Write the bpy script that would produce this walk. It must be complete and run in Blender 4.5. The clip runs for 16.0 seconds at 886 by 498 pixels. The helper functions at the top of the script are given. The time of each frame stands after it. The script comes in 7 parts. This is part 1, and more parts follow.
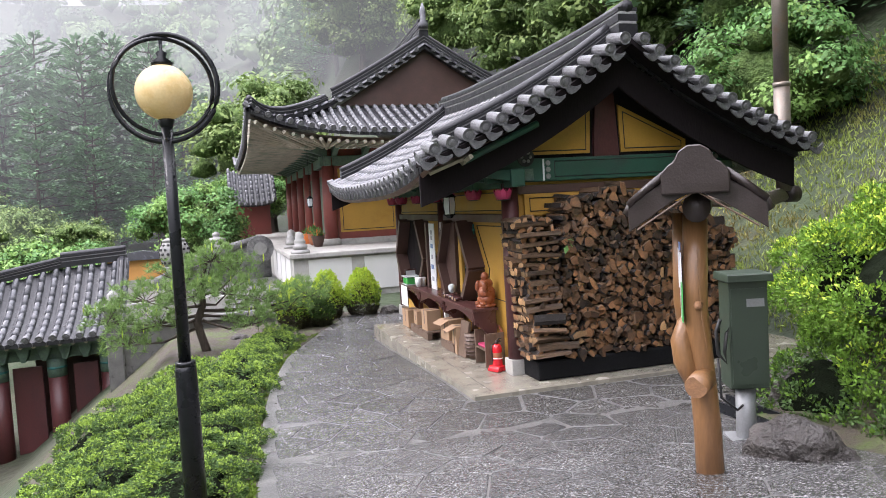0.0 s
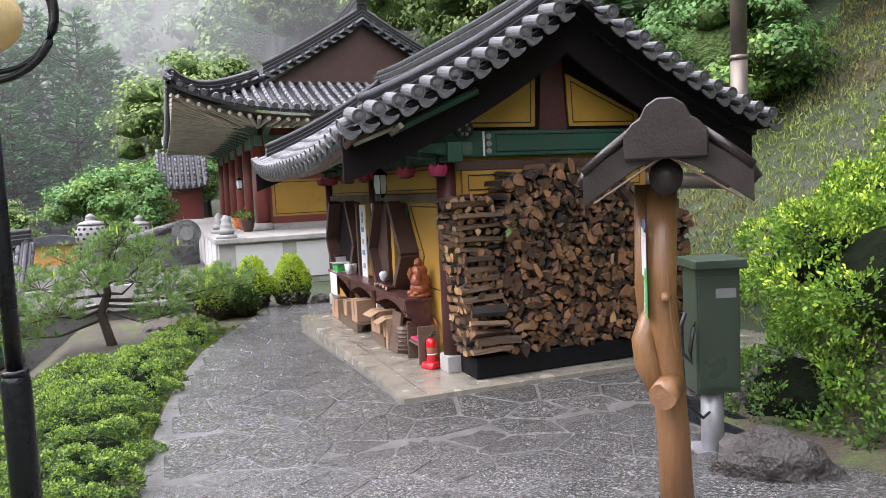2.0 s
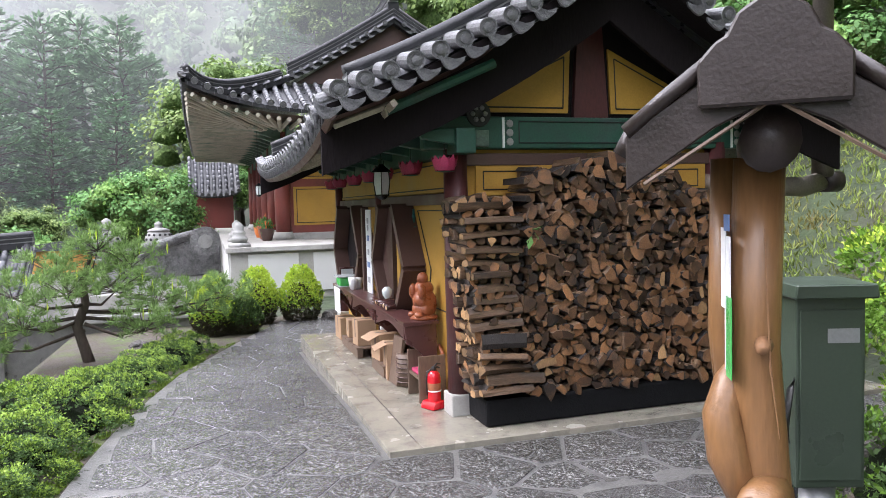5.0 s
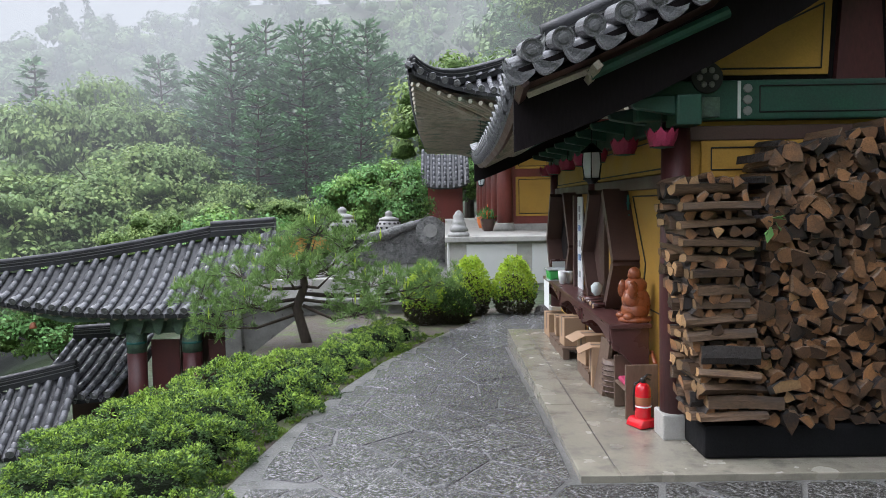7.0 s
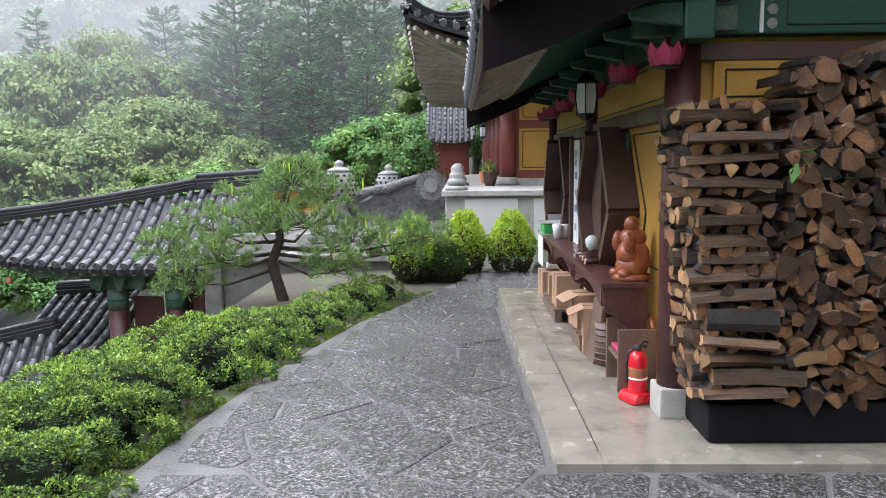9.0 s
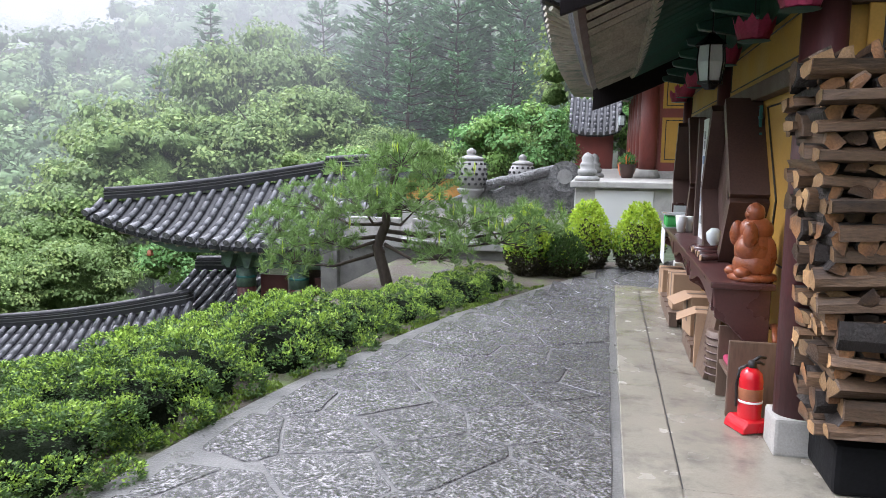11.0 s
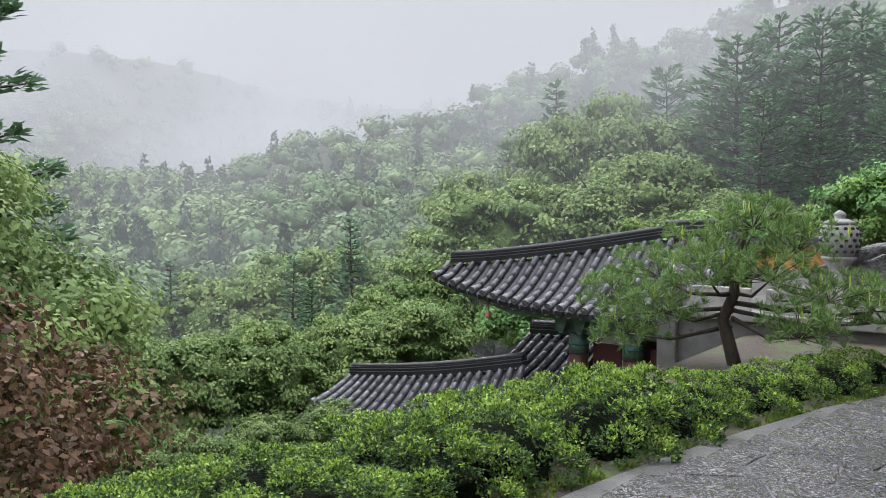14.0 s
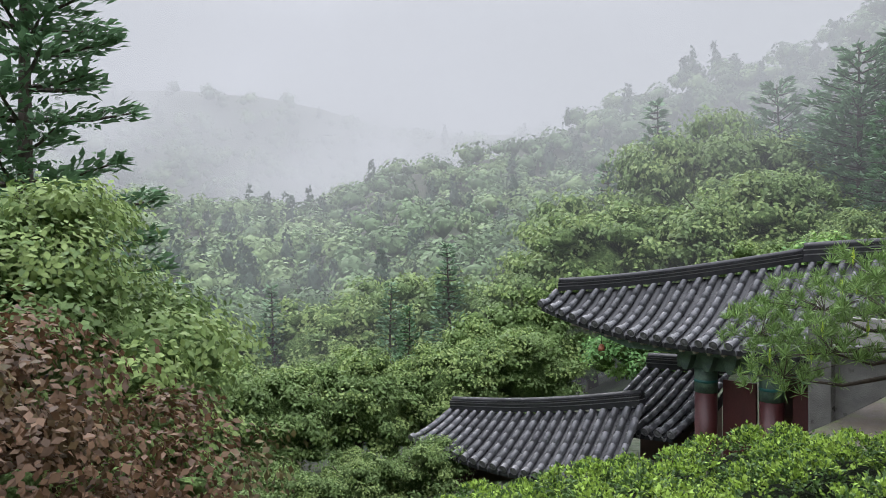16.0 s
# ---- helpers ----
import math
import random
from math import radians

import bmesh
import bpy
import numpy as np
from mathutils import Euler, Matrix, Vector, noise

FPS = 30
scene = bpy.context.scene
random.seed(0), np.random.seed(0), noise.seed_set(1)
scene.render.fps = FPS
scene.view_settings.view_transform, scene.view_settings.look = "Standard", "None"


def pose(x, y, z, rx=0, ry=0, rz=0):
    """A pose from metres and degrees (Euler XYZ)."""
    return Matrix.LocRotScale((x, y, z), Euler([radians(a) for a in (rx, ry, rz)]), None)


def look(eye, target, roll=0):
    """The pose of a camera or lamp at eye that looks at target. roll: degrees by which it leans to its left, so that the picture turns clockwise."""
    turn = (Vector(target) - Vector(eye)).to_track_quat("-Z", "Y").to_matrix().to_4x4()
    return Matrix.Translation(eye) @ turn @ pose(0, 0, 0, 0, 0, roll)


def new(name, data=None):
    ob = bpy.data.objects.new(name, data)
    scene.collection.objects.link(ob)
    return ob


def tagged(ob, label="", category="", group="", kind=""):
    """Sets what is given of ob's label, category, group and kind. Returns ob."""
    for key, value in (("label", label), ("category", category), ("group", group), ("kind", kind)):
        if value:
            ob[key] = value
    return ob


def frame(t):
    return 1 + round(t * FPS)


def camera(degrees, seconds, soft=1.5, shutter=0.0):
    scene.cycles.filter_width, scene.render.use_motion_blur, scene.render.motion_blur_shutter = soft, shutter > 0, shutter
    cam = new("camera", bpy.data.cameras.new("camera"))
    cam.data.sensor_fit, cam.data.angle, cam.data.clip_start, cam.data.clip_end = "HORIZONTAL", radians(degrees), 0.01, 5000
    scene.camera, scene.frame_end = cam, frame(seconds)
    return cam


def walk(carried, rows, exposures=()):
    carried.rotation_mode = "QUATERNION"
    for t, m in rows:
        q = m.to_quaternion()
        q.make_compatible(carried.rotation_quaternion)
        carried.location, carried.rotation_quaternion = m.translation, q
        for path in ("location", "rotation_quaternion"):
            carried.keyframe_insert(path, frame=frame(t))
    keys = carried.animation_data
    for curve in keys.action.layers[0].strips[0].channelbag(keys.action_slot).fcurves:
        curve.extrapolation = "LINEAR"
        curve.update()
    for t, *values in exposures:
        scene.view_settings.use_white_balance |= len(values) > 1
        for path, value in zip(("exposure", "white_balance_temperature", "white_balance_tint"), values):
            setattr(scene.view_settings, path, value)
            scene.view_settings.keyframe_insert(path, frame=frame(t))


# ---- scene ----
cam = camera(62.1, 16.0, soft=0.75)
METRES, EYE, TILT, LEAN, TURN = 7.8, 2.46, 0.0, 0.0, -16.6
ROWS = [
    (0.0, 0.0, 0.0, 0.0, -0.2, -3.57, 3.2),
    (0.5, 0.0021, 0.0329, -0.0057, -0.29, -4.04, 3.34),
    (1.0, 0.0091, 0.0683, -0.0117, -0.88, -4.71, 3.22),
    (1.5, 0.0212, 0.104, -0.0158, -2.68, -4.88, 2.91),
    (2.0, 0.0254, 0.1399, -0.018, -4.51, -4.73, 2.6),
    (2.5, 0.0373, 0.1739, -0.0204, -5.36, -4.45, 2.41),
    (3.0, 0.0471, 0.2113, -0.024, -5.95, -4.1, 2.35),
    (5.5, 0.0949, 0.3917, -0.0464, 2.66, -3.01, 1.23),
    (6.0, 0.1013, 0.4208, -0.0501, 7.98, -2.68, 1.18),
    (6.5, 0.1033, 0.4467, -0.0512, 13.45, -2.8, 1.06),
    (7.0, 0.1113, 0.4719, -0.0548, 16.77, -3.49, 0.9),
    (7.5, 0.1146, 0.4987, -0.059, 16.94, -4.24, 1.08),
    (8.0, 0.1121, 0.5353, -0.0631, 15.99, -5.2, 1.11),
    (10.5, 0.146, 0.6903, -0.0988, 25.43, -7.45, -0.64),
    (11.0, 0.1476, 0.7144, -0.0996, 29.2, -7.12, -0.81),
    (11.5, 0.1504, 0.7345, -0.0977, 34.39, -6.31, -0.83),
    (12.0, 0.1531, 0.7495, -0.0961, 39.31, -5.5, -0.58),
    (12.5, 0.1505, 0.7539, -0.0954, 43.86, -5.03, -0.11),
    (13.0, 0.1485, 0.7616, -0.096, 48.37, -4.18, 0.07),
    (13.5, 0.1306, 0.7709, -0.1023, 51.71, -3.0, -0.2),
    (14.0, 0.0996, 0.7803, -0.1077, 55.08, -2.17, -0.34),
    (14.5, 0.0634, 0.8, -0.1074, 58.17, -1.62, -0.22),
    (15.0, 0.0274, 0.8131, -0.1079, 59.61, -0.93, 0.07),
    (15.5, -0.0108, 0.8232, -0.1054, 61.0, -0.21, 0.12),
    (16.0, -0.0441, 0.8373, -0.1078, 62.44, -0.2, 0.26),
]
walk(cam, [(t, pose(0, 0, EYE, TILT, LEAN, TURN) @ pose(METRES * x, METRES * y, METRES * z, 90 + pitch, roll, yaw)) for t, x, y, z, yaw, pitch, roll in ROWS], ((0.0, 1.05, 6350, 21), (3.0, 0.95, 6350, 21), (5.5, 1.27, 6150, 18), (6.2, 1.36, 6100, 15), (7.0, 0.58, 6100, 14), (8.0, 0.78, 6100, 16), (10.5, 0.95, 6050, 18), (11.2, 0.95, 6050, 17), (12.0, 0.55, 6100, 16), (12.5, 0.48, 6150, 16), (14.5, 0.3, 6300, 15), (16.0, 0.25, 6250, 15)))

# ---- world and light: rain, thick overcast ----
world = bpy.data.worlds.new("overcast")
scene.world = world
world.use_nodes = True
wn, wl = world.node_tree.nodes, world.node_tree.links
wn.clear()
w_out = wn.new("ShaderNodeOutputWorld")
w_bg = wn.new("ShaderNodeBackground")
w_sky = wn.new("ShaderNodeTexSky")
w_sky.sky_type, w_sky.sun_disc = "NISHITA", False
w_sky.sun_elevation, w_sky.sun_rotation = radians(42), radians(287)
w_dim = wn.new("ShaderNodeVectorMath")
w_dim.operation = "SCALE"
w_dim.inputs[3].default_value = 0.10
w_geo = wn.new("ShaderNodeTexCoord")
w_sep = wn.new("ShaderNodeSeparateXYZ")
w_ramp = wn.new("ShaderNodeValToRGB")
w_ramp.color_ramp.elements[0].position, w_ramp.color_ramp.elements[0].color = 0.0, (0.53, 0.555, 0.575, 1)
w_ramp.color_ramp.elements[1].position, w_ramp.color_ramp.elements[1].color = 0.9, (3.1, 3.2, 3.32, 1)
w_el = w_ramp.color_ramp.elements.new(0.55)
w_el.color = (1.85, 1.92, 2.0, 1)
w_el = w_ramp.color_ramp.elements.new(0.28)
w_el.color = (0.64, 0.66, 0.68, 1)
w_noise = wn.new("ShaderNodeTexNoise")
w_noise.inputs["Scale"].default_value, w_noise.inputs["Detail"].default_value = 2.2, 5
w_map = wn.new("ShaderNodeMapRange")
w_map.inputs[3].default_value, w_map.inputs[4].default_value = 0.9, 1.1
w_mul = wn.new("ShaderNodeVectorMath")
w_mul.operation = "MULTIPLY"
w_mix = wn.new("ShaderNodeMix")
w_mix.data_type = "RGBA"
w_mix.inputs[0].default_value = 0.93
wl.new(w_sky.outputs[0], w_dim.inputs[0])
wl.new(w_geo.outputs["Generated"], w_sep.inputs[0])
wl.new(w_sep.outputs[2], w_ramp.inputs[0])
wl.new(w_geo.outputs["Generated"], w_noise.inputs["Vector"])
wl.new(w_noise.outputs[0], w_map.inputs[0])
wl.new(w_ramp.outputs[0], w_mul.inputs[0])
wl.new(w_map.outputs[0], w_mul.inputs[1])
wl.new(w_dim.outputs[0], w_mix.inputs[6])
wl.new(w_mul.outputs[0], w_mix.inputs[7])
wl.new(w_mix.outputs[2], w_bg.inputs[0])
w_bg.inputs[1].default_value = 1.0
wl.new(w_bg.outputs[0], w_out.inputs[0])
sun_data = bpy.data.lights.new("sun", "SUN")
sun_data.energy, sun_data.angle, sun_data.color = 1.8, radians(35), (1.0, 0.98, 0.95)
sun = new("sun", sun_data)
sun.matrix_world = look((-30, 9, 28), (0, 0, 0))


# ---- materials ----
def material(name, base, rough=0.6, vary=0.25, scale=6.0, bump=0.15, metal=0.0, fine=60.0, island=0.0, objvary=0.0,
             second=None, second_amount=0.5, second_scale=1.5, coat=0.0, spec=0.5, sheer=0.0, stretch=(1, 1, 1), bump_dist=0.01):
    """A procedural surface: base colour varied at two scales, a second colour in patches, bump, and gloss that varies."""
    m = bpy.data.materials.new(name)
    m.use_nodes = True
    n, l = m.node_tree.nodes, m.node_tree.links
    b = n["Principled BSDF"]
    tc = n.new("ShaderNodeTexCoord")
    mp = n.new("ShaderNodeMapping")
    mp.inputs["Scale"].default_value = stretch
    l.new(tc.outputs["Object"], mp.inputs[0])
    big = n.new("ShaderNodeTexNoise")
    big.inputs["Scale"].default_value, big.inputs["Detail"].default_value = scale, 6
    small = n.new("ShaderNodeTexNoise")
    small.inputs["Scale"].default_value, small.inputs["Detail"].default_value = fine, 3
    l.new(mp.outputs[0], big.inputs["Vector"])
    l.new(mp.outputs[0], small.inputs["Vector"])
    add = n.new("ShaderNodeMath")
    add.operation = "ADD"
    l.new(big.outputs[0], add.inputs[0])
    l.new(small.outputs[0], add.inputs[1])
    rng = n.new("ShaderNodeMapRange")
    rng.inputs[1].default_value, rng.inputs[2].default_value = 0.6, 1.4
    rng.inputs[3].default_value, rng.inputs[4].default_value = 1 - vary, 1 + vary
    l.new(add.outputs[0], rng.inputs[0])
    last = rng.outputs[0]
    geo = None
    if island or objvary:
        if island:
            geo = n.new("ShaderNodeNewGeometry")
            src, amount = geo.outputs["Random Per Island"], island
        else:
            geo = n.new("ShaderNodeObjectInfo")
            src, amount = geo.outputs["Random"], objvary
        r2 = n.new("ShaderNodeMapRange")
        r2.inputs[3].default_value, r2.inputs[4].default_value = 1 - amount, 1 + amount
        l.new(src, r2.inputs[0])
        mu = n.new("ShaderNodeMath")
        mu.operation = "MULTIPLY"
        l.new(last, mu.inputs[0])
        l.new(r2.outputs[0], mu.inputs[1])
        last = mu.outputs[0]
    col = n.new("ShaderNodeVectorMath")
    col.operation = "MULTIPLY"
    if second:
        patch = n.new("ShaderNodeTexNoise")
        patch.inputs["Scale"].default_value, patch.inputs["Detail"].default_value = second_scale, 7
        patch.inputs["Roughness"].default_value = 0.65
        l.new(mp.outputs[0], patch.inputs["Vector"])
        r3 = n.new("ShaderNodeMapRange")
        r3.inputs[1].default_value, r3.inputs[2].default_value = 0.62 - 0.3 * second_amount, 0.82 - 0.3 * second_amount
        l.new(patch.outputs[0], r3.inputs[0])
        mx = n.new("ShaderNodeMix")
        mx.data_type = "RGBA"
        mx.inputs[6].default_value, mx.inputs[7].default_value = (*base, 1), (*second, 1)
        l.new(r3.outputs[0], mx.inputs[0])
        l.new(mx.outputs[2], col.inputs[0])
    else:
        col.inputs[0].default_value = base
    l.new(last, col.inputs[1])
    l.new(col.outputs[0], b.inputs["Base Color"])
    rr = n.new("ShaderNodeMapRange")
    rr.inputs[1].default_value, rr.inputs[2].default_value = 0.3, 0.7
    rr.inputs[3].default_value, rr.inputs[4].default_value = max(0.03, rough - 0.12), min(1, rough + 0.12)
    l.new(big.outputs[0], rr.inputs[0])
    l.new(rr.outputs[0], b.inputs["Roughness"])
    b.inputs["Metallic"].default_value = metal
    b.inputs["Specular IOR Level"].default_value = spec
    b.inputs["Coat Weight"].default_value = coat
    b.inputs["Coat Roughness"].default_value = 0.12
    if bump:
        bp = n.new("ShaderNodeBump")
        bp.inputs["Strength"].default_value, bp.inputs["Distance"].default_value = bump, bump_dist
        l.new(add.outputs[0], bp.inputs["Height"])
        l.new(bp.outputs[0], b.inputs["Normal"])
    if sheer:
        tr = n.new("ShaderNodeBsdfTranslucent")
        l.new(col.outputs[0], tr.inputs[0])
        ms = n.new("ShaderNodeMixShader")
        ms.inputs[0].default_value = sheer
        l.new(b.outputs[0], ms.inputs[1])
        l.new(tr.outputs[0], ms.inputs[2])
        l.new(ms.outputs[0], n["Material Output"].inputs[0])
    return m


def leaf(name, base, vary=0.35, sheer=0.22, rough=0.6, second=None, **k):
    return material(name, base, rough, 0.12, 1.2, 0, island=vary, sheer=sheer, second=second, second_amount=0.5, second_scale=0.5, spec=0.25, **k)


M = {}
# Pale flecks in the base colour stand in for wet glints on dark stone.
M["stone"] = material("wet_glint_flagstone", (0.032, 0.031, 0.03), 0.1, 0.5, 11, 0.55, fine=52, objvary=0.2, second=(0.23, 0.225, 0.215), second_amount=0.5, second_scale=48, bump_dist=0.05, spec=0.8)
M["mortar"] = material("wet_mortar", (0.125, 0.122, 0.115), 0.35, 0.35, 4, 0.6, fine=60, second=(0.085, 0.083, 0.08), second_amount=0.55, second_scale=2.2, bump_dist=0.015)
M["granite"] = material("polished_granite", (0.25, 0.23, 0.185), 0.2, 0.2, 3, 0.15, fine=160, second=(0.15, 0.14, 0.115), second_amount=0.45, second_scale=4)
M["rough_granite"] = material("rough_granite", (0.36, 0.35, 0.325), 0.6, 0.18, 3, 0.3, fine=90, second=(0.23, 0.225, 0.21), second_amount=0.4, second_scale=2.5)
M["pale_stone"] = material("pale_carved_stone", (0.26, 0.257, 0.245), 0.6, 0.16, 4, 0.3, fine=80, second=(0.17, 0.17, 0.16), second_amount=0.45, second_scale=5)
M["panel_white"] = material("white_stone_panel", (0.54, 0.54, 0.525), 0.5, 0.06, 2, 0.05)
M["soil"] = material("garden_soil", (0.055, 0.042, 0.03), 0.8, 0.4, 4, 0.8, fine=40, second=(0.06, 0.09, 0.02), second_amount=0.5, second_scale=2, bump_dist=0.03)
M["forest_floor"] = material("forest_floor", (0.03, 0.045, 0.018), 0.9, 0.4, 0.5, 0.8, fine=4, second=(0.045, 0.04, 0.025), second_amount=0.5, second_scale=0.3, bump_dist=0.1)
M["tile"] = material("dark_clay_tile", (0.085, 0.087, 0.096), 0.22, 0.3, 8, 0.3, fine=70, objvary=0.25, second=(0.13, 0.13, 0.135), second_amount=0.2, second_scale=6, spec=0.5)
# Covers paler, pans near black: glare and trough shade put into the two colours.
M["tile_j"] = material("dark_clay_cover_tile", (0.1, 0.101, 0.11), 0.2, 0.3, 8, 0.3, fine=70, island=0.3, second=(0.10, 0.10, 0.105), second_amount=0.2, second_scale=6, spec=0.5)
M["pan"] = material("shaded_clay_pan_tile", (0.02, 0.02, 0.023), 0.35, 0.4, 8, 0.3, fine=70, second=(0.05, 0.05, 0.053), second_amount=0.25, second_scale=6, spec=0.4)
M["ridge"] = material("dark_stacked_ridge_tile", (0.022, 0.022, 0.025), 0.42, 0.4, 7, 0.4, fine=50, spec=0.35)
M["tile_end"] = material("grey_moulded_tile_end", (0.15, 0.15, 0.156), 0.4, 0.35, 30, 0.8, fine=90, second=(0.06, 0.06, 0.06), second_amount=0.4, second_scale=26, bump_dist=0.01)
M["plaster_line"] = material("lime_plaster", (0.3, 0.3, 0.3), 0.5, 0.3, 5, 0.2, second=(0.16, 0.16, 0.16), second_amount=0.45, second_scale=5)
M["dark_wood"] = material("dark_weathered_wood", (0.013, 0.010, 0.011), 0.8, 0.35, 4, 0.4, stretch=(1, 1, 0.2), fine=50, spec=0.12)
M["rafter"] = material("weathered_painted_rafter", (0.38, 0.34, 0.27), 0.7, 0.35, 5, 0.3, island=0.3, second=(0.14, 0.19, 0.14), second_amount=0.4)
M["red_col"] = material("dark_red_lacquered_column", (0.08, 0.02, 0.02), 0.48, 0.3, 3, 0.15, stretch=(1, 1, 0.3), second=(0.05, 0.016, 0.018), second_amount=0.45)
M["red_hall"] = material("faded_red_paint", (0.2, 0.045, 0.035), 0.5, 0.25, 3, 0.15, stretch=(1, 1, 0.3), second=(0.10, 0.03, 0.025), second_amount=0.4)
M["brown"] = material("brown_painted_timber", (0.075, 0.04, 0.032), 0.5, 0.3, 3, 0.25, fine=70)
M["yellow"] = material("ochre_yellow_plaster", (0.42, 0.235, 0.035), 0.6, 0.15, 2, 0.1, second=(0.36, 0.19, 0.025), second_amount=0.4, second_scale=1.5)
M["black"] = material("black_painted_line", (0.02, 0.02, 0.02), 0.6, 0.2)
M["green"] = material("dark_green_beam_paint", (0.018, 0.075, 0.05), 0.5, 0.3, 3, 0.15, second=(0.03, 0.045, 0.04), second_amount=0.4)
M["green_pale"] = material("pale_green_pattern_paint", (0.085, 0.14, 0.10), 0.6, 0.35, 14, 0.1, second=(0.06, 0.09, 0.08), second_amount=0.5, second_scale=9)
M["teal"] = material("teal_lattice_paint", (0.02, 0.13, 0.12), 0.5, 0.25)
M["white"] = material("white_paint", (0.75, 0.76, 0.76), 0.5, 0.05, 3, 0.05)
M["paper"] = material("printed_paper", (0.72, 0.73, 0.74), 0.4, 0.04, 3, 0.02)
M["ink"] = material("grey_print", (0.3, 0.31, 0.33), 0.5, 0.2)
M["blue_ink"] = material("blue_print", (0.12, 0.2, 0.4), 0.5, 0.2)
M["counter"] = material("dark_red_brown_lacquered_counter", (0.075, 0.03, 0.028), 0.28, 0.25, 3, 0.1, stretch=(1, 0.2, 1), spec=0.6)
M["iron"] = material("black_painted_iron", (0.01, 0.011, 0.013), 0.3, 0.3, 8, 0.15, spec=0.3)
M["globe"] = material("cream_glass_globe", (0.82, 0.66, 0.36), 0.22, 0.08, 4, 0.02, sheer=0.2, second=(0.72, 0.5, 0.2), second_amount=0.35, second_scale=3)
M["log_bark"] = material("wet_bark", (0.024, 0.018, 0.015), 0.7, 0.45, 14, 0.7, fine=60, objvary=0.4, bump_dist=0.012)
M["log_end"] = material("split_wood_end", (0.19, 0.088, 0.034), 0.6, 0.4, 9, 0.5, fine=80, objvary=0.8, second=(0.04, 0.026, 0.018), second_amount=0.55, second_scale=3)
# Darker copies for the stacked logs: eave shade put into their colours.
M["log_bark_j"] = material("shaded_wet_bark_stack", (0.02, 0.015, 0.013), 0.75, 0.45, 14, 0.7, fine=60, island=0.4, bump_dist=0.012)
M["log_end_j"] = material("shaded_wood_end_stack", (0.14, 0.066, 0.027), 0.6, 0.4, 9, 0.5, fine=80, island=0.8, second=(0.04, 0.026, 0.018), second_amount=0.55, second_scale=3)
M["log_fresh"] = material("fresh_split_wood_end", (0.34, 0.2, 0.09), 0.6, 0.35, 9, 0.5, fine=80, objvary=0.6, second=(0.15, 0.085, 0.04), second_amount=0.5, second_scale=3)
M["soffit"] = material("faded_painted_eave_board", (0.13, 0.085, 0.06), 0.7, 0.35, 5, 0.3, second=(0.06, 0.09, 0.075), second_amount=0.4)
M["log_side"] = material("split_wood_side", (0.12, 0.07, 0.038), 0.6, 0.45, 5, 0.5, fine=40, objvary=0.5, stretch=(3, 0.5, 3), second=(0.035, 0.025, 0.02), second_amount=0.5, second_scale=3)
M["carved"] = material("deeply_carved_stone", (0.2, 0.2, 0.195), 0.6, 0.4, 6, 1.0, fine=18, second=(0.09, 0.09, 0.088), second_amount=0.5, second_scale=4, bump_dist=0.08)
M["tar"] = material("black_tarpaulin", (0.007, 0.007, 0.008), 0.7, 0.3, 5, 0.3, spec=0.15)
M["post"] = material("varnished_pine_log", (0.2, 0.1, 0.04), 0.35, 0.25, 2.5, 0.25, stretch=(1, 1, 0.15), second=(0.11, 0.052, 0.024), second_amount=0.4, second_scale=4)
M["post_end"] = material("sawn_log_end", (0.2, 0.1, 0.045), 0.6, 0.3, 14, 0.3)
M["hood"] = material("dark_brown_signpost_roof", (0.026, 0.018, 0.016), 0.38, 0.3, 5, 0.2)
M["cabinet"] = material("olive_green_painted_steel", (0.034, 0.05, 0.034), 0.38, 0.12, 2, 0.06, second=(0.025, 0.037, 0.025), second_amount=0.3)
M["galv"] = material("galvanised_steel", (0.28, 0.285, 0.29), 0.45, 0.15, 6, 0.08, metal=0.5)
M["chimney"] = material("brushed_steel_flue", (0.22, 0.19, 0.16), 0.5, 0.3, 3, 0.08, metal=0.6, second=(0.28, 0.16, 0.09), second_amount=0.35, second_scale=1.2)
M["rock"] = material("grey_boulder", (0.04, 0.034, 0.03), 0.55, 0.4, 5, 0.9, fine=35, second=(0.075, 0.066, 0.06), second_amount=0.45, second_scale=4, bump_dist=0.03)
M["ext_red"] = material("red_enamel", (0.55, 0.012, 0.02), 0.2, 0.06, 3, 0.02, spec=0.6)
M["rubber"] = material("black_rubber", (0.015, 0.015, 0.015), 0.5, 0.2)
M["statue"] = material("carved_red_brown_wood", (0.26, 0.075, 0.03), 0.32, 0.3, 12, 0.2, second=(0.12, 0.035, 0.018), second_amount=0.4, second_scale=8)
M["card"] = material("brown_cardboard", (0.36, 0.23, 0.14), 0.7, 0.12, 3, 0.1)
M["plank"] = material("grey_brown_board", (0.13, 0.085, 0.06), 0.55, 0.3, 3, 0.3, stretch=(1, 1, 0.2))
M["pink"] = material("pink_lotus_paper", (0.45, 0.045, 0.12), 0.5, 0.25, 12, 0.2, sheer=0.2, island=0.25)
M["glass_pale"] = material("frosted_lantern_glass", (0.6, 0.65, 0.66), 0.15, 0.08, 3, 0.0)
M["green_plastic"] = material("bright_green_plastic", (0.08, 0.5, 0.12), 0.3, 0.1, 3, 0.02, sheer=0.2)
M["ceramic"] = material("terracotta", (0.32, 0.11, 0.05), 0.5, 0.2)
M["flower"] = material("orange_flower", (0.7, 0.2, 0.05), 0.5, 0.2)
M["orange_wall"] = material("orange_ochre_plaster", (0.55, 0.27, 0.07), 0.6, 0.15, 2, 0.1)
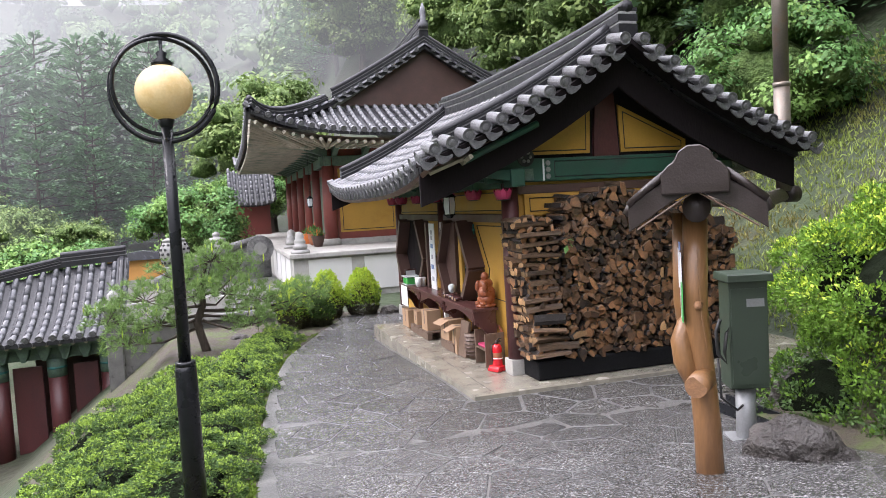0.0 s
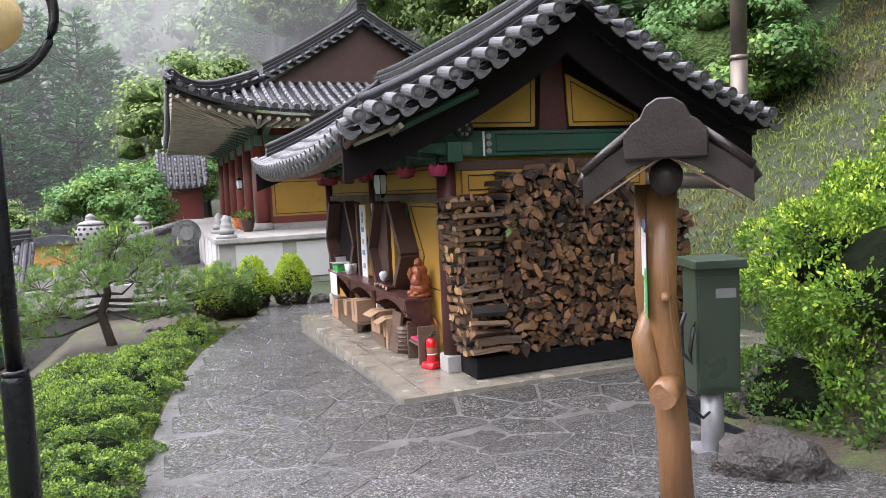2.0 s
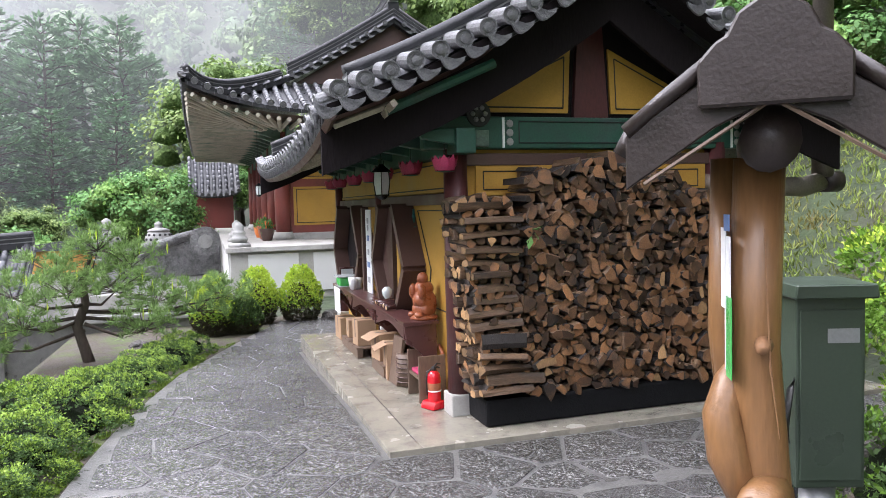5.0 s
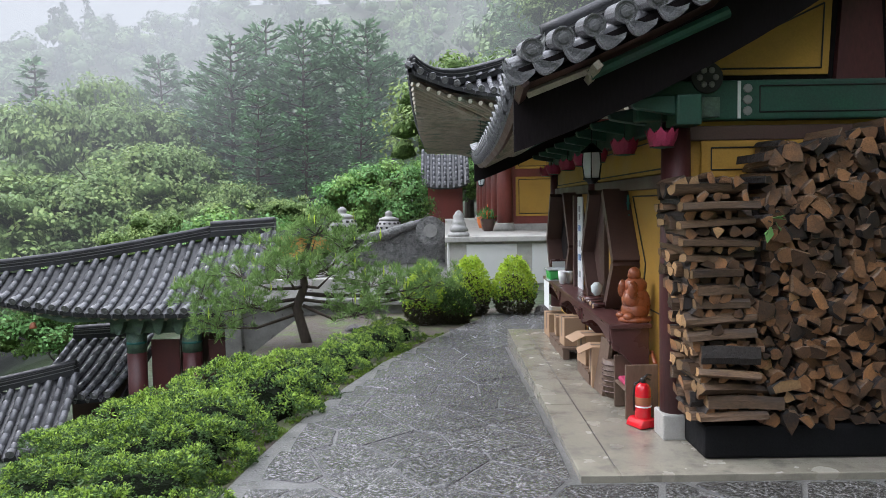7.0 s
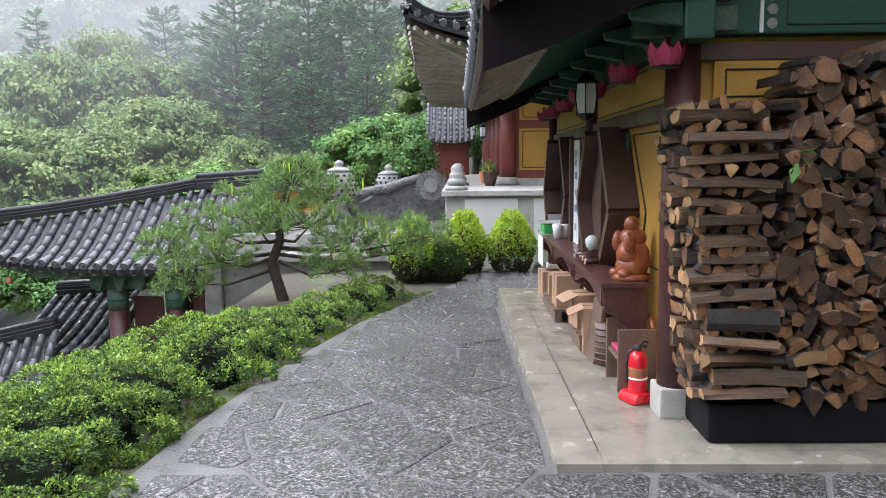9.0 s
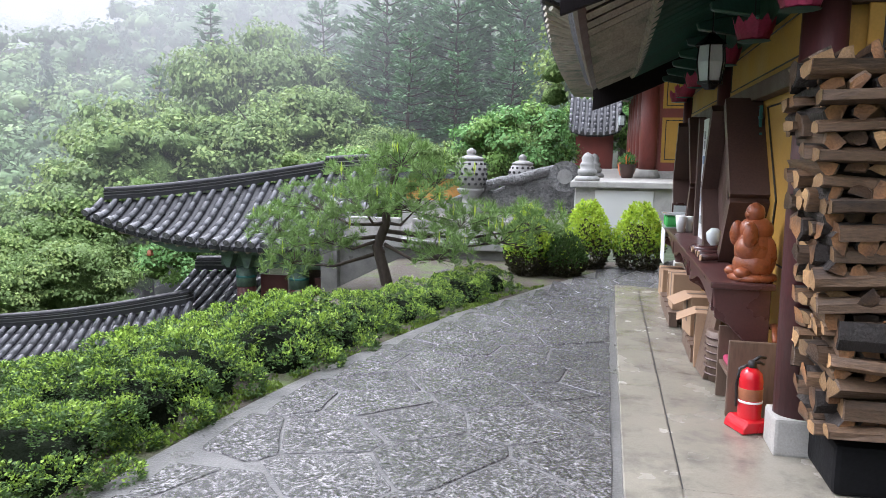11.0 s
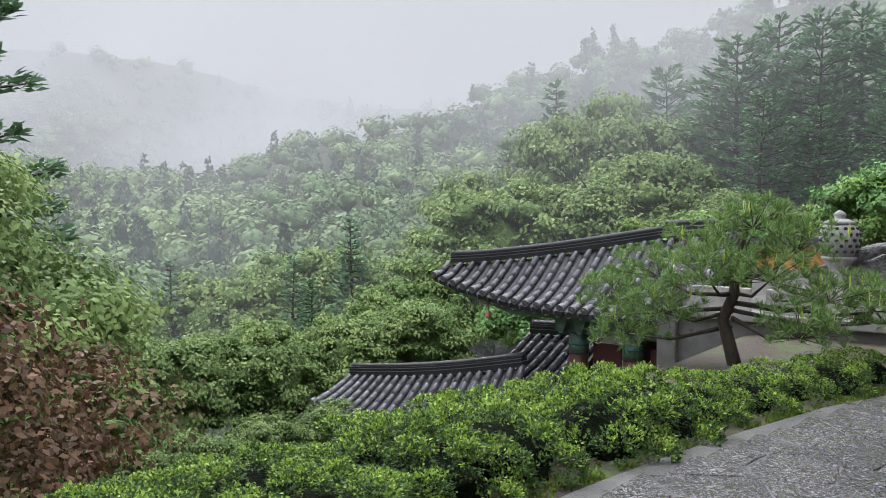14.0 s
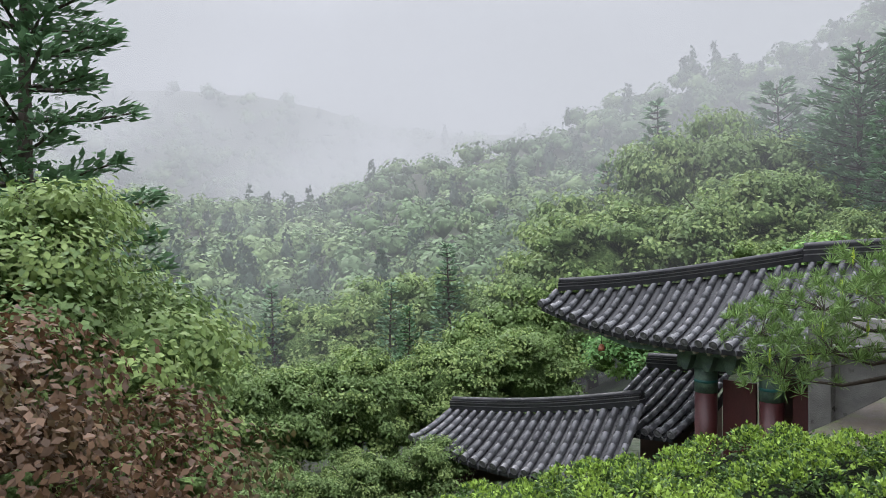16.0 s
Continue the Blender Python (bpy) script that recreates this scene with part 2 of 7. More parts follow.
M["trunk"] = material("tree_bark", (0.06, 0.045, 0.035), 0.8, 0.4, 6, 0.8, stretch=(1, 1, 0.3), fine=30, bump_dist=0.02)
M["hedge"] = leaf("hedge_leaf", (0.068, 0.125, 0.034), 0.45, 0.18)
M["hedge_tip"] = leaf("hedge_new_lit_leaf", (0.25, 0.375, 0.06), 0.35, 0.22)
# Near-black bush core: the shade between the leaves put into a colour.
M["twig"] = material("shaded_hedge_core", (0.007, 0.010, 0.005), 0.95, 0.4, 12, 0.6, bump_dist=0.03, spec=0.05)
M["bright"] = leaf("bright_shrub_leaf", (0.13, 0.245, 0.03), 0.4)
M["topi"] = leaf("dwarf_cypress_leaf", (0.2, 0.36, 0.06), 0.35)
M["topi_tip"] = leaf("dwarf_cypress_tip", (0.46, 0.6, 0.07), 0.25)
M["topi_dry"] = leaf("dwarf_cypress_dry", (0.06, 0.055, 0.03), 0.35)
M["needle"] = leaf("pine_needle", (0.17, 0.27, 0.085), 0.4)
M["needle_dark"] = leaf("korean_pine_needle", (0.13, 0.23, 0.12), 0.3)
M["broad"] = leaf("broad_leaf", (0.14, 0.215, 0.072), 0.16, second=(0.19, 0.275, 0.088))
M["broad2"] = leaf("pale_broad_leaf", (0.23, 0.315, 0.1), 0.16, second=(0.18, 0.26, 0.083))
M["maple"] = leaf("fresh_maple_leaf", (0.12, 0.25, 0.075), 0.4)
M["maple_pale"] = leaf("pale_maple_leaf", (0.2, 0.34, 0.09), 0.3)
M["redleaf"] = leaf("red_maple_leaf", (0.12, 0.068, 0.036), 0.45, second=(0.085, 0.105, 0.034))
M["far_a"] = leaf("far_broad_leaf", (0.13, 0.215, 0.085), 0.14, 0.1)
M["far_b"] = leaf("far_pale_leaf", (0.2, 0.29, 0.115), 0.14, 0.1)
M["far_c"] = leaf("far_dark_leaf", (0.075, 0.13, 0.05), 0.14, 0.1)
M["far_d"] = leaf("far_conifer_leaf", (0.05, 0.09, 0.052), 0.14, 0.1)
M["hill_grass"] = leaf("hillside_grass", (0.26, 0.33, 0.08), 0.45, second=(0.2, 0.14, 0.06))
M["inner_shade"] = material("inner_foliage", (0.095, 0.15, 0.05), 0.9, 0.5, 3, 1.0, fine=8, second=(0.15, 0.22, 0.07), second_amount=0.5, second_scale=2.5, bump_dist=0.2, spec=0.1)
M["grass"] = leaf("ground_cover_leaf", (0.13, 0.2, 0.03), 0.4)


# ---- helpers ----
def mesh_of(name, verts, faces, mats, index=None, smooth=False):
    me = bpy.data.meshes.new(name)
    me.from_pydata([tuple(v) for v in verts], [], [tuple(f) for f in faces])
    for m in (mats if isinstance(mats, (list, tuple)) else [mats]):
        me.materials.append(m)
    if index is not None:
        me.polygons.foreach_set("material_index", np.asarray(index, dtype=np.int32))
    if smooth:
        me.polygons.foreach_set("use_smooth", np.ones(len(me.polygons), dtype=bool))
    me.update()
    return me


def thing(name, x=0, y=0, z=0, rz=0, label="", category="", group="", kind=""):
    e = new(name)
    e.matrix_basis = pose(x, y, z, 0, 0, rz)
    return tagged(e, label, category, group, kind)


def part(name, bm, mat, parent=None, label="", smooth=False, m=None):
    """Link a bmesh or a mesh as one object under its thing."""
    if isinstance(bm, bmesh.types.BMesh):
        me = bpy.data.meshes.new(name)
        bm.to_mesh(me)
        bm.free()
        for k in (mat if isinstance(mat, (list, tuple)) else [mat]):
            me.materials.append(k)
        if smooth:
            me.polygons.foreach_set("use_smooth", np.ones(len(me.polygons), dtype=bool))
    else:
        me = bm
    ob = new(name, me)
    ob.parent = parent
    if m is not None:
        ob.matrix_basis = m
    if label:
        ob["label"] = label
    return ob


def solid(name, bm, mat, label, category, kind="", m=None, smooth=False, group=""):
    return tagged(part(name, bm, mat, None, "", smooth, m), label, category, group, kind)


def box(x0, y0, z0, x1, y1, z1, bevel=0.0, bm=None, m=None):
    b = bmesh.new()
    bmesh.ops.create_cube(b, size=1, matrix=Matrix.Translation(((x0 + x1) / 2, (y0 + y1) / 2, (z0 + z1) / 2)) @ Matrix.Diagonal((abs(x1 - x0), abs(y1 - y0), abs(z1 - z0), 1)))
    if bevel:
        bmesh.ops.bevel(b, geom=b.edges[:], offset=bevel, segments=2, affect="EDGES", profile=0.6)
    if m is not None:
        b.transform(m)
    return join(bm, b) if bm is not None else b


def join(bm, other):
    me = bpy.data.meshes.new("tmp")
    other.to_mesh(me)
    other.free()
    bm.from_mesh(me)
    bpy.data.meshes.remove(me)
    return bm


def tube(points, radii, n=10, bm=None, caps=True):
    """A tube along points with a radius at each one."""
    b = bmesh.new()
    P = [Vector(p) for p in points]
    R = radii if isinstance(radii, (list, tuple)) else [radii] * len(P)
    rings = []
    up = Vector((0.13, 0.21, 1)).normalized()
    for i, p in enumerate(P):
        d = (P[min(i + 1, len(P) - 1)] - P[max(i - 1, 0)]).normalized()
        a = d.cross(up if abs(d.dot(up)) < 0.95 else Vector((1, 0.2, 0))).normalized()
        c = d.cross(a).normalized()
        rings.append([b.verts.new(p + R[i] * (math.cos(2 * math.pi * k / n) * a + math.sin(2 * math.pi * k / n) * c)) for k in range(n)])
    for r, s in zip(rings, rings[1:]):
        for k in range(n):
            b.faces.new((r[k], r[(k + 1) % n], s[(k + 1) % n], s[k]))
    if caps:
        b.faces.new(rings[0])
        b.faces.new(rings[-1])
    bmesh.ops.recalc_face_normals(b, faces=b.faces[:])
    return join(bm, b) if bm is not None else b


def lathe(profile, n=24, bm=None):
    """A turned body: profile of (radius, height)."""
    b = bmesh.new()
    rings = [[b.verts.new((r * math.cos(2 * math.pi * k / n), r * math.sin(2 * math.pi * k / n), z)) for k in range(n)] for r, z in profile]
    for r, s in zip(rings, rings[1:]):
        for k in range(n):
            b.faces.new((r[k], r[(k + 1) % n], s[(k + 1) % n], s[k]))
    b.faces.new(rings[0])
    b.faces.new(rings[-1])
    bmesh.ops.recalc_face_normals(b, faces=b.faces[:])
    return join(bm, b) if bm is not None else b


def prism(poly, depth, bm=None, m=None, bevel=0.0):
    """A flat outline in local x, z given thickness along y."""
    b = bmesh.new()
    f = [b.verts.new((x, 0, z)) for x, z in poly]
    k = [b.verts.new((x, depth, z)) for x, z in poly]
    b.faces.new(f)
    b.faces.new(k[::-1])
    for i in range(len(f)):
        j = (i + 1) % len(f)
        b.faces.new((f[i], k[i], k[j], f[j]))
    bmesh.ops.recalc_face_normals(b, faces=b.faces[:])
    if bevel:
        bmesh.ops.bevel(b, geom=b.edges[:], offset=bevel, segments=1, affect="EDGES")
    if m is not None:
        b.transform(m)
    return join(bm, b) if bm is not None else b


rnd = random.Random(7)


# ---- ground ----
def smooth01(t):
    t = min(1.0, max(0.0, t))
    return t * t * (3 - 2 * t)


def path_level(y):
    if y < 7.3:
        return min(1.15, 0.117 * (7.3 - y))
    return -0.22 * smooth01((y - 8.5) / 7)


def table(v, pairs):
    """A smooth value between given pairs."""
    if v <= pairs[0][0]:
        return pairs[0][1]
    for (a, p), (c, q) in zip(pairs, pairs[1:]):
        if v <= c:
            return p + (q - p) * smooth01((v - a) / (c - a))
    return pairs[-1][1]


NEAR_SKYLINE = ((-180, 14), (-60, 24), (-10, 22), (4, 16), (14, 15.2), (24, 12.4), (33, 9.9), (41, 7.0), (48, 5.4), (56, 2.8), (75, 2.5), (100, 6), (180, 14))
FAR_SKYLINE = ((-180, 14), (-60, 24), (-10, 20), (18, 12), (45, 8.5), (62, 11.5), (72, 11.0), (84, 9), (110, 9), (180, 14))


def terrain(x, y):
    """Height of the land: the path's shelf, the drop into the valley, the wooded slopes round about."""
    z = path_level(y) - 0.02
    d = -1.15 - x
    if d > 0:
        z -= min(0.8 * d, 3.3) if y > -6 else min(0.8 * d, 5)
        z -= 0.30 * min(max(0, -8.5 - x), 60)
    r = max(0, x - 4.95)
    if y < 6.6 and r > 0:
        z += min(1.1 * r, 2.0 + 0.5 * r) * smooth01((6.6 - y) / 1.2)
    if x > 8.8:
        z += 0.75 * min(x - 8.8, 90) * smooth01((y + 20) / 24)
    b = y - 47
    if b > 0 and x > -62:
        z += (0.14 * smooth01((x + 62) / 40) + 0.42 * smooth01((x - 4) / 14)) * min(b, 60)
    far = math.hypot(x - 2, y - 5)
    if far > 85:
        bearing = math.degrees(math.atan2(2 - x, y - 5))
        near_z = -22 + (330 * math.tan(radians(table(bearing, NEAR_SKYLINE))) + 22) * ((min(far, 330) - 85) / 245) ** 1.15
        k = smooth01((far - 85) / 70)
        z = z * (1 - k) + max(near_z, min(z, 40) if far < 140 else near_z) * k
        if far > 330:
            z2 = 640 * math.tan(radians(table(bearing, FAR_SKYLINE)))
            dip = 20 * math.sin(math.pi * min(1, (far - 330) / 310))
            z = z + (z2 - z) * smooth01((far - 330) / 310) - dip
    z += 1.4 * noise.noise((x * 0.06, y * 0.06, 0)) * min(1, max(0, far - 24) / 20)
    z += 9 * noise.noise((x * 0.012, y * 0.012, 3)) * min(1, max(0, far - 120) / 100)
    return z


def axis(lo, hi, fine_lo, fine_hi, fine_step, growth):
    a = [fine_lo]
    while a[-1] < fine_hi:
        a.append(a[-1] + fine_step)
    s = fine_step
    while a[-1] < hi:
        s *= growth
        a.append(a[-1] + s)
    s, b = fine_step, [fine_lo]
    while b[-1] > lo:
        s *= growth
        b.append(b[-1] - s)
    return b[:0:-1] + a


gx, gy = axis(-900, 700, -3, 9.5, 0.45, 1.07), axis(-300, 900, -2, 18, 0.5, 1.07)
gv = [(x, y, terrain(x, y)) for y in gy for x in gx]
gw = len(gx)
gf = [(j * gw + i, j * gw + i + 1, (j + 1) * gw + i + 1, (j + 1) * gw + i) for j in range(len(gy) - 1) for i in range(gw - 1)]
near_ground = [0 if (-4 < gv[f[0]][0] < 6 and -4 < gv[f[0]][1] < 19) else 1 for f in gf]
tagged(new("ground", mesh_of("ground", gv, gf, [M["soil"], M["forest_floor"]], near_ground, True)), "dark damp soil and forest floor sloping into a valley", "ground", kind="structure")


def path_left(y):
    """The left edge of the paving."""
    if y < 7:
        return 0.12 + 0.03 * (y - 6)
    if y < 13.5:
        return 0.18 + 0.012 * (y - 7) ** 2 + 0.045 * (y - 7)
    return 0.97 + 0.30 * (y - 13.5) + 0.02 * (y - 13.5) ** 2


def path_right(y):
    return 4.75 if y < 8.2 else (8.6 if y < 8.49 else (2.86 if y < 14.7 else 9))


# mortar bed of the paving, a raised sheet that follows the fall of the path
pv, pf = [], []
ys = [-6 + 0.5 * i for i in range(50)]
for y in ys:
    a, b = path_left(y), (8.6 if y > 6.4 else 4.85)
    for k in range(9):
        pv.append((a + (b - a) * k / 8, y, path_level(y)))
for y in ys:
    a, b = path_left(y), (8.6 if y > 6.4 else 4.85)
    for k in range(9):
        pv.append((a + (b - a) * k / 8, y, path_level(y) - 0.25))
n_y = len(ys)
for j in range(n_y - 1):
    for k in range(8):
        i = j * 9 + k
        pf.append((i, i + 1, i + 10, i + 9))
    for k in (0, 8):
        i = j * 9 + k
        q = i + n_y * 9
        pf.append((i, i + 9, q + 9, q) if k == 0 else (i + 9, i, q, q + 9))
pavement = tagged(new("pavement", mesh_of("pavement", pv, pf, M["mortar"])), "wet grey crazy paving with pale mortar joints", "pavement", kind="structure")


# ---- roofs ----
def half_tile(length, r0, r1, n=6):
    """A half-round cover tile along +y, its open side down."""
    v, f = [], []
    for j, (r, y) in enumerate(((r0, 0), (r1, length))):
        for rr in (r, r - 0.018):
            for k in range(n + 1):
                a = math.pi * k / n
                v.append((rr * math.cos(a), y, rr * math.sin(a)))
    w = n + 1
    for k in range(n):
        f.append((k, k + 1, 2 * w + k + 1, 2 * w + k))
        f.append((w + k + 1, w + k, 3 * w + k, 3 * w + k + 1))
        f.append((k + 1, k, w + k, w + k + 1))
    return v, f


def disc_tile(r, length, n=14):
    """A short round tile with a moulded disc at its end, along -y."""
    b = bmesh.new()
    prof = [(r * 0.92, -length), (r * 0.92, -0.02), (r, -0.015), (r, 0), (r * 0.86, 0.0), (r * 0.82, -0.012), (r * 0.5, -0.012), (r * 0.46, 0.0), (r * 0.2, 0.004)]
    rings = [[b.verts.new((q * math.cos(2 * math.pi * k / n), -y, q * math.sin(2 * math.pi * k / n))) for k in range(n)] for q, y in prof]
    for a, c in zip(rings, rings[1:]):
        for k in range(n):
            b.faces.new((a[k], a[(k + 1) % n], c[(k + 1) % n], c[k]))
    b.faces.new(rings[-1])
    bmesh.ops.recalc_face_normals(b, faces=b.faces[:])
    return b


def drip_tile(w, h):
    """A drooping crescent end tile, facing -y."""
    top = [(-w / 2 + w * k / 8, -0.35 * h * math.sin(math.pi * k / 8)) for k in range(9)]
    low = [(w / 2 - w * k / 10, -h * (0.25 + 0.75 * math.sin(math.pi * k / 10))) for k in range(11)]
    b = prism(top + low, 0.025)
    inner = [(x * 0.78, z * 0.78 - 0.02) for x, z in low]
    return prism(inner + [(x * 0.78, z - 0.05) for x, z in top][::-1][::-1], 0.008, b, Matrix.Translation((0, -0.006, 0)))


COVER = {}


def cover_mesh(length, r):
    key = (round(length, 2), r)
    if key not in COVER:
        v, f = half_tile(key[0], r * 1.06, r * 0.93)
        COVER[key] = mesh_of("tile", v, f, M["tile"], smooth=True)
    return COVER[key]


def along(a, b, k):
    return Vector(a) + (Vector(b) - Vector(a)) * k


def roof_field(owner, surf, s0, s1, spacing, tile_len, r=0.075, q_from=lambda s: 0.0, singles=True, ends=True, width_scale=1.0):
    """Rows of cover tiles and troughs between them over surf(s, q); q runs from the ridge (0) to the eave (1)."""
    n = max(2, round((s1 - s0) / spacing))
    step = (s1 - s0) / n
    # the bed: thick, with sunken channels
    bv, bf = [], []
    cols, rows = n * 4 + 1, 9
    for layer in (0, 1):
        for j in range(rows):
            for i in range(cols):
                s = s0 + (s1 - s0) * i / (cols - 1)
                q = q_from(s) + (1 - q_from(s)) * j / (rows - 1)
                p = surf(s, q)
                dip = -0.035 * math.sin(math.pi * (i % 4) / 4) ** 2
                bv.append((p[0], p[1], p[2] + (dip if layer == 0 else -0.13)))
    c = cols * rows
    for j in range(rows - 1):
        for i in range(cols - 1):
            a = j * cols + i
            bf.append((a, a + 1, a + cols + 1, a + cols))
            bf.append((c + a + 1, c + a, c + a + cols, c + a + cols + 1))
    for i in range(cols - 1):
        a = (rows - 1) * cols + i
        bf.append((a, a + 1, c + a + 1, c + a))
        bf.append((i + 1, i, c + i, c + i + 1))
    for j in range(rows - 1):
        for i in (0, cols - 1):
            a = j * cols + i
            bf.append((a, a + cols, c + a + cols, c + a))
    part("tile_bed", mesh_of("tile_bed", bv, bf, M["pan"], smooth=False), None, owner, "concave wet pan tiles coloured near black for trough shade")
    jv, jf = [], []
    for i in range(n + 1):
        s = s0 + step * i
        q, pts = q_from(s), []
        length = sum((Vector(surf(s, q + (1 - q) * (k + 1) / 12)) - Vector(surf(s, q + (1 - q) * k / 12))).length for k in range(12))
        m = max(1, round(length / tile_len))
        for k in range(m):
            a = Vector(surf(s, q + (1 - q) * (k + 1) / m))
            b = Vector(surf(s, q + (1 - q) * k / m))
            d = (b - a)
            side = d.cross(Vector((0, 0, 1))).normalized()
            up = side.cross(d).normalized()
            mat = Matrix((side, d.normalized(), up)).transposed().to_4x4()
            mat.translation = a + up * (0.012 + 0.004 * rnd.random())
            if singles:
                part("tile", cover_mesh(d.length * 1.05, r), None, owner, m=mat)
            else:
                v, f = half_tile(d.length * 1.05, r * 1.06, r * 0.93)
                o = len(jv)
                jv += [tuple(mat @ Vector(p)) for p in v]
                jf += [tuple(o + t for t in face) for face in f]
    if jv:
        tagged(part("cover_tiles", mesh_of("cover_tiles", jv, jf, M["tile_j"], smooth=True), None, owner), kind="stuff")
    if ends:
        dm = bpy.data.meshes.new("disc_tile")
        b = disc_tile(r * 1.12, 0.14)
        b.to_mesh(dm)
        b.free()
        dm.materials.append(M["tile_end"])
        cm = bpy.data.meshes.new("drip_tile")
        b = drip_tile(spacing * 0.74, 0.11)
        b.to_mesh(cm)
        b.free()
        cm.materials.append(M["tile_end"])
        for i in range(n + 1):
            s = s0 + step * i
            a, b = Vector(surf(s, 1)), Vector(surf(s, 0.94))
            out = (a - b)
            flat = Vector((out.x, out.y, 0)).normalized()
            ang = math.degrees(math.atan2(flat.x, -flat.y))
            part("disc_tile", dm, None, owner, m=pose(a.x + flat.x * 0.05, a.y + flat.y * 0.05, a.z + 0.04, 18, 0, ang))
            if i < n:
                a = Vector(surf(s + step / 2, 1))
                part("drip_tile", cm, None, owner, m=pose(a.x + flat.x * 0.06, a.y + flat.y * 0.06, a.z - 0.02, 12, 0, ang))


def ridge_wall(owner, points, width, height, name="ridge"):
    """A ridge of stacked tile courses: dark courses with pale joints and a round cap."""
    pts = [Vector(p) for p in points]
    b = bmesh.new()
    courses = [(0.0, 0.42, width), (0.42, 0.5, width * 0.9), (0.5, 0.72, width * 1.02), (0.72, 0.8, width * 0.9), (0.8, 0.92, width * 1.02)]
    index = []
    for ci, (lo, hi, w) in enumerate(courses):
        rings = []
        for i, p in enumerate(pts):
            d = (pts[min(i + 1, len(pts) - 1)] - pts[max(i - 1, 0)])
            sd = d.cross(Vector((0, 0, 1))).normalized() * (w / 2)
            rings.append([b.verts.new(p + o + Vector((0, 0, h * height))) for o, h in ((-sd, lo), (sd, lo), (sd, hi), (-sd, hi))])
        for r, s in zip(rings, rings[1:]):
            for k in range(4):
                b.faces.new((r[k], r[(k + 1) % 4], s[(k + 1) % 4], s[k])).material_index = 1 if ci % 2 else 0
        for r in (rings[0], rings[-1]):
            b.faces.new(r).material_index = 1 if ci % 2 else 0
    bmesh.ops.recalc_face_normals(b, faces=b.faces[:])
    part(name, b, [M["ridge"], M["plaster_line"]], owner, "stacked dark tile courses with pale joints")
    part("ridge_cap", tube([p + Vector((0, 0, height * 0.97)) for p in pts], width * 0.3, 8), M["ridge"], owner, smooth=True)


def curve_line(f, n=14):
    return [f(i / n) for i in range(n + 1)]

# ================= the shop hall with the firewood =================
HX0, HX1, HY0, HY1 = 2.42, 8.15, 8.62, 17.0     # roof outline
RX, RZ, EZ = (HX0 + HX1) / 2, 4.42, 2.74          # ridge, eave height
WX0, WX1, WY0, WY1 = 3.8, 6.85, 9.42, 15.85       # column lines

platform = thing("stone_platform", label="low polished granite platform, wet, round the hall", category="platform", kind="structure")
part("slab", box(2.84, 8.5, -0.3, 8.4, 14.75, 0.047), M["granite"], platform)
part("kerb_stone", box(2.835, 8.495, -0.3, 3.12, 10.4, 0.053, 0.008), M["granite"], platform)
part("kerb_stone", box(2.835, 10.41, -0.3, 3.12, 14.78, 0.053, 0.008), M["granite"], platform)
part("kerb_stone", box(3.13, 8.495, -0.3, 8.4, 8.70, 0.053, 0.008), M["granite"], platform)
part("joint", box(3.123, 8.71, 0.0, 3.129, 14.7, 0.0495), M["black"], platform)

hall = thing("shop_hall", label="small temple hall with dark timber and yellow wall panels", category="building")


def hall_surf(side):
    def surf(s, q):
        y = HY0 + (HY1 - HY0) * s
        x = RX + side * (RX - HX0) * q
        e = abs(2 * s - 1)
        z = RZ - (RZ - EZ) * (1.22 * q - 0.22 * q * q) + 0.30 * e ** 3.2 * q ** 1.5 + 0.10 * e ** 3 * (1 - q)
        return (x, y, z)
    return surf


roof_parts = thing("hall_roof", label="wet dark grey clay tile roof with round end tiles", category="roof")
LEFT, RIGHT = hall_surf(-1), hall_surf(1)
roof_field(roof_parts, LEFT, 0.03, 0.97, 0.31 / (HY1 - HY0), 0.36, 0.08, singles=False)
roof_field(roof_parts, RIGHT, 0.03, 0.97, 0.31 / (HY1 - HY0), 0.36, 0.08, singles=False, ends=False)
ridge_wall(roof_parts, curve_line(lambda k: Vector(LEFT(0.005 + 0.99 * k, 0)) + Vector((0, 0, -0.02))), 0.28, 0.42)
for S in (LEFT, RIGHT):
    for s in (0.045, 0.955):
        ridge_wall(roof_parts, curve_line(lambda k: Vector(S(s, 0.04 + 0.88 * k)) + Vector((0, 0, 0.02))), 0.24, 0.26, "hip_ridge")
# verge tiles: round ends and drip ends down the gable's slopes
dm = bpy.data.meshes.new("verge_disc")
b = disc_tile(0.083, 0.40)
b.to_mesh(dm)
b.free()
dm.materials.append(M["tile_end"])
cm = bpy.data.meshes.new("verge_drip")
b = drip_tile(0.24, 0.15)
b.to_mesh(cm)
b.free()
cm.materials.append(M["tile_end"])
for S, sg in ((LEFT, 1), (RIGHT, -1)):
    for k in range(13):
        q = 0.05 + 0.95 * k / 12.4
        p, p2 = Vector(S(0, q)), Vector(S(0, min(1, q + 0.038)))
        part("verge_disc", dm, None, roof_parts, "round moulded end tile", m=pose(p.x, p.y - 0.12, p.z + 0.03, 10, 0, 0))
        part("verge_drip", cm, None, roof_parts, m=pose(p2.x, p2.y - 0.1, p2.z - 0.035, 0, sg * 13, 0))
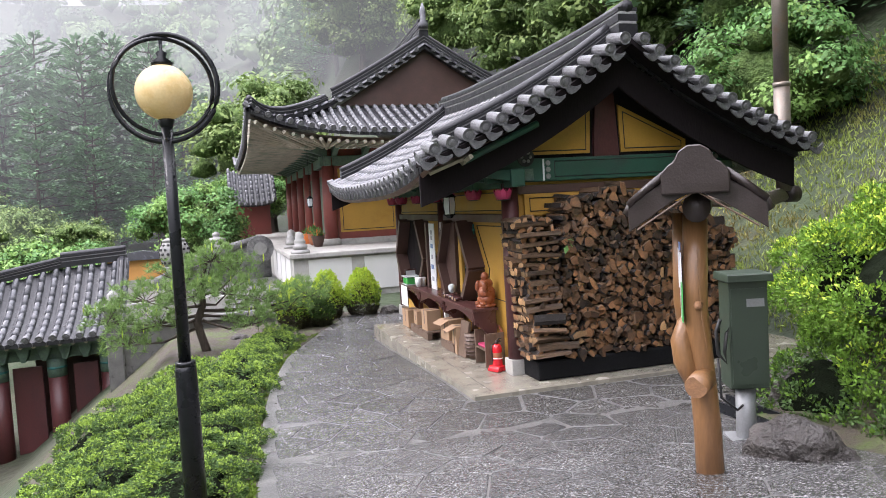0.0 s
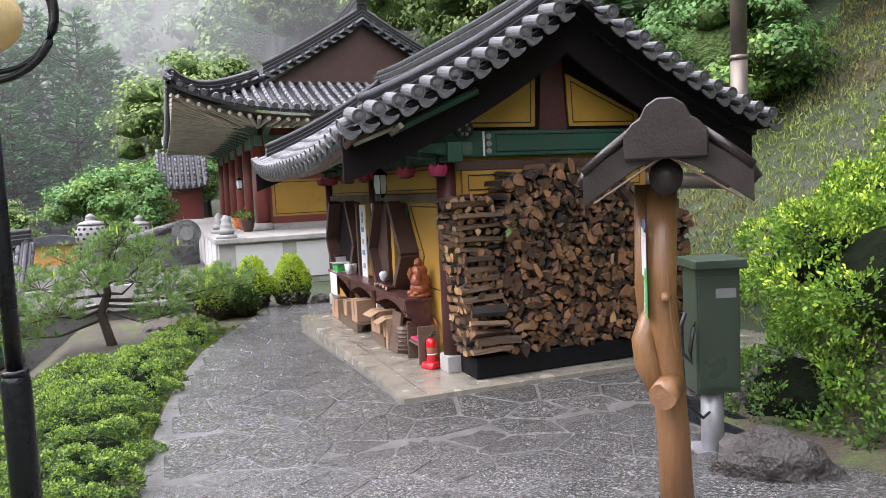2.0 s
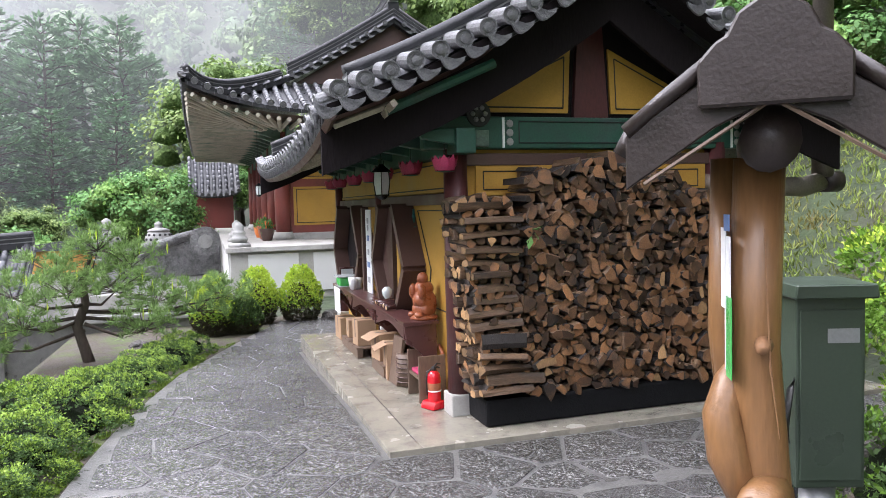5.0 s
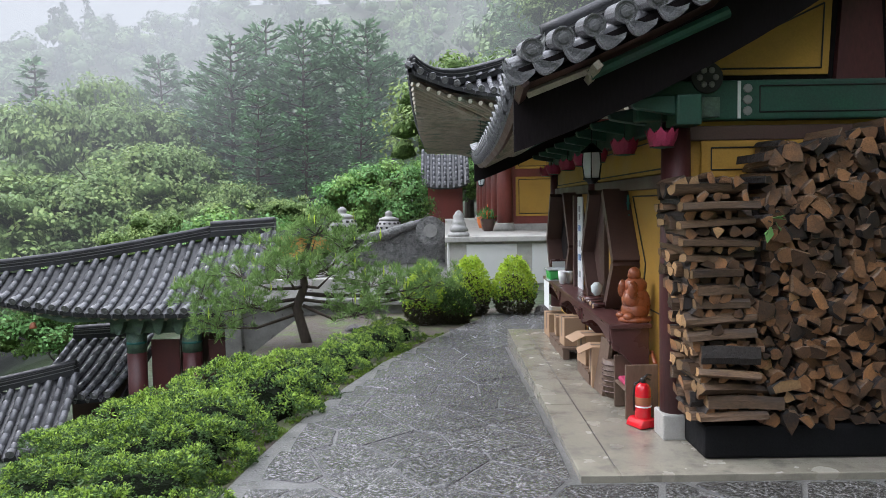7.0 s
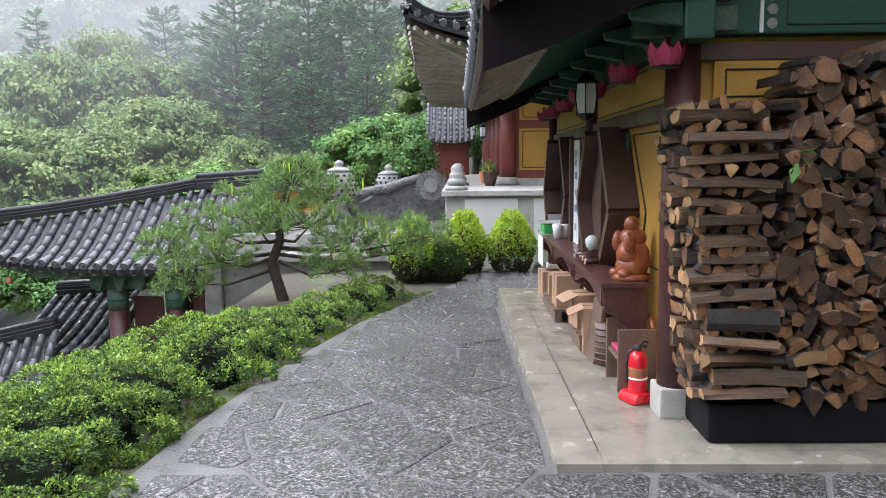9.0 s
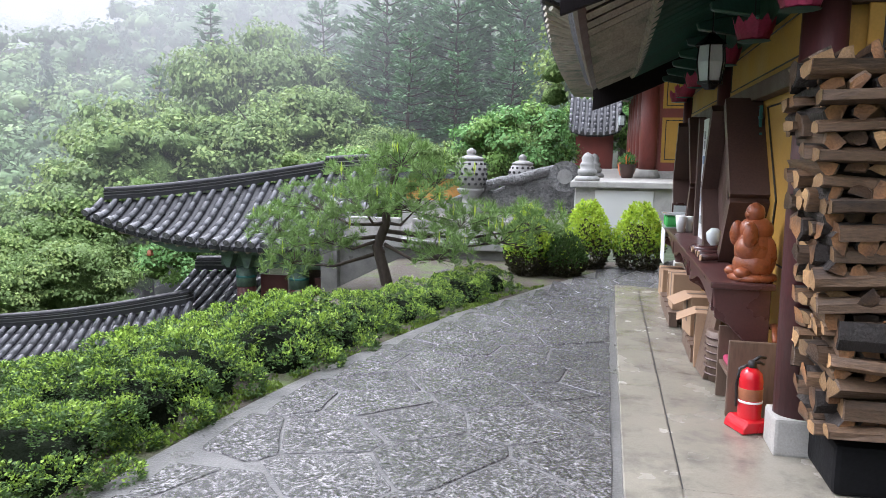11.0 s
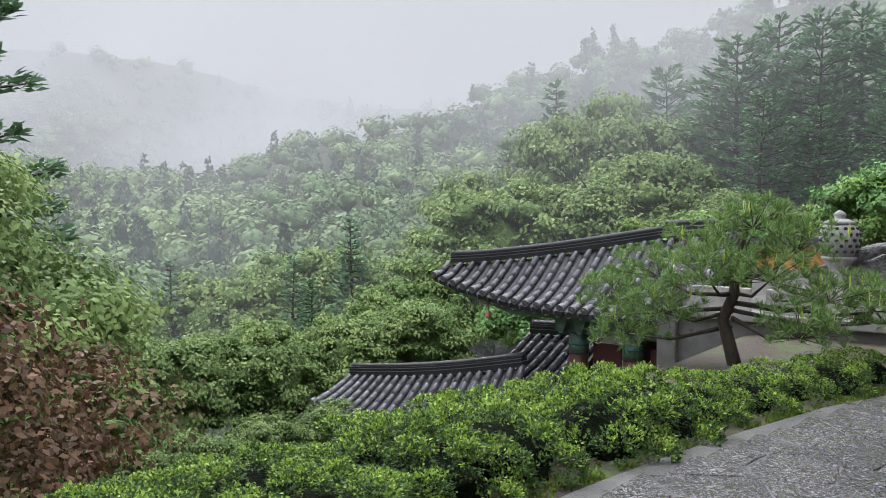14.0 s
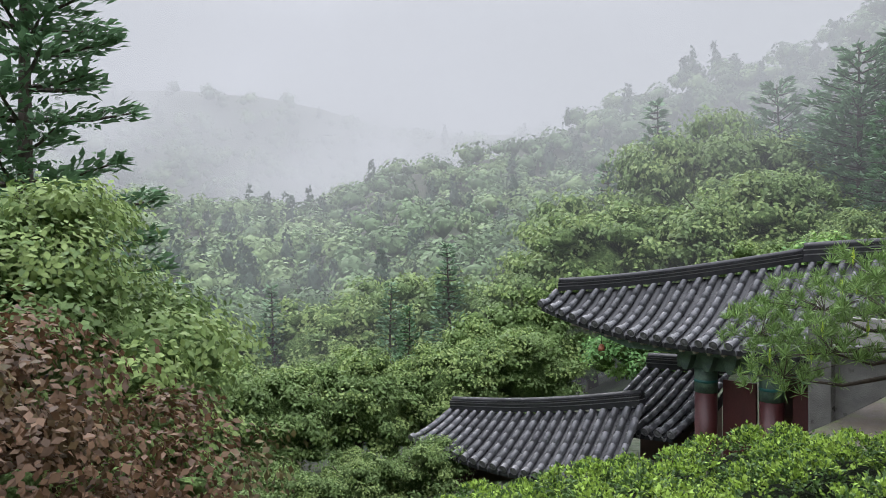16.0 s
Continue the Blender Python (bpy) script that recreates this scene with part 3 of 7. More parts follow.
for s, e in ((0.0, -1), (1.0, 1)):
    for S in (LEFT, RIGHT):
        for off, w, mt in ((0.34, 0.5, "dark_wood"),):
            b = bmesh.new()
            prev = None
            for k in range(15):
                p = Vector(S(s, k / 14))
                row = [b.verts.new((p.x, p.y - e * off + dy, p.z - 0.12 - dz)) for dy, dz in ((0, 0), (0.05, 0), (0.05, w), (0, w))]
                if prev:
                    for i in range(4):
                        b.faces.new((prev[i], prev[(i + 1) % 4], row[(i + 1) % 4], row[i]))
                else:
                    b.faces.new(row)
                prev = row
            b.faces.new(prev)
            bmesh.ops.recalc_face_normals(b, faces=b.faces[:])
            part("bargeboard", b, M[mt], roof_parts, "dark wooden bargeboard")
# Boards added under the verge to keep light out between the end tiles.
for S in (LEFT, RIGHT):
    b = bmesh.new()
    prev = None
    for k in range(15):
        p = Vector(S(0, k / 14))
        row = [b.verts.new((p.x, y, p.z + dz)) for y, dz in ((HY0 - 0.02, -0.05), (WY0 + 0.1, -0.05), (WY0 + 0.1, -0.12), (HY0 - 0.02, -0.12))]
        if prev:
            for i in range(4):
                b.faces.new((prev[i], prev[(i + 1) % 4], row[(i + 1) % 4], row[i]))
        else:
            b.faces.new(row)
        prev = row
    b.faces.new(prev)
    bmesh.ops.recalc_face_normals(b, faces=b.faces[:])
    part("verge_soffit", b, M["dark_wood"], roof_parts, "dark boards added under the gable overhang to block light")
# rafters under the front eave
b = bmesh.new()
prev = None
for k in range(21):
    row = []
    for j in range(7):
        p = Vector(LEFT(k / 20, 0.97 - 0.5 * j / 6))
        row.append(b.verts.new((p.x, min(max(p.y, HY0 + 0.06), HY1 - 0.06), p.z - 0.165)))
    if prev:
        for j in range(6):
            b.faces.new((prev[j], prev[j + 1], row[j + 1], row[j]))
    prev = row
part("soffit", b, M["brown"], roof_parts, "dark brown boards under the eave")
for i in range(34):
    y = HY0 + 0.2 + (HY1 - HY0 - 0.4) * i / 33
    s = (y - HY0) / (HY1 - HY0)
    a, m2, c = Vector(LEFT(s, 0.97)), Vector(LEFT(s, 0.78)), Vector(LEFT(s, 0.45))
    part("flying_rafter", tube([a - Vector((0, 0, 0.19)), m2 - Vector((0, 0, 0.2))], 0.032, 4), M["rafter"], roof_parts, "slim pale painted rafter")
    part("rafter", tube([m2 - Vector((0.08, 0, 0.27)), c - Vector((0, 0, 0.28))], 0.046, 8), M["green"], roof_parts, "dark green round rafter")
    part("rafter_end", tube([m2 - Vector((0.095, 0, 0.275)), m2 - Vector((0.08, 0, 0.27))], 0.044, 8), M["rafter"], roof_parts)
part("eave_board", tube(curve_line(lambda k: Vector(LEFT(k, 0.985)) - Vector((0, 0, 0.16)), 20), 0.045, 4), M["brown"], roof_parts, "painted eave board")
part("eave_board", tube(curve_line(lambda k: Vector(LEFT(k, 0.80)) - Vector((0, 0, 0.24)), 20), 0.04, 4), M["rafter"], roof_parts)

# columns, beams, walls
col_y = [9.42, 12.55, 15.85]
for x in (WX0, WX1):
    for y in col_y:
        part("column", tube([(x, y, 0.25), (x, y, 1.4), (x, y, 2.75)], [0.125, 0.13, 0.115], 20), M["red_col"], hall, "dark red lacquered round column", smooth=True)
        part("base_stone", box(x - 0.14, y - 0.14, 0.04, x + 0.14, y + 0.14, 0.26, 0.02), M["rough_granite"], hall, "square granite base stone")
part("wall_front", box(WX0 + 0.03, WY0, 0.05, WX0 + 0.10, WY1, 2.75), M["yellow"], hall, "ochre plaster wall")
part("wall_end", box(WX0, WY0 + 0.02, 0.05, WX1, WY0 + 0.09, 2.75), M["yellow"], hall)
part("wall_back", box(WX1 - 0.08, WY0, 0.05, WX1, WY1, 2.75), M["yellow"], hall)
part("wall_end", box(WX0, WY1 - 0.09, 0.05, WX1, WY1, 2.75), M["yellow"], hall)
part("beam", box(WX0 - 0.10, WY0 - 0.35, 2.62, WX0 + 0.10, WY1 + 0.35, 2.86, 0.02), M["green"], hall, "green painted eave beam")
part("beam", box(WX0 - 0.06, WY0, 2.14, WX0 + 0.04, WY1, 2.26, 0.01), M["brown"], hall)
part("beam", box(WX0 - 0.35, WY0 - 0.10, 2.68, WX1 + 0.5, WY0 + 0.04, 3.0, 0.02), M["green"], hall, "green painted gable beam")
part("beam", box(WX0, WY0 - 0.05, 2.52, WX1, WY0 + 0.03, 2.64, 0.01), M["brown"], hall)
# gable
gz = lambda x: RZ - (RZ - EZ) * (1.22 * abs(x - RX) / (RX - HX0) - 0.22 * (abs(x - RX) / (RX - HX0)) ** 2) - 0.16
part("gable_wall", prism([(WX0 - 0.3, 3.0), (WX1 + 0.3, 3.0), (WX1 + 0.3, gz(WX1 + 0.3)), (RX, gz(RX)), (WX0 - 0.3, gz(WX0 - 0.3))], 0.08, None, Matrix.Translation((0, WY0, 0))), M["dark_wood"], hall)
for sg in (-1, 1):
    xs = [RX + sg * 0.22, RX + sg * 0.95, RX + sg * 1.35]
    poly = [(RX + sg * 0.25, 3.05), (RX + sg * 1.32, 3.05), (RX + sg * 1.32, 3.2), (RX + sg * 0.22, 3.72)]
    part("gable_panel", prism(poly, 0.03, None, Matrix.Translation((0, WY0 - 0.03, 0))), M["yellow"], hall, "yellow gable panel with black outline")
part("king_post", prism([(RX - 0.2, 3.0), (RX + 0.2, 3.0), (RX + 0.14, 3.95), (RX - 0.14, 3.95)], 0.06, None, Matrix.Translation((0, WY0 - 0.06, 0))), M["red_col"], hall)

# ================= the main hall on its terrace =================
TZ = 1.18
terrace = thing("terrace", label="granite terrace with pale stone panels under the main hall", category="terrace", kind="structure")
part("terrace_wall", box(1.98, 22.35, -0.5, 14, 48, TZ - 0.14), M["rough_granite"], terrace)
part("coping", box(1.86, 22.2, TZ - 0.14, 14, 48, TZ, 0.02), M["rough_granite"], terrace, "overhanging granite coping")
for x0, x1 in ((2.42, 3.72), (4.12, 5.5), (5.9, 7.2)):
    part("panel", box(x0, 22.3, -0.05, x1, 22.36, TZ - 0.2, 0.01), M["panel_white"], terrace, "white stone panel")
for y0 in (23, 25, 27, 29):
    part("panel", box(1.93, y0, -0.05, 1.99, y0 + 1.7, TZ - 0.2, 0.01), M["panel_white"], terrace, "white stone panel")

mhall = thing("main_hall", label="large painted temple hall with red columns and deep eaves", category="building")
MX0, MX1, MY0, MY1 = 3.75, 11.2, 26.4, 42.0
EX0, EY0, EX1, EY1 = 0.95, 23.2, 14.0, 45.0
MEZ, MRZ = 4.85, 8.2
MRX = (MX0 + MX1) / 2
for y in (26.4, 29.4, 32.4, 35.4, 38.4, 41.4):
    part("column", tube([(MX0, y, TZ + 0.2), (MX0, y, 2.5), (MX0, y, 4.3)], [0.24, 0.25, 0.21], 20), M["red_hall"], mhall, "round faded red column", smooth=True)
    part("base_stone", lathe([(0.36, 0), (0.36, 0.1), (0.3, 0.2), (0.28, 0.24)], 20), M["rough_granite"], mhall, smooth=True, m=pose(MX0, y, TZ))
for x in (6.5, 9, 11.2):
    part("column", tube([(x, MY0, TZ + 0.2), (x, MY0, 4.3)], 0.23, 16), M["red_hall"], mhall, smooth=True)
part("wall_end", box(MX0, MY0 + 0.05, TZ, MX1, MY0 + 0.2, 4.6), M["red_hall"], mhall)
part("wall_front", box(MX0 + 0.05, MY0, TZ, MX0 + 0.2, MY1, 4.6), M["red_hall"], mhall)
part("sill_stone", box(MX0, MY0 - 0.12, TZ, MX1, MY0 + 0.05, TZ + 0.2), M["rough_granite"], mhall)
for x0, x1 in ((4.1, 6.15), (6.85, 8.7), (9.3, 11)):
    part("yellow_panel", box(x0, MY0 + 0.01, 1.62, x1, MY0 + 0.05, 2.85), M["yellow"], mhall, "ochre wall panel")
    part("yellow_panel", box(x0, MY0 + 0.01, 3.1, x1, MY0 + 0.05, 3.9), M["yellow"], mhall, "ochre wall panel")
part("beam", box(MX0 - 0.3, MY0 - 0.15, 4.0, MX1 + 0.3, MY0 + 0.1, 4.35, 0.03), M["green_pale"], mhall, "patterned green beam")
part("beam", box(MX0 - 0.15, MY0 - 0.3, 4.0, MX0 + 0.1, MY1 + 0.3, 4.35, 0.03), M["green_pale"], mhall, "patterned green beam")
for i in range(15):
    y = 26.9 + i
    if (i % 3) != 2:
        part("door_panel", box(MX0 - 0.02, y, TZ + 0.25, MX0 + 0.05, y + 0.75, 3.7, 0.01), M["green_pale"], mhall, "painted lattice door")


def corner_lift(x, y):
    a = abs(2 * (x - EX0) / (EX1 - EX0) - 1)
    c = abs(2 * (y - EY0) / (EY1 - EY0) - 1)
    return 0.85 * (a * c) ** 4


GY0 = 26.0      # the gable's plane


def m_front(side):
    def surf(s, q):
        y = EY0 + (EY1 - EY0) * s
        x = MRX + side * (MRX - EX0) * q
        z = MRZ - (MRZ - MEZ) * (1.25 * q - 0.25 * q * q) + corner_lift(x, y) * q * q
        return (x, y, z)
    return surf


def m_end(s, q):
    x = EX0 + (EX1 - EX0) * s
    y = GY0 - (GY0 - EY0) * q
    top = MRZ - (MRZ - MEZ) * (1.25 * 0.53 - 0.25 * 0.53 ** 2) - 0.2
    z = top - (top - MEZ) * (1.12 * q - 0.12 * q * q) + corner_lift(x, y) * q * q
    return (x, y, z)


mroof = thing("main_hall_roof", label="broad hip-and-gable roof of wet dark tiles with upturned corners", category="roof")
hipq = lambda s: max(0.0, 1 - (s * (EX1 - EX0)) / (GY0 - EY0), 1 - ((1 - s) * (EX1 - EX0)) / (GY0 - EY0))
roof_field(mroof, m_end, 0.0, 1.0, 0.33 / (EX1 - EX0), 0.4, 0.085, q_from=lambda s: min(0.97, hipq(s)), singles=False)
hipf = lambda s: 0.0 if s * (EY1 - EY0) > (GY0 - EY0) else 0.985 - 0.48 * (s * (EY1 - EY0)) / (GY0 - EY0)
gs = (GY0 - EY0) / (EY1 - EY0)
roof_field(mroof, m_front(-1), gs, 1.0, 0.33 / (EY1 - EY0), 0.4, 0.085, singles=False)
roof_field(mroof, m_front(-1), 0.0, gs, 0.33 / (EY1 - EY0), 0.4, 0.085, q_from=hipf, singles=False)
roof_field(mroof, m_front(1), gs, 1.0, 0.33 / (EY1 - EY0), 0.4, 0.085, singles=False, ends=False)
MF, MB = m_front(-1), m_front(1)
ridge_wall(mroof, curve_line(lambda k: Vector(MF(gs + (1 - gs) * k, 0)) + Vector((0, 0, 0.25 * abs(2 * k - 1) ** 3))), 0.36, 0.7)
for S in (MF, MB):
    ridge_wall(mroof, curve_line(lambda k: Vector(S(gs + 0.006, 0.0 + 0.53 * k)) + Vector((0, 0, 0.02))), 0.32, 0.4, "hip_ridge")
for sx in (0, 1):
    def hip(k):
        x = (EX0 + (GY0 - EY0) * k) if sx == 0 else (EX1 - (GY0 - EY0) * k)
        y = EY0 + (GY0 - EY0) * k
        p = m_end((x - EX0) / (EX1 - EX0), 1 - k)
        return Vector(p) + Vector((0, 0, 0.03))
    ridge_wall(mroof, curve_line(lambda k: hip(0.03 + 0.97 * k)), 0.32, 0.36, "hip_ridge")
part("finial", lathe([(0.16, 0), (0.2, 0.12), (0.1, 0.3), (0.12, 0.6), (0.03, 0.9)], 12), M["tile_j"], mroof, smooth=True, m=pose(MRX, GY0, MRZ + 0.6))
gzm = lambda x: MRZ - (MRZ - MEZ) * (1.25 * abs(x - MRX) / (MRX - EX0) - 0.25 * (abs(x - MRX) / (MRX - EX0)) ** 2)
part("gable_board", prism([(MRX - 3.2, gzm(MRX - 3.2) - 0.25), (MRX + 3.2, gzm(MRX - 3.2) - 0.25), (MRX, MRZ - 0.15)], 0.1, None, Matrix.Translation((0, GY0 + 0.25, 0))), M["brown"], mroof, "brown boarded gable")
for S in (MF, MB):
    for k in range(11):
        q = 0.05 + 0.48 * k / 10.4
        p, p2 = Vector(S(gs, q)), Vector(S(gs, q + 0.023))
        part("verge_disc", dm, None, mroof, m=pose(p.x, p.y - 0.12, p.z + 0.03, 10, 0, 0))
        part("verge_drip", cm, None, mroof, m=pose(p2.x, p2.y - 0.1, p2.z - 0.035, 0, 20 if S is MF else -20, 0))
# eave underside: boards and rafters
soffit = bmesh.new()
for pts in ([(EX0 + 0.1, EY0 + 0.1), (EX1, EY0 + 0.1), (MX1, MY0), (MX0, MY0)], [(EX0 + 0.1, EY1), (EX0 + 0.1, EY0 + 0.1), (MX0, MY0), (MX0, MY1)]):
    n = 12
    grid = []
    for i in range(n + 1):
        a, d = along((*pts[0], 0), (*pts[1], 0), i / n), along((*pts[3], 0), (*pts[2], 0), i / n)
        grid.append([soffit.verts.new(((a + (d - a) * j / 5).x, (a + (d - a) * j / 5).y, MEZ - 0.2 + corner_lift((a + (d - a) * j / 5).x, (a + (d - a) * j / 5).y) + 0.15 * j / 5)) for j in range(6)])
    for g, h2 in zip(grid, grid[1:]):
        for j in range(5):
            soffit.faces.new((g[j], g[j + 1], h2[j + 1], h2[j]))
part("soffit", soffit, M["soffit"], mroof, "weathered painted boards under the eaves")
for i in range(46):
    x = EX0 + 0.25 + 0.28 * i
    z0 = MEZ - 0.33 + corner_lift(x, EY0)
    tx = max(x, MX0) if x < MX1 else MX1
    part("rafter", tube([(x, EY0 + 0.08, z0), (min(tx, x + 1.5), MY0 - 0.2 if x > MX0 else MY0 - (MX0 - x) * 0.35, MEZ - 0.22)], 0.065, 6), M["rafter"], mroof)
for i in range(64):
    y = EY0 + 0.25 + 0.33 * i
    z0 = MEZ - 0.33 + corner_lift(EX0, y)
    part("rafter", tube([(EX0 + 0.08, y, z0), (MX0 - 0.2 if y > MY0 else MX0 - (MY0 - y) * 0.35, max(y, min(MY0, y + 1.5)), MEZ - 0.22)], 0.065, 6), M["rafter"], mroof)

# brackets, window bars and a lower beam along the main hall's front and end
for i in range(14):
    y = 26.4 + 1.1 * i
    part("bracket", prism([(0, 0), (0.8, 0.28), (0.85, 0.42), (0.4, 0.46), (0, 0.46)], 0.2, None, pose(MX0, y + 0.1, 4.3, 0, 0, 180), 0.015), M["green_pale"], mhall, "painted bracket arm")
for i in range(7):
    x = 3.9 + 1.1 * i
    part("bracket", prism([(0, 0), (0.8, 0.28), (0.85, 0.42), (0.4, 0.46), (0, 0.46)], 0.2, None, pose(x, MY0, 4.3, 0, 0, -90), 0.015), M["green_pale"], mhall, "painted bracket arm")
for x0, x1 in ((4.1, 6.15), (6.85, 8.7), (9.3, 11)):
    for z0, z1 in ((1.62, 2.85), (3.1, 3.9)):
        for a, c in (((x0 + 0.1, z0 + 0.08), (x1 - 0.1, z0 + 0.08)), ((x0 + 0.1, z1 - 0.08), (x1 - 0.1, z1 - 0.08)), ((x0 + 0.1, z0 + 0.08), (x0 + 0.1, z1 - 0.08)), ((x1 - 0.1, z0 + 0.08), (x1 - 0.1, z1 - 0.08))):
            part("painted_line", tube([(a[0], MY0 + 0.008, a[1]), (c[0], MY0 + 0.008, c[1])], 0.012, 4), M["black"], mhall)

# ================= the pavilion below =================
pav = thing("lower_pavilion", label="old pavilion below the path with green brackets and red columns", category="building")


def pav_surf(s, q):
    x = -9.45 + 6.75 * s
    k = max(0.0, (-4.4 - x) / 5.05)
    top = Vector((x, 23.0 - 2.1 * k, 1.22 - 0.95 * k + 0.22 * k ** 3 + 0.1 * max(0, (x + 4.4) / 1.7)))
    eave = Vector((x, 20.3, -0.42 + 0.62 * max(0, (-4.8 - x) / 4.65) ** 2.4 + 0.03 * s))
    p = top + (eave - top) * q
    p.z -= 0.22 * math.sin(math.pi * q) * (1 - 0.75 * k)
    return tuple(p)


proof = thing("pavilion_roof", label="wet dark tile roof with an upturned corner", category="roof")
roof_field(proof, pav_surf, 0.0, 1.0, 0.31 / 6.75, 0.36, 0.08)
ridge_wall(proof, curve_line(lambda k: Vector(pav_surf(0.005 + 0.745 * k, 0.0)) + Vector((0, 0.05, 0.03))), 0.26, 0.24, "hip_ridge")
ridge_wall(proof, curve_line(lambda k: Vector(pav_surf(0.745 + 0.255 * k, 0.0)) + Vector((0, 0.05, 0.03))), 0.3, 0.34)
ridge_wall(proof, curve_line(lambda k: Vector(pav_surf(0.985, 0.05 + 0.85 * k)) + Vector((0, 0, 0.03))), 0.24, 0.2, "verge_ridge")
part("eave_underside", prism([(-8.9, -0.12), (-7.2, -0.62), (-2.9, -0.62), (-2.9, -0.45), (-5.5, -0.52), (-8.9, 0.0)], 2.2, None, Matrix.Translation((0, 20.5, 0))), M["green_pale"], proof, "faded green painted eave timbers")
for i in range(20):
    x = -8.6 + 0.3 * i
    part("rafter", tube([(x, 20.36, pav_surf((x + 9.45) / 6.75, 0.99)[2] - 0.15), (x * 0.9 - 0.5, 21.6, -0.45)], 0.05, 6), M["rafter"], proof)
part("bracket_beam", box(-6.3, 20.95, -0.98, -2.95, 21.25, -0.55, 0.03), M["green_pale"], pav, "faded green patterned beam")
for i in range(7):
    x = -6.0 + 0.48 * i
    part("bracket", prism([(-0.16, -0.62), (0.16, -0.62), (0.12, -0.8), (0.05, -0.98), (-0.05, -0.98), (-0.12, -0.8)], 0.3, None, Matrix.Translation((x, 20.72, 0)), 0.01), M["green_pale"], pav, "carved green bracket")
for x in (-5.72, -4.36, -3.1):
    part("column", tube([(x, 21.1, -3.9), (x, 21.1, -1.45)], 0.23, 18), M["red_col"], pav, "dark red round column", smooth=True)
    part("capital", tube([(x, 21.1, -1.46), (x, 21.1, -0.98)], 0.236, 18), M["green_pale"], pav, "green painted column head", smooth=True)
    part("band", tube([(x, 21.1, -1.25), (x, 21.1, -1.19)], 0.242, 18), M["teal"], pav, smooth=True)
part("wall", box(-5.2, 22.6, -3.9, -3.0, 22.75, -0.6), M["brown"], pav, "dark brown boarded wall")
part("wall_end", box(-3.1, 21.2, -3.9, -2.95, 25, -0.35), M["brown"], pav)
part("door", box(-5.45, 21.3, -3.8, -4.75, 21.37, -1.2, 0.01), M["red_col"], pav, "dark red door")
part("door", box(-4.0, 21.2, -3.8, -3.4, 21.27, -1.2, 0.01), M["red_col"], pav, "dark red door")
part("door", box(-5.12, 21.32, -3.8, -4.92, 21.36, -1.3, 0.01), M["white"], pav, "pale notice board")
part("floor", box(-6.4, 20.6, -4.2, -2.9, 25, -3.85), M["rough_granite"], pav)
bell = thing("wind_bell", -7.9, 20.5, -0.75, 0, "small bronze wind bell under the eave corner", "bell")
part("bell", lathe([(0.085, 0), (0.075, 0.05), (0.06, 0.12), (0.02, 0.15)], 12), M["ceramic"], bell, smooth=True)
part("chain", tube([(0, 0, 0.14), (0, 0, 0.75)], 0.006, 4), M["iron"], bell)

# the lower roofs beside it
groof = thing("gate_roof", label="low wet tile roof between pavilion and wall", category="roof")


def gate_surf(s, q):
    a, c = along((-8.3, 23.2, -1.52), (-6.2, 23.2, -1.42), s), along((-8.6, 20.9, -2.66), (-6.4, 20.9, -2.5), s)
    p = a + (c - a) * q
    p.z -= 0.1 * math.sin(math.pi * q)
    return tuple(p)


roof_field(groof, gate_surf, 0.0, 1.0, 0.32 / 2.1, 0.36, 0.085)
ridge_wall(groof, curve_line(lambda k: Vector(gate_surf(k, 0.0)) + Vector((0, 0.05, 0.02))), 0.3, 0.3)
part("end_board", prism([(0, -1.72), (2.3, -2.75), (2.3, -2.95), (0, -1.95)], 0.06, None, Matrix.Translation((-6.25, 23.2, 0)) @ Matrix.Rotation(radians(-90), 4, "Z")), M["dark_wood"], groof)
part("wall", box(-8.0, 22.3, -4.6, -6.3, 23.1, -2.05), M["brown"], groof, "dark wall below the roof")
wroof = thing("lower_building_roof", label="long low wet tile roof at the slope's foot", category="roof")


def low_surf(s, q):
    a = along((-13.2, 21.0, -3.0), (-7.2, 21.0, -1.98), s)
    c = along((-13.0, 19.3, -3.48), (-6.9, 19.3, -3.25), s)
    p = a + (c - a) * q
    p.z += -0.3 * math.sin(math.pi * s) * (0.35 + 0.5 * q) - 0.06 * math.sin(math.pi * q)
    return tuple(p)


roof_field(wroof, low_surf, 0.0, 1.0, 0.32 / 6.1, 0.36, 0.085, singles=False)
ridge_wall(wroof, curve_line(lambda k: Vector(low_surf(k, 0.0)) + Vector((0, 0.05, 0.02))), 0.28, 0.28)
part("wall", box(-12.4, 19.9, -6.2, -7.4, 20.8, -3.9), M["brown"], wroof, "dark wall below the roof")

# retaining wall and stair landing beside the pavilion
rwall = thing("retaining_wall", label="grey granite retaining wall with pale coping", category="wall", kind="structure")
part("wall", box(-2.6, 18.6, -4.2, 1.7, 18.95, -0.05), M["mortar"], rwall)
part("coping", box(-2.7, 18.5, -0.05, 1.75, 19.05, 0.09, 0.02), M["pale_stone"], rwall)
part("post", box(-2.75, 18.45, -4.2, -2.4, 18.95, 0.55, 0.03), M["mortar"], rwall, "granite corner post")
part("post_head", lathe([(0.15, 0), (0.17, 0.05), (0.11, 0.1), (0.13, 0.2), (0.03, 0.3)], 14), M["pale_stone"], rwall, smooth=True, m=pose(-2.57, 18.7, 0.55))
for i in range(3):
    part("rail_panel", box(-2.3 + 1.35 * i, 18.68, 0.09, -1.2 + 1.35 * i, 18.82, 0.5, 0.02), M["rough_granite"], rwall, "pale stone rail panel")
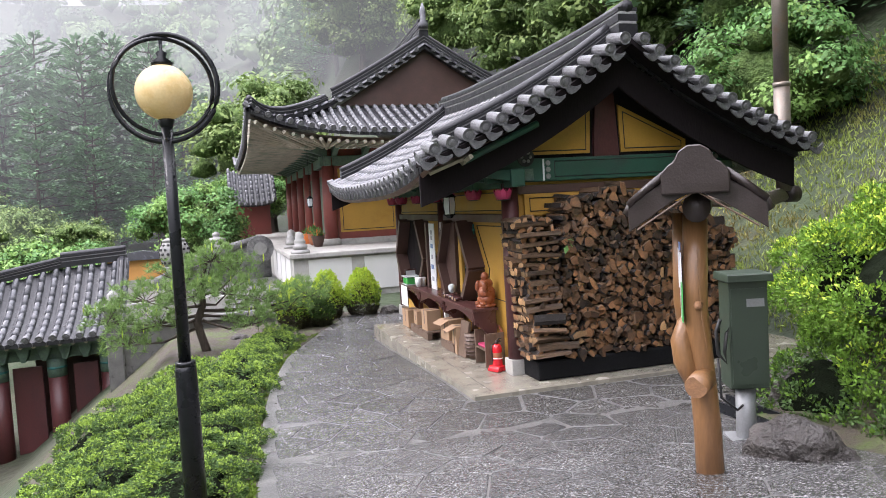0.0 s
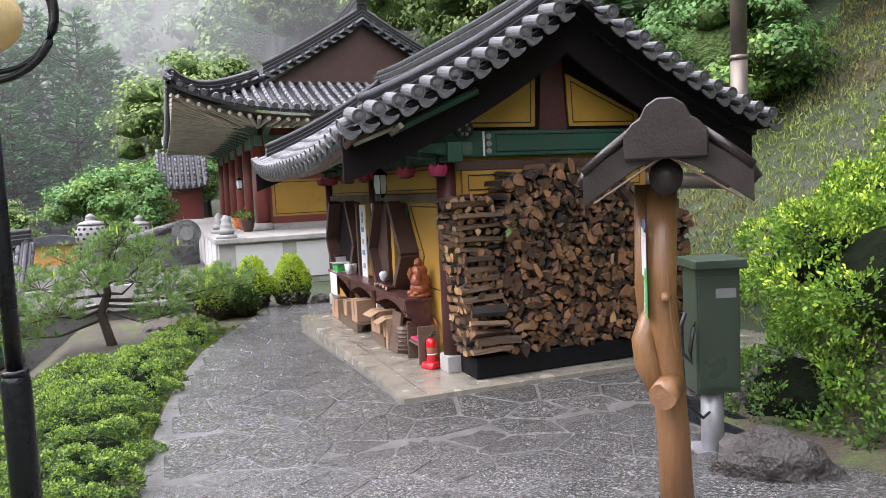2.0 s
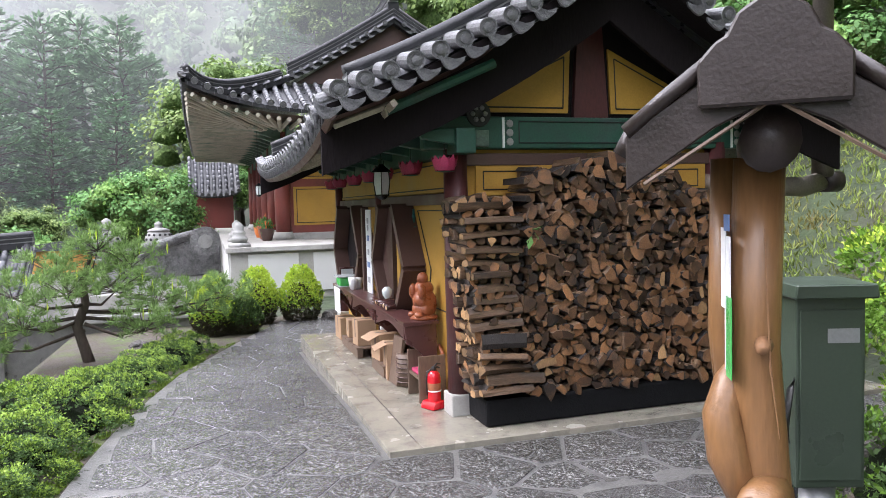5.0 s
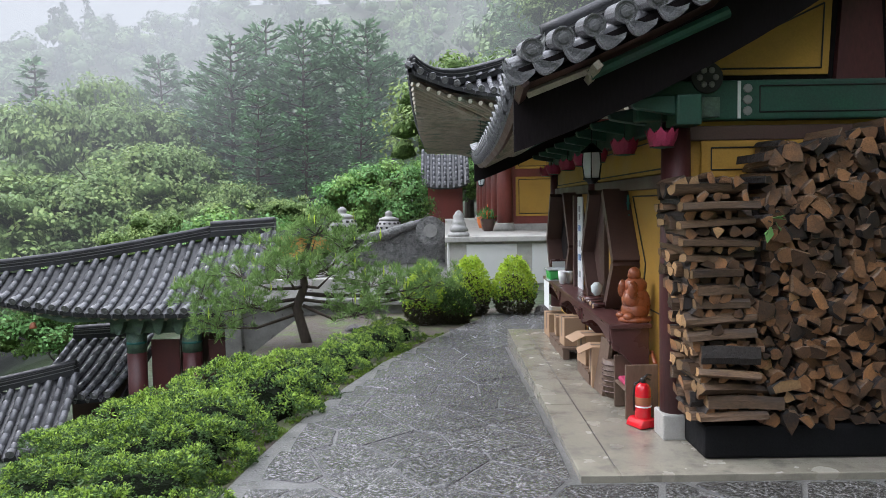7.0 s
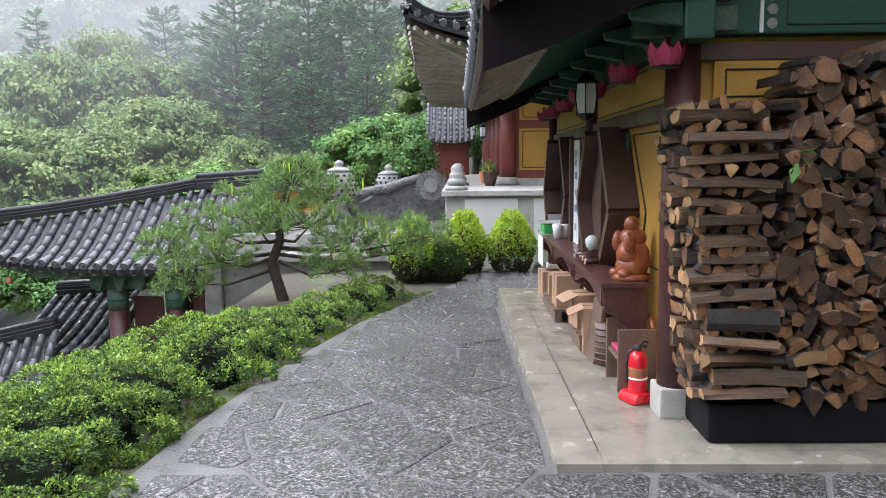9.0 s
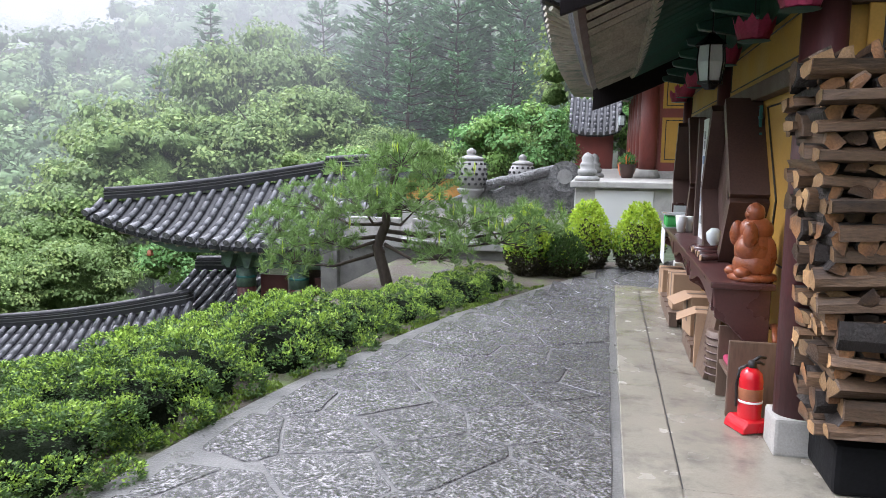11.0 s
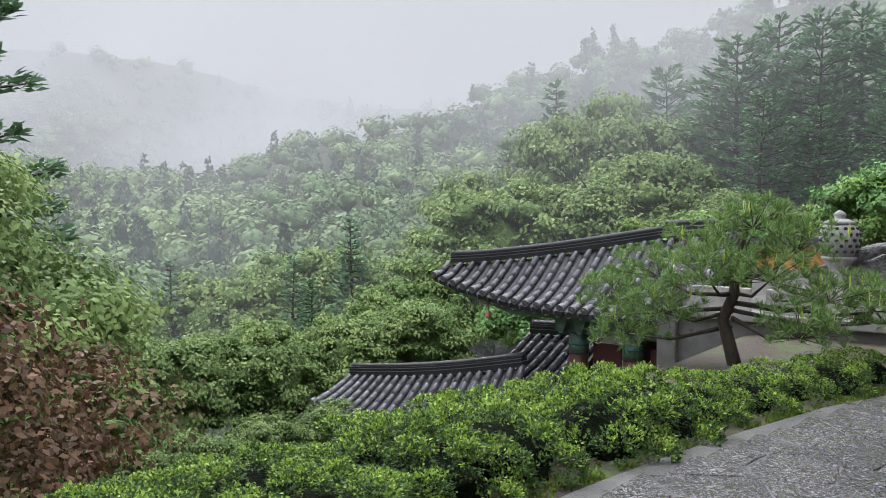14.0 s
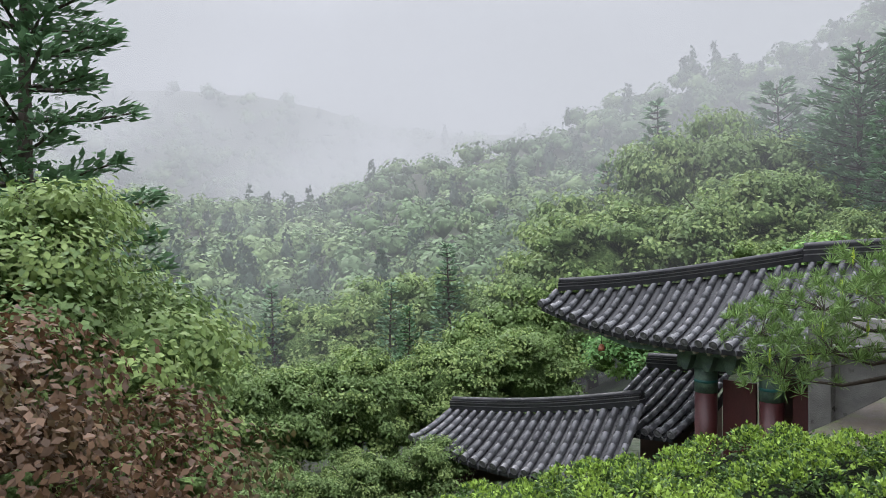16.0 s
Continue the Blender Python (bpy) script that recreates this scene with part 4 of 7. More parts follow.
stone_yard = solid("lower_yard", box(-2.7, 19.0, -0.6, 2.0, 46, -0.18), M["mortar"], "pale stone paved yard before the main hall", "yard", "structure")
owall = thing("orange_wall", label="orange plastered garden wall with a tile coping", category="wall", kind="structure")
part("wall", box(-4.2, 30, -1.5, -1.9, 30.3, 0.95), M["orange_wall"], owall)
part("footing", box(-4.3, 29.9, -1.5, -1.8, 30.4, 0.2), M["rough_granite"], owall)
part("coping", prism([(-4.5, 0.95), (-1.6, 0.95), (-1.7, 1.12), (-3.0, 1.3), (-4.4, 1.12)], 0.7, None, Matrix.Translation((0, 29.8, 0))), M["tile_j"], owall)


# stone lanterns
def stone_lantern(x, y, z, s):
    e = thing("stone_lantern", x, y, z, 20 * x, "grey carved stone lantern, black plugs for the holes of its drum", "lantern", "stone lanterns")
    e.scale = (s, s, s)
    part("base", lathe([(0.36, 0), (0.38, 0.1), (0.24, 0.3), (0.2, 0.45), (0.36, 0.62), (0.36, 0.68)], 16), M["pale_stone"], e, smooth=True)
    drum = lathe([(0.3, 0.68), (0.4, 0.85), (0.43, 1.05), (0.4, 1.28), (0.31, 1.42)], 20)
    drum_ob = part("drum", drum, M["pale_stone"], e, smooth=True)
    # Black plugs stand in for the dark inside of the pierced holes.
    hole = tube([(0, -0.02, 0), (0, 0.02, 0)], 0.042, 6)
    hm = bpy.data.meshes.new("opening")
    hole.to_mesh(hm)
    hole.free()
    hm.materials.append(M["black"])
    for k in range(5):
        zz = 0.8 + 0.13 * k
        rr = (0.375, 0.42, 0.436, 0.418, 0.37)[k]
        for i in range(14):
            a = 2 * math.pi * (i + 0.5 * (k % 2)) / 14
            part("opening", hm, None, drum_ob, m=pose(rr * math.cos(a), rr * math.sin(a), zz, 0, 0, math.degrees(a) + 90))
    part("cap", lathe([(0.33, 1.42), (0.34, 1.47), (0.22, 1.52), (0.1, 1.56), (0.13, 1.62), (0.12, 1.68), (0.03, 1.74)], 16), M["pale_stone"], e, smooth=True)


stone_lantern(-1.75, 29.2, -0.18, 1.25)
stone_lantern(-0.25, 31.0, -0.18, 1.15)


def stupa(x, y, z, s):
    e = thing("stone_finial", x, y, z, 0, "pale stone lotus-bud post on the terrace corner", "post", "stone finials")
    e.scale = (s, s, s)
    part("base", lathe([(0.3, 0), (0.31, 0.06), (0.26, 0.12)], 18), M["pale_stone"], e, smooth=True)
    part("bud", lathe([(0.2, 0.12), (0.24, 0.2), (0.22, 0.28), (0.17, 0.3), (0.19, 0.38), (0.16, 0.44), (0.13, 0.46), (0.15, 0.56), (0.08, 0.66), (0.01, 0.7)], 18), M["pale_stone"], e, smooth=True)


stupa(2.22, 22.55, TZ, 0.95)
stupa(2.3, 26.2, TZ, 0.95)
# carved stair rail with a drum stone
rail = thing("stair_rail", label="carved grey stone stair rail with a round drum stone", category="rail")
part("rail_body", prism([(0, -0.2), (4.8, -0.2), (4.8, 0.25), (3.9, 0.62), (3.2, 0.55), (2.6, 0.85), (1.7, 0.95), (0.9, 1.3), (0, 1.35)], 0.3, None, pose(1.75, 31.5, 0, 0, 0, 0) @ Matrix.Rotation(radians(205), 4, "Z"), 0.05), M["carved"], rail, "sloping carved stone balustrade")
part("rail_scroll", tube([(1.2, 31.0, 1.35), (0.4, 30.6, 1.2), (-0.3, 30.2, 0.95), (-0.9, 29.9, 0.9), (-1.5, 29.6, 0.65)], [0.2, 0.17, 0.2, 0.16, 0.2], 10), M["carved"], rail, "rolling carved top", smooth=True)
part("drum_stone", tube([(1.35, 28.9, 1.12), (1.35, 29.2, 1.12)], 0.5, 24), M["carved"], rail, "round carved drum stone")
part("drum_boss", tube([(1.35, 28.86, 1.12), (1.35, 28.9, 1.12)], 0.24, 16), M["pale_stone"], rail)

# ================= plants =================
rng_np = np.random.default_rng(11)


def quads(name, V, mats, index=None):
    """One mesh of loose four-cornered leaves; V is n x 4 x 3."""
    V = np.asarray(V, dtype=np.float32)
    n = len(V)
    me = bpy.data.meshes.new(name)
    me.vertices.add(4 * n)
    me.vertices.foreach_set("co", V.reshape(-1))
    me.loops.add(4 * n)
    me.loops.foreach_set("vertex_index", np.arange(4 * n, dtype=np.int32))
    me.polygons.add(n)
    me.polygons.foreach_set("loop_start", np.arange(0, 4 * n, 4, dtype=np.int32))
    for m in (mats if isinstance(mats, (list, tuple)) else [mats]):
        me.materials.append(m)
    if index is not None:
        me.polygons.foreach_set("material_index", np.asarray(index, dtype=np.int32))
    me.update(calc_edges=True)
    me.validate()
    return me


def unit(v):
    return v / np.maximum(1e-9, np.linalg.norm(v, axis=-1, keepdims=True))


def leaf_quads(base, direction, length, width, rng, face=None):
    """Pointed leaves: base point, direction, length and width for each one."""
    n = len(base)
    direction = unit(direction)
    ref = rng.normal(size=(n, 3)) if face is None else face + 0.4 * rng.normal(size=(n, 3))
    side = unit(np.cross(direction, ref))
    up = np.cross(side, direction)
    L = np.broadcast_to(np.asarray(length, dtype=float), (n,))[:, None]
    W = np.broadcast_to(np.asarray(width, dtype=float), (n,))[:, None]
    mid = base + direction * L * 0.45 + up * L * 0.08
    return np.stack([base, mid + side * W / 2, base + direction * L, mid - side * W / 2], axis=1)


def limbs(h, r, rng, n=8, start=0.35, thick=0.03, bend=0.08):
    """Trunk and limbs; also gives the limb ends."""
    b = bmesh.new()
    lean = rng.normal(size=2) * bend * h
    trunk = [(lean[0] * k * k, lean[1] * k * k, h * 0.86 * k - (0.4 if k == 0 else 0)) for k in (0, 0.12, 0.3, 0.5, 0.7, 0.85, 1)]
    tube(trunk, [thick * h * c for c in (1.25, 1.0, 0.85, 0.65, 0.45, 0.3, 0.12)], 8, b)
    ends = []
    for i in range(n):
        k = start + (0.95 - start) * i / n
        a = 2.4 * i + rng.uniform(-0.5, 0.5)
        L = r * (0.95 - 0.45 * abs(k - 0.5)) * rng.uniform(0.7, 1.0)
        p0 = Vector((lean[0] * k * k, lean[1] * k * k, h * 0.86 * k))
        d = Vector((math.cos(a), math.sin(a), rng.uniform(0.25, 0.7)))
        p1, p2 = p0 + d * L * 0.5, p0 + d * L * 0.9 + Vector((0, 0, 0.12 * L))
        tube([p0, p1, p2], [thick * h * 0.36, thick * h * 0.22, thick * h * 0.08], 5, b)
        ends += [p1, p2]
        for j in range(2):
            a2 = a + rng.uniform(-0.9, 0.9)
            p3 = p1 + Vector((math.cos(a2), math.sin(a2), rng.uniform(0.1, 0.7))) * L * 0.45
            tube([p1, p3], [thick * h * 0.16, thick * h * 0.05], 4, b)
            ends.append(p3)
    return b, ends


LOW = bmesh.new()
bmesh.ops.create_icosphere(LOW, subdivisions=1, radius=1)
LOW_V = np.array([tuple(v.co) for v in LOW.verts])
LOW_F = [tuple(v.index for v in f.verts) for f in LOW.faces]
LOW.free()


def crown_core(domes, rng, mat="inner_shade"):
    """A crown's inside, its shade put into a darker green: a lumpy body under each leaf clump and one in the middle."""
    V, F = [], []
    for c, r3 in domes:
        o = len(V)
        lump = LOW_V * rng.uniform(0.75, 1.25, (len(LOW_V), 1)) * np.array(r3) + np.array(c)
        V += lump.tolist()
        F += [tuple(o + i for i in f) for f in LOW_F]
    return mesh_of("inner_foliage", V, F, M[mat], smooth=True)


def broad_meshes(seed, h, r, leaf_size, n, mats, clumps=46, low=0.25, core=0.7, dome=0.62):
    """Meshes of a broad-leaved tree: trunk with limbs, a crown of domed leaf clumps, its inside coloured as shade."""
    rng = np.random.default_rng(seed)
    b, ends = limbs(h * 0.86, r * 0.8, rng, n=9, start=low + 0.05)
    tm = bpy.data.meshes.new("trunk")
    b.to_mesh(tm)
    b.free()
    tm.materials.append(M["trunk"])
    cz, rz = h * (low + (1 - low) * 0.48), h * (1 - low) * 0.42
    per = n // clumps
    P, D, N, I = [], [], [], []
    domes = [((0, 0, cz), (r * 0.8 * core, r * 0.8 * core, rz * core))]
    for j in range(clumps):
        u = unit(rng.normal(size=3) + np.array([0, 0, 0.35]))
        k = rng.uniform(0.62, 1.0)
        c = np.array([u[0] * r * 0.8 * k, u[1] * r * 0.8 * k, cz + u[2] * rz * k])
        sc = r * rng.uniform(0.13, 0.28)
        domes.append((c, (sc * dome, sc * dome, sc * dome * 0.68)))
        q = unit(rng.normal(size=(per, 3)) + 0.5 * u)
        q[:, 2] = np.where(rng.uniform(size=per) < 0.75, np.abs(q[:, 2]), q[:, 2] * 0.6)
        rag = rng.uniform(0.62, 1.2, size=(per, 1)) * (1 + 0.18 * np.sin(5 * q[:, :1] + j) * np.cos(4 * q[:, 1:2]))
        P.append(c + q * rag * sc * np.array([1.15, 1.15, 0.72]))
        N.append(q + np.array([0, 0, 0.5]))
        D.append(np.cross(rng.normal(size=(per, 3)), q) + 0.3 * q + np.array([0, 0, -0.25]))
        I.append(np.full(per, int(rng.uniform() < 0.4)))
    P, D, N, I = np.concatenate(P), np.concatenate(D), np.concatenate(N), np.concatenate(I)
    sz = leaf_size * rng.uniform(0.6, 1.3, len(P))
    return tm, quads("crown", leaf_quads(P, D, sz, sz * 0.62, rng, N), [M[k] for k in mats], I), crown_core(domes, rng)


def pine_meshes(seed, h, r, leaf_size, per, mat, step=0.75, taper=0.8, low=0.12, droop=-0.05):
    """Meshes of a tiered conifer: whorls of flat sprays round a straight trunk."""
    rng = np.random.default_rng(seed)
    b = bmesh.new()
    tube([(0, 0, -0.5), (0.02 * h, 0, h * 0.4), (0.0, 0.01 * h, h * 0.99)], [0.017 * h, 0.012 * h, 0.002 * h], 8, b)
    P, D = [], []
    z = h * low
    while z < h * 0.985:
        k = z / h
        m = 5 if k < 0.8 else 4
        a0 = rng.uniform(0, 6)
        for i in range(m):
            if rng.uniform() < 0.13 and k < 0.7:
                continue
            a = a0 + 2 * math.pi * i / m + rng.uniform(-0.35, 0.35)
            L = (r * (1 - k) ** taper + 0.03 * r) * rng.uniform(0.65, 1.1)
            tilt = droop + 0.35 * k + rng.uniform(-0.1, 0.1)
            d = np.array([math.cos(a), math.sin(a), tilt])
            side = np.array([-math.sin(a), math.cos(a), 0])
            p0 = np.array([0, 0, z])
            tube([tuple(p0), tuple(p0 + d * L * 0.6), tuple(p0 + d * L * 0.95 + np.array([0, 0, 0.06 * L]))], [0.004 * h, 0.0025 * h, 0.001 * h], 4, b, False)
            cnt = max(6, int(per * L / r))
            t = rng.uniform(0.18, 1.0, cnt) ** 0.7
            w = rng.normal(size=cnt) * 0.22 * L * (1.15 - t) + rng.normal(size=cnt) * 0.05 * L
            q = p0 + d * (t * L)[:, None] + side * w[:, None]
            q[:, 2] += rng.normal(size=cnt) * 0.045 * L + 0.07 * L * t ** 2
            P.append(q)
            D.append(np.tile(d, (cnt, 1)) + side * (np.sign(w) * 0.7)[:, None] + rng.normal(size=(cnt, 3)) * 0.35 + np.array([0, 0, 0.25]))
        z += step * rng.uniform(0.8, 1.2) * (0.6 + 0.6 * (1 - k))
    tm = bpy.data.meshes.new("trunk")
    b.to_mesh(tm)
    b.free()
    tm.materials.append(M["trunk"])
    P, D = np.concatenate(P), np.concatenate(D)
    sz = leaf_size * rng.uniform(0.6, 1.4, len(P))
    return tm, quads("crown", leaf_quads(P, D, sz, sz * 0.4, rng, np.array([0, 0, 1.0])), mat)


def plant(name, meshes, x, y, z, rz, scale, label, category, group="", tall=1.0):
    e = thing(name, x, y, z, rz, label, category, group)
    e.scale = (scale, scale, scale * tall)
    part("trunk", meshes[0], None, e)
    part("crown", meshes[1], None, e)
    if len(meshes) > 2:
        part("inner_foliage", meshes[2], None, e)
    return e


def spot(bearing, dist):
    return 2 - dist * math.sin(radians(bearing)), 4.5 + dist * math.cos(radians(bearing))


BROAD = [broad_meshes(i, 12, 6.0, 0.33, 7200, ("broad", "broad2") if i % 2 else ("broad2", "broad"), 90, 0.08, 0.72) for i in range(4)]
PINES = [pine_meshes(20 + i, 18, 5.8, 0.6, 95, M["needle_dark"], 0.95, 0.5) for i in range(3)]
FIRS = [pine_meshes(30 + i, 14, 3.3, 0.5, 52, M["needle_dark"], 0.6, 0.95, 0.08, -0.2) for i in range(2)]

# the stands of trees: bearing west of the path's line, distance, kind, height
wood = random.Random(5)
for brg, dist, kind, top in (
        (16, 56, "p", 16.5), (13.5, 60, "p", 18.5), (11, 54, "p", 16.5), (9, 60, "p", 18.5), (6.5, 55, "p", 17), (14.5, 50, "p", 11), (7, 49, "p", 10.5), (4.5, 58, "p", 15),
        (10.5, 49, "p", 9.5), (17.5, 62, "p", 15), (2.5, 60, "b", 9),
        (22, 58, "b", 11.0), (25.5, 64, "b", 14.0), (28.5, 60, "b", 11.5), (20, 50, "b", 7.0), (24, 50, "b", 7.0), (27, 48, "b", 5.0), (31, 50, "b", 5.5), (33.5, 46, "b", 4.8),
        (36, 44, "b", 1.8), (39, 42, "b", 0.0), (29.8, 72, "f", 15.0), (33, 70, "f", 9.5), (34.5, 60, "b", 7.2), (42, 40, "b", -1.8), (21.5, 70, "p", 17.5), (38, 58, "b", 2.2), (22.5, 42, "b", 2.5), (17, 44, "b", 4.0), (13, 42, "b", 3.0),
        (47, 40, "f", -1.3), (44.5, 44, "f", 1.8), (49, 46, "f", -0.5), (52, 42, "b", -3.0), (56, 38, "b", -3.6), (60, 40, "b", -3.5), (46, 56, "b", 1.0), (50, 60, "b", 0), (54, 56, "b", -1.2), (58, 54, "f", -1.0), (63, 48, "b", -2.0), (68, 44, "b", -2.5),
        (44, 30, "b", -5.0), (50, 28, "b", -5.0), (56, 26, "b", -4.8), (62, 27, "b", -4.0), (67, 24, "b", -3.6), (38, 31, "b", -3.0), (72, 30, "b", -2.5), (78, 34, "b", -1), (59, 33, "b", -4.6), (41, 36, "b", -2.2), (47.5, 33, "b", -4.6),
        (84, 40, "p", 8), (95, 36, "p", 9), (110, 36, "b", 6), (130, 34, "p", 9), (150, 34, "b", 8), (170, 34, "p", 10)):
    if dist > 41:
        grow = 1.22
        dist, top = dist * grow, 1.7 + (top - 1.7) * grow
    x, y = spot(brg + wood.uniform(-0.5, 0.5), dist)
    z = terrain(x, y)
    ht = max(5.0, top - z)
    if kind == "b":
        plant("broadleaf_tree", BROAD[wood.randrange(4)], x, y, z, wood.uniform(0, 360), ht / 12.0 if ht < 16 else 1.33, "tall green broad-leaved tree on the misty slope", "tree", "trees in the valley", 1.0 if ht < 16 else ht / 16.0)
    elif kind == "p":
        ht *= 0.9
        plant("pine_tree", PINES[wood.randrange(3)], x, y, z, wood.uniform(0, 360), ht / 18.0 if ht < 26 else 1.4, "tall dark tiered pine on the slope", "tree", "pines behind the temple", 1.0 if ht < 26 else ht / 25.2)
    else:
        plant("fir_tree", FIRS[wood.randrange(2)], x, y, z, wood.uniform(0, 360), ht / 14.0, "dark conical fir among broad-leaved trees", "tree", "firs in the valley")
# wooded hillside behind the halls
for i in range(42):
    brg = -3 - 78 * ((i * 0.618) % 1)
    dist = (50 + 40 * ((i * 0.37) % 1)) if brg > -14 else (22 + 42 * ((i * 0.37) % 1))
    x, y = spot(brg + wood.uniform(-2, 2), dist)
    if x < 17 and y < 48:
        continue
    z = terrain(x, y)
    k = wood.random()
    if k < 0.55:
        plant("broadleaf_tree", BROAD[wood.randrange(4)], x, y, z, wood.uniform(0, 360), wood.uniform(0.75, 1.1), "green broad-leaved tree on the hillside behind the halls", "tree", "hillside trees")
    else:
        plant("pine_tree", PINES[wood.randrange(3)], x, y, z, wood.uniform(0, 360), wood.uniform(0.7, 0.95), "dark pine on the hillside behind the halls", "tree", "hillside trees")
for i in range(26):
    x, y = 17 + 10 * ((i * 0.618) % 1), -16 + 38 * ((i * 0.283 + 0.1) % 1)
    z = terrain(x, y) - 0.2
    if i % 3:
        plant("pine_tree", PINES[i % 3], x, y, z, 67 * i, 0.62 + 0.22 * wood.random(), "dark pine on the hillside behind the halls", "tree", "hillside trees")
    else:
        plant("broadleaf_tree", BROAD[i % 4], x, y, z, 67 * i, 0.6 + 0.2 * wood.random(), "green broad-leaved tree on the hillside behind the halls", "tree", "hillside trees")
# unseen pines added on the path's hill side, whose canopy shades the lane
SHADE = pine_meshes(77, 16, 5.0, 0.5, 150, M["needle_dark"], 0.8, 0.5, 0.34)
for x, y in ((9.8, -0.5), (7.6, -4.5), (11.5, 3.0), (5.2, -8.0), (11.0, -6.5)):
    plant("pine_tree", SHADE, x, y, terrain(x, y) - 0.2, 50 * x, 0.85, "unseen tall dark pine added to shade the lane", "tree", "pines over the lane")
MAPLE = broad_meshes(51, 5.5, 3.2, 0.17, 9000, ("maple", "maple_pale"), 46, 0.2)
for x, y, z, s in ((-1.2, 38, -1.2, 1.0), (2.0, 50, 0.6, 0.9), (-6.5, 33, -3.4, 1.0), (-14, 33, -5.4, 0.95), (13.5, 15.5, 2.6, 0.8), (17, 20, 6, 0.9)):
    plant("maple_tree", MAPLE, x, y, z, 40 * x, s, "fresh light green maple with a layered crown", "tree", "maples")
# trees close to the path on the valley side
OAK = broad_meshes(61, 8.0, 4.4, 0.125, 44000, ("broad", "broad2"), 90, 0.05, 0.5, 0.6)
x, y = spot(72.0, 14.0)
plant("oak_tree", OAK, x, y, terrain(x, y) - 0.3, 30, 1.0, "leafy green oak on the steep bank below the path", "tree")
NEARPINE = pine_meshes(63, 17, 5.2, 0.3, 330, M["needle_dark"], 0.85, 0.7, 0.2)
x, y = spot(71.0, 20.0)
plant("pine_tree", NEARPINE, x, y, terrain(x, y), 10, 1.0, "dark pine with flat tiers of wet needles on the bank", "tree")
REDM = broad_meshes(65, 4.2, 2.5, 0.075, 26000, ("redleaf", "redleaf"), 60, 0.1, 0.3, 0.2)
x, y = spot(68.0, 8.0)
plant("red_maple_tree", REDM, x, y, terrain(x, y), 0, 1.1, "low red-brown leaved maple below the path", "tree")
x, y = spot(14, 33)
plant("red_maple_tree", REDM, x, y, terrain(x, y), 90, 1.0, "low red-brown leaved maple behind the wall", "tree")

# far woods: one object, many small crowns
rs = np.random.default_rng(3)
FP, FD, FS, FI, FN = [], [], [], [], []
CV, CF, CI = [], [], []
for i in range(4300):
    R = 82 + 520 * rs.uniform() ** 1.6
    th = rs.uniform(-22, 92)
    x, y = spot(th, R)
    z = terrain(x, y)
    cr = rs.uniform(2.6, 5.0) * (1 + R / 900)
    fir = rs.uniform() < 0.1
    n = 170 if R < 150 else 80
    if fir:
        t = rs.uniform(size=n) ** 0.7
        a = rs.uniform(0, 6.283, n)
        w = cr * 0.62 * (1 - t) + 0.15
        q = np.stack([np.cos(a) * w, np.sin(a) * w, t * cr * 2.5], axis=1)
        u = np.stack([np.cos(a), np.sin(a), np.full(n, -0.2)], axis=1)
        lift = 0
    else:
        u = unit(rs.normal(size=(n, 3)))
        u[:, 2] = np.abs(u[:, 2]) * 1.15 - 0.15
        k = int(rs.integers(4, 8))
        lobes = unit(rs.normal(size=(k, 3))) * 0.45
        near = u @ unit(lobes).T
        q = u * cr * (0.62 + 0.42 * near.max(axis=1, keepdims=True)) * rs.uniform(0.85, 1.05, size=(n, 1)) * np.array([1, 1, 0.85])
        lift = cr * 0.75
    FP.append(q + np.array([x, y, z + lift]))
    FN.append(unit(u) + np.array([0, 0, 0.3]))
    FD.append(np.cross(rs.normal(size=(n, 3)), u) + 0.2 * u + np.array([0, 0, -0.3]))
    FS.append(np.full(n, cr * (0.19 if R < 150 else 0.27)))
    kind = 4 if fir else int(rs.choice(4, p=(0.32, 0.3, 0.22, 0.16)))
    FI.append(np.full(n, kind))
    o = len(CV)
    grow = np.array((0.3 * cr, 0.3 * cr, 0.9 * cr)) if fir else np.array((0.62 * cr, 0.62 * cr, 0.5 * cr))
    CV += (LOW_V * rs.uniform(0.65, 1.25, (len(LOW_V), 1)) * grow + np.array((x, y, z + (cr if fir else lift)))).tolist()
    CF += [tuple(o + i for i in f) for f in LOW_F]
    CI += [kind] * len(LOW_F)
FP, FD, FS, FI, FN = np.concatenate(FP), np.concatenate(FD), np.concatenate(FS), np.concatenate(FI), np.concatenate(FN)
far_me = quads("far_woods", leaf_quads(FP, FD, FS, FS * 0.75, rs, FN), [M["far_a"], M["far_b"], M["far_c"], M["far_a"], M["far_d"]], FI)
canopy = mesh_of("far_canopy", CV, CF, [M["far_a"], M["far_b"], M["far_c"], M["far_a"], M["far_d"]], CI, True)
tagged(new("far_canopy", canopy), "rounded crowns of the forest on the misty mountains", "forest", kind="stuff")
tagged(new("far_woods", far_me), "green mixed forest covering the misty mountains", "forest", kind="stuff")


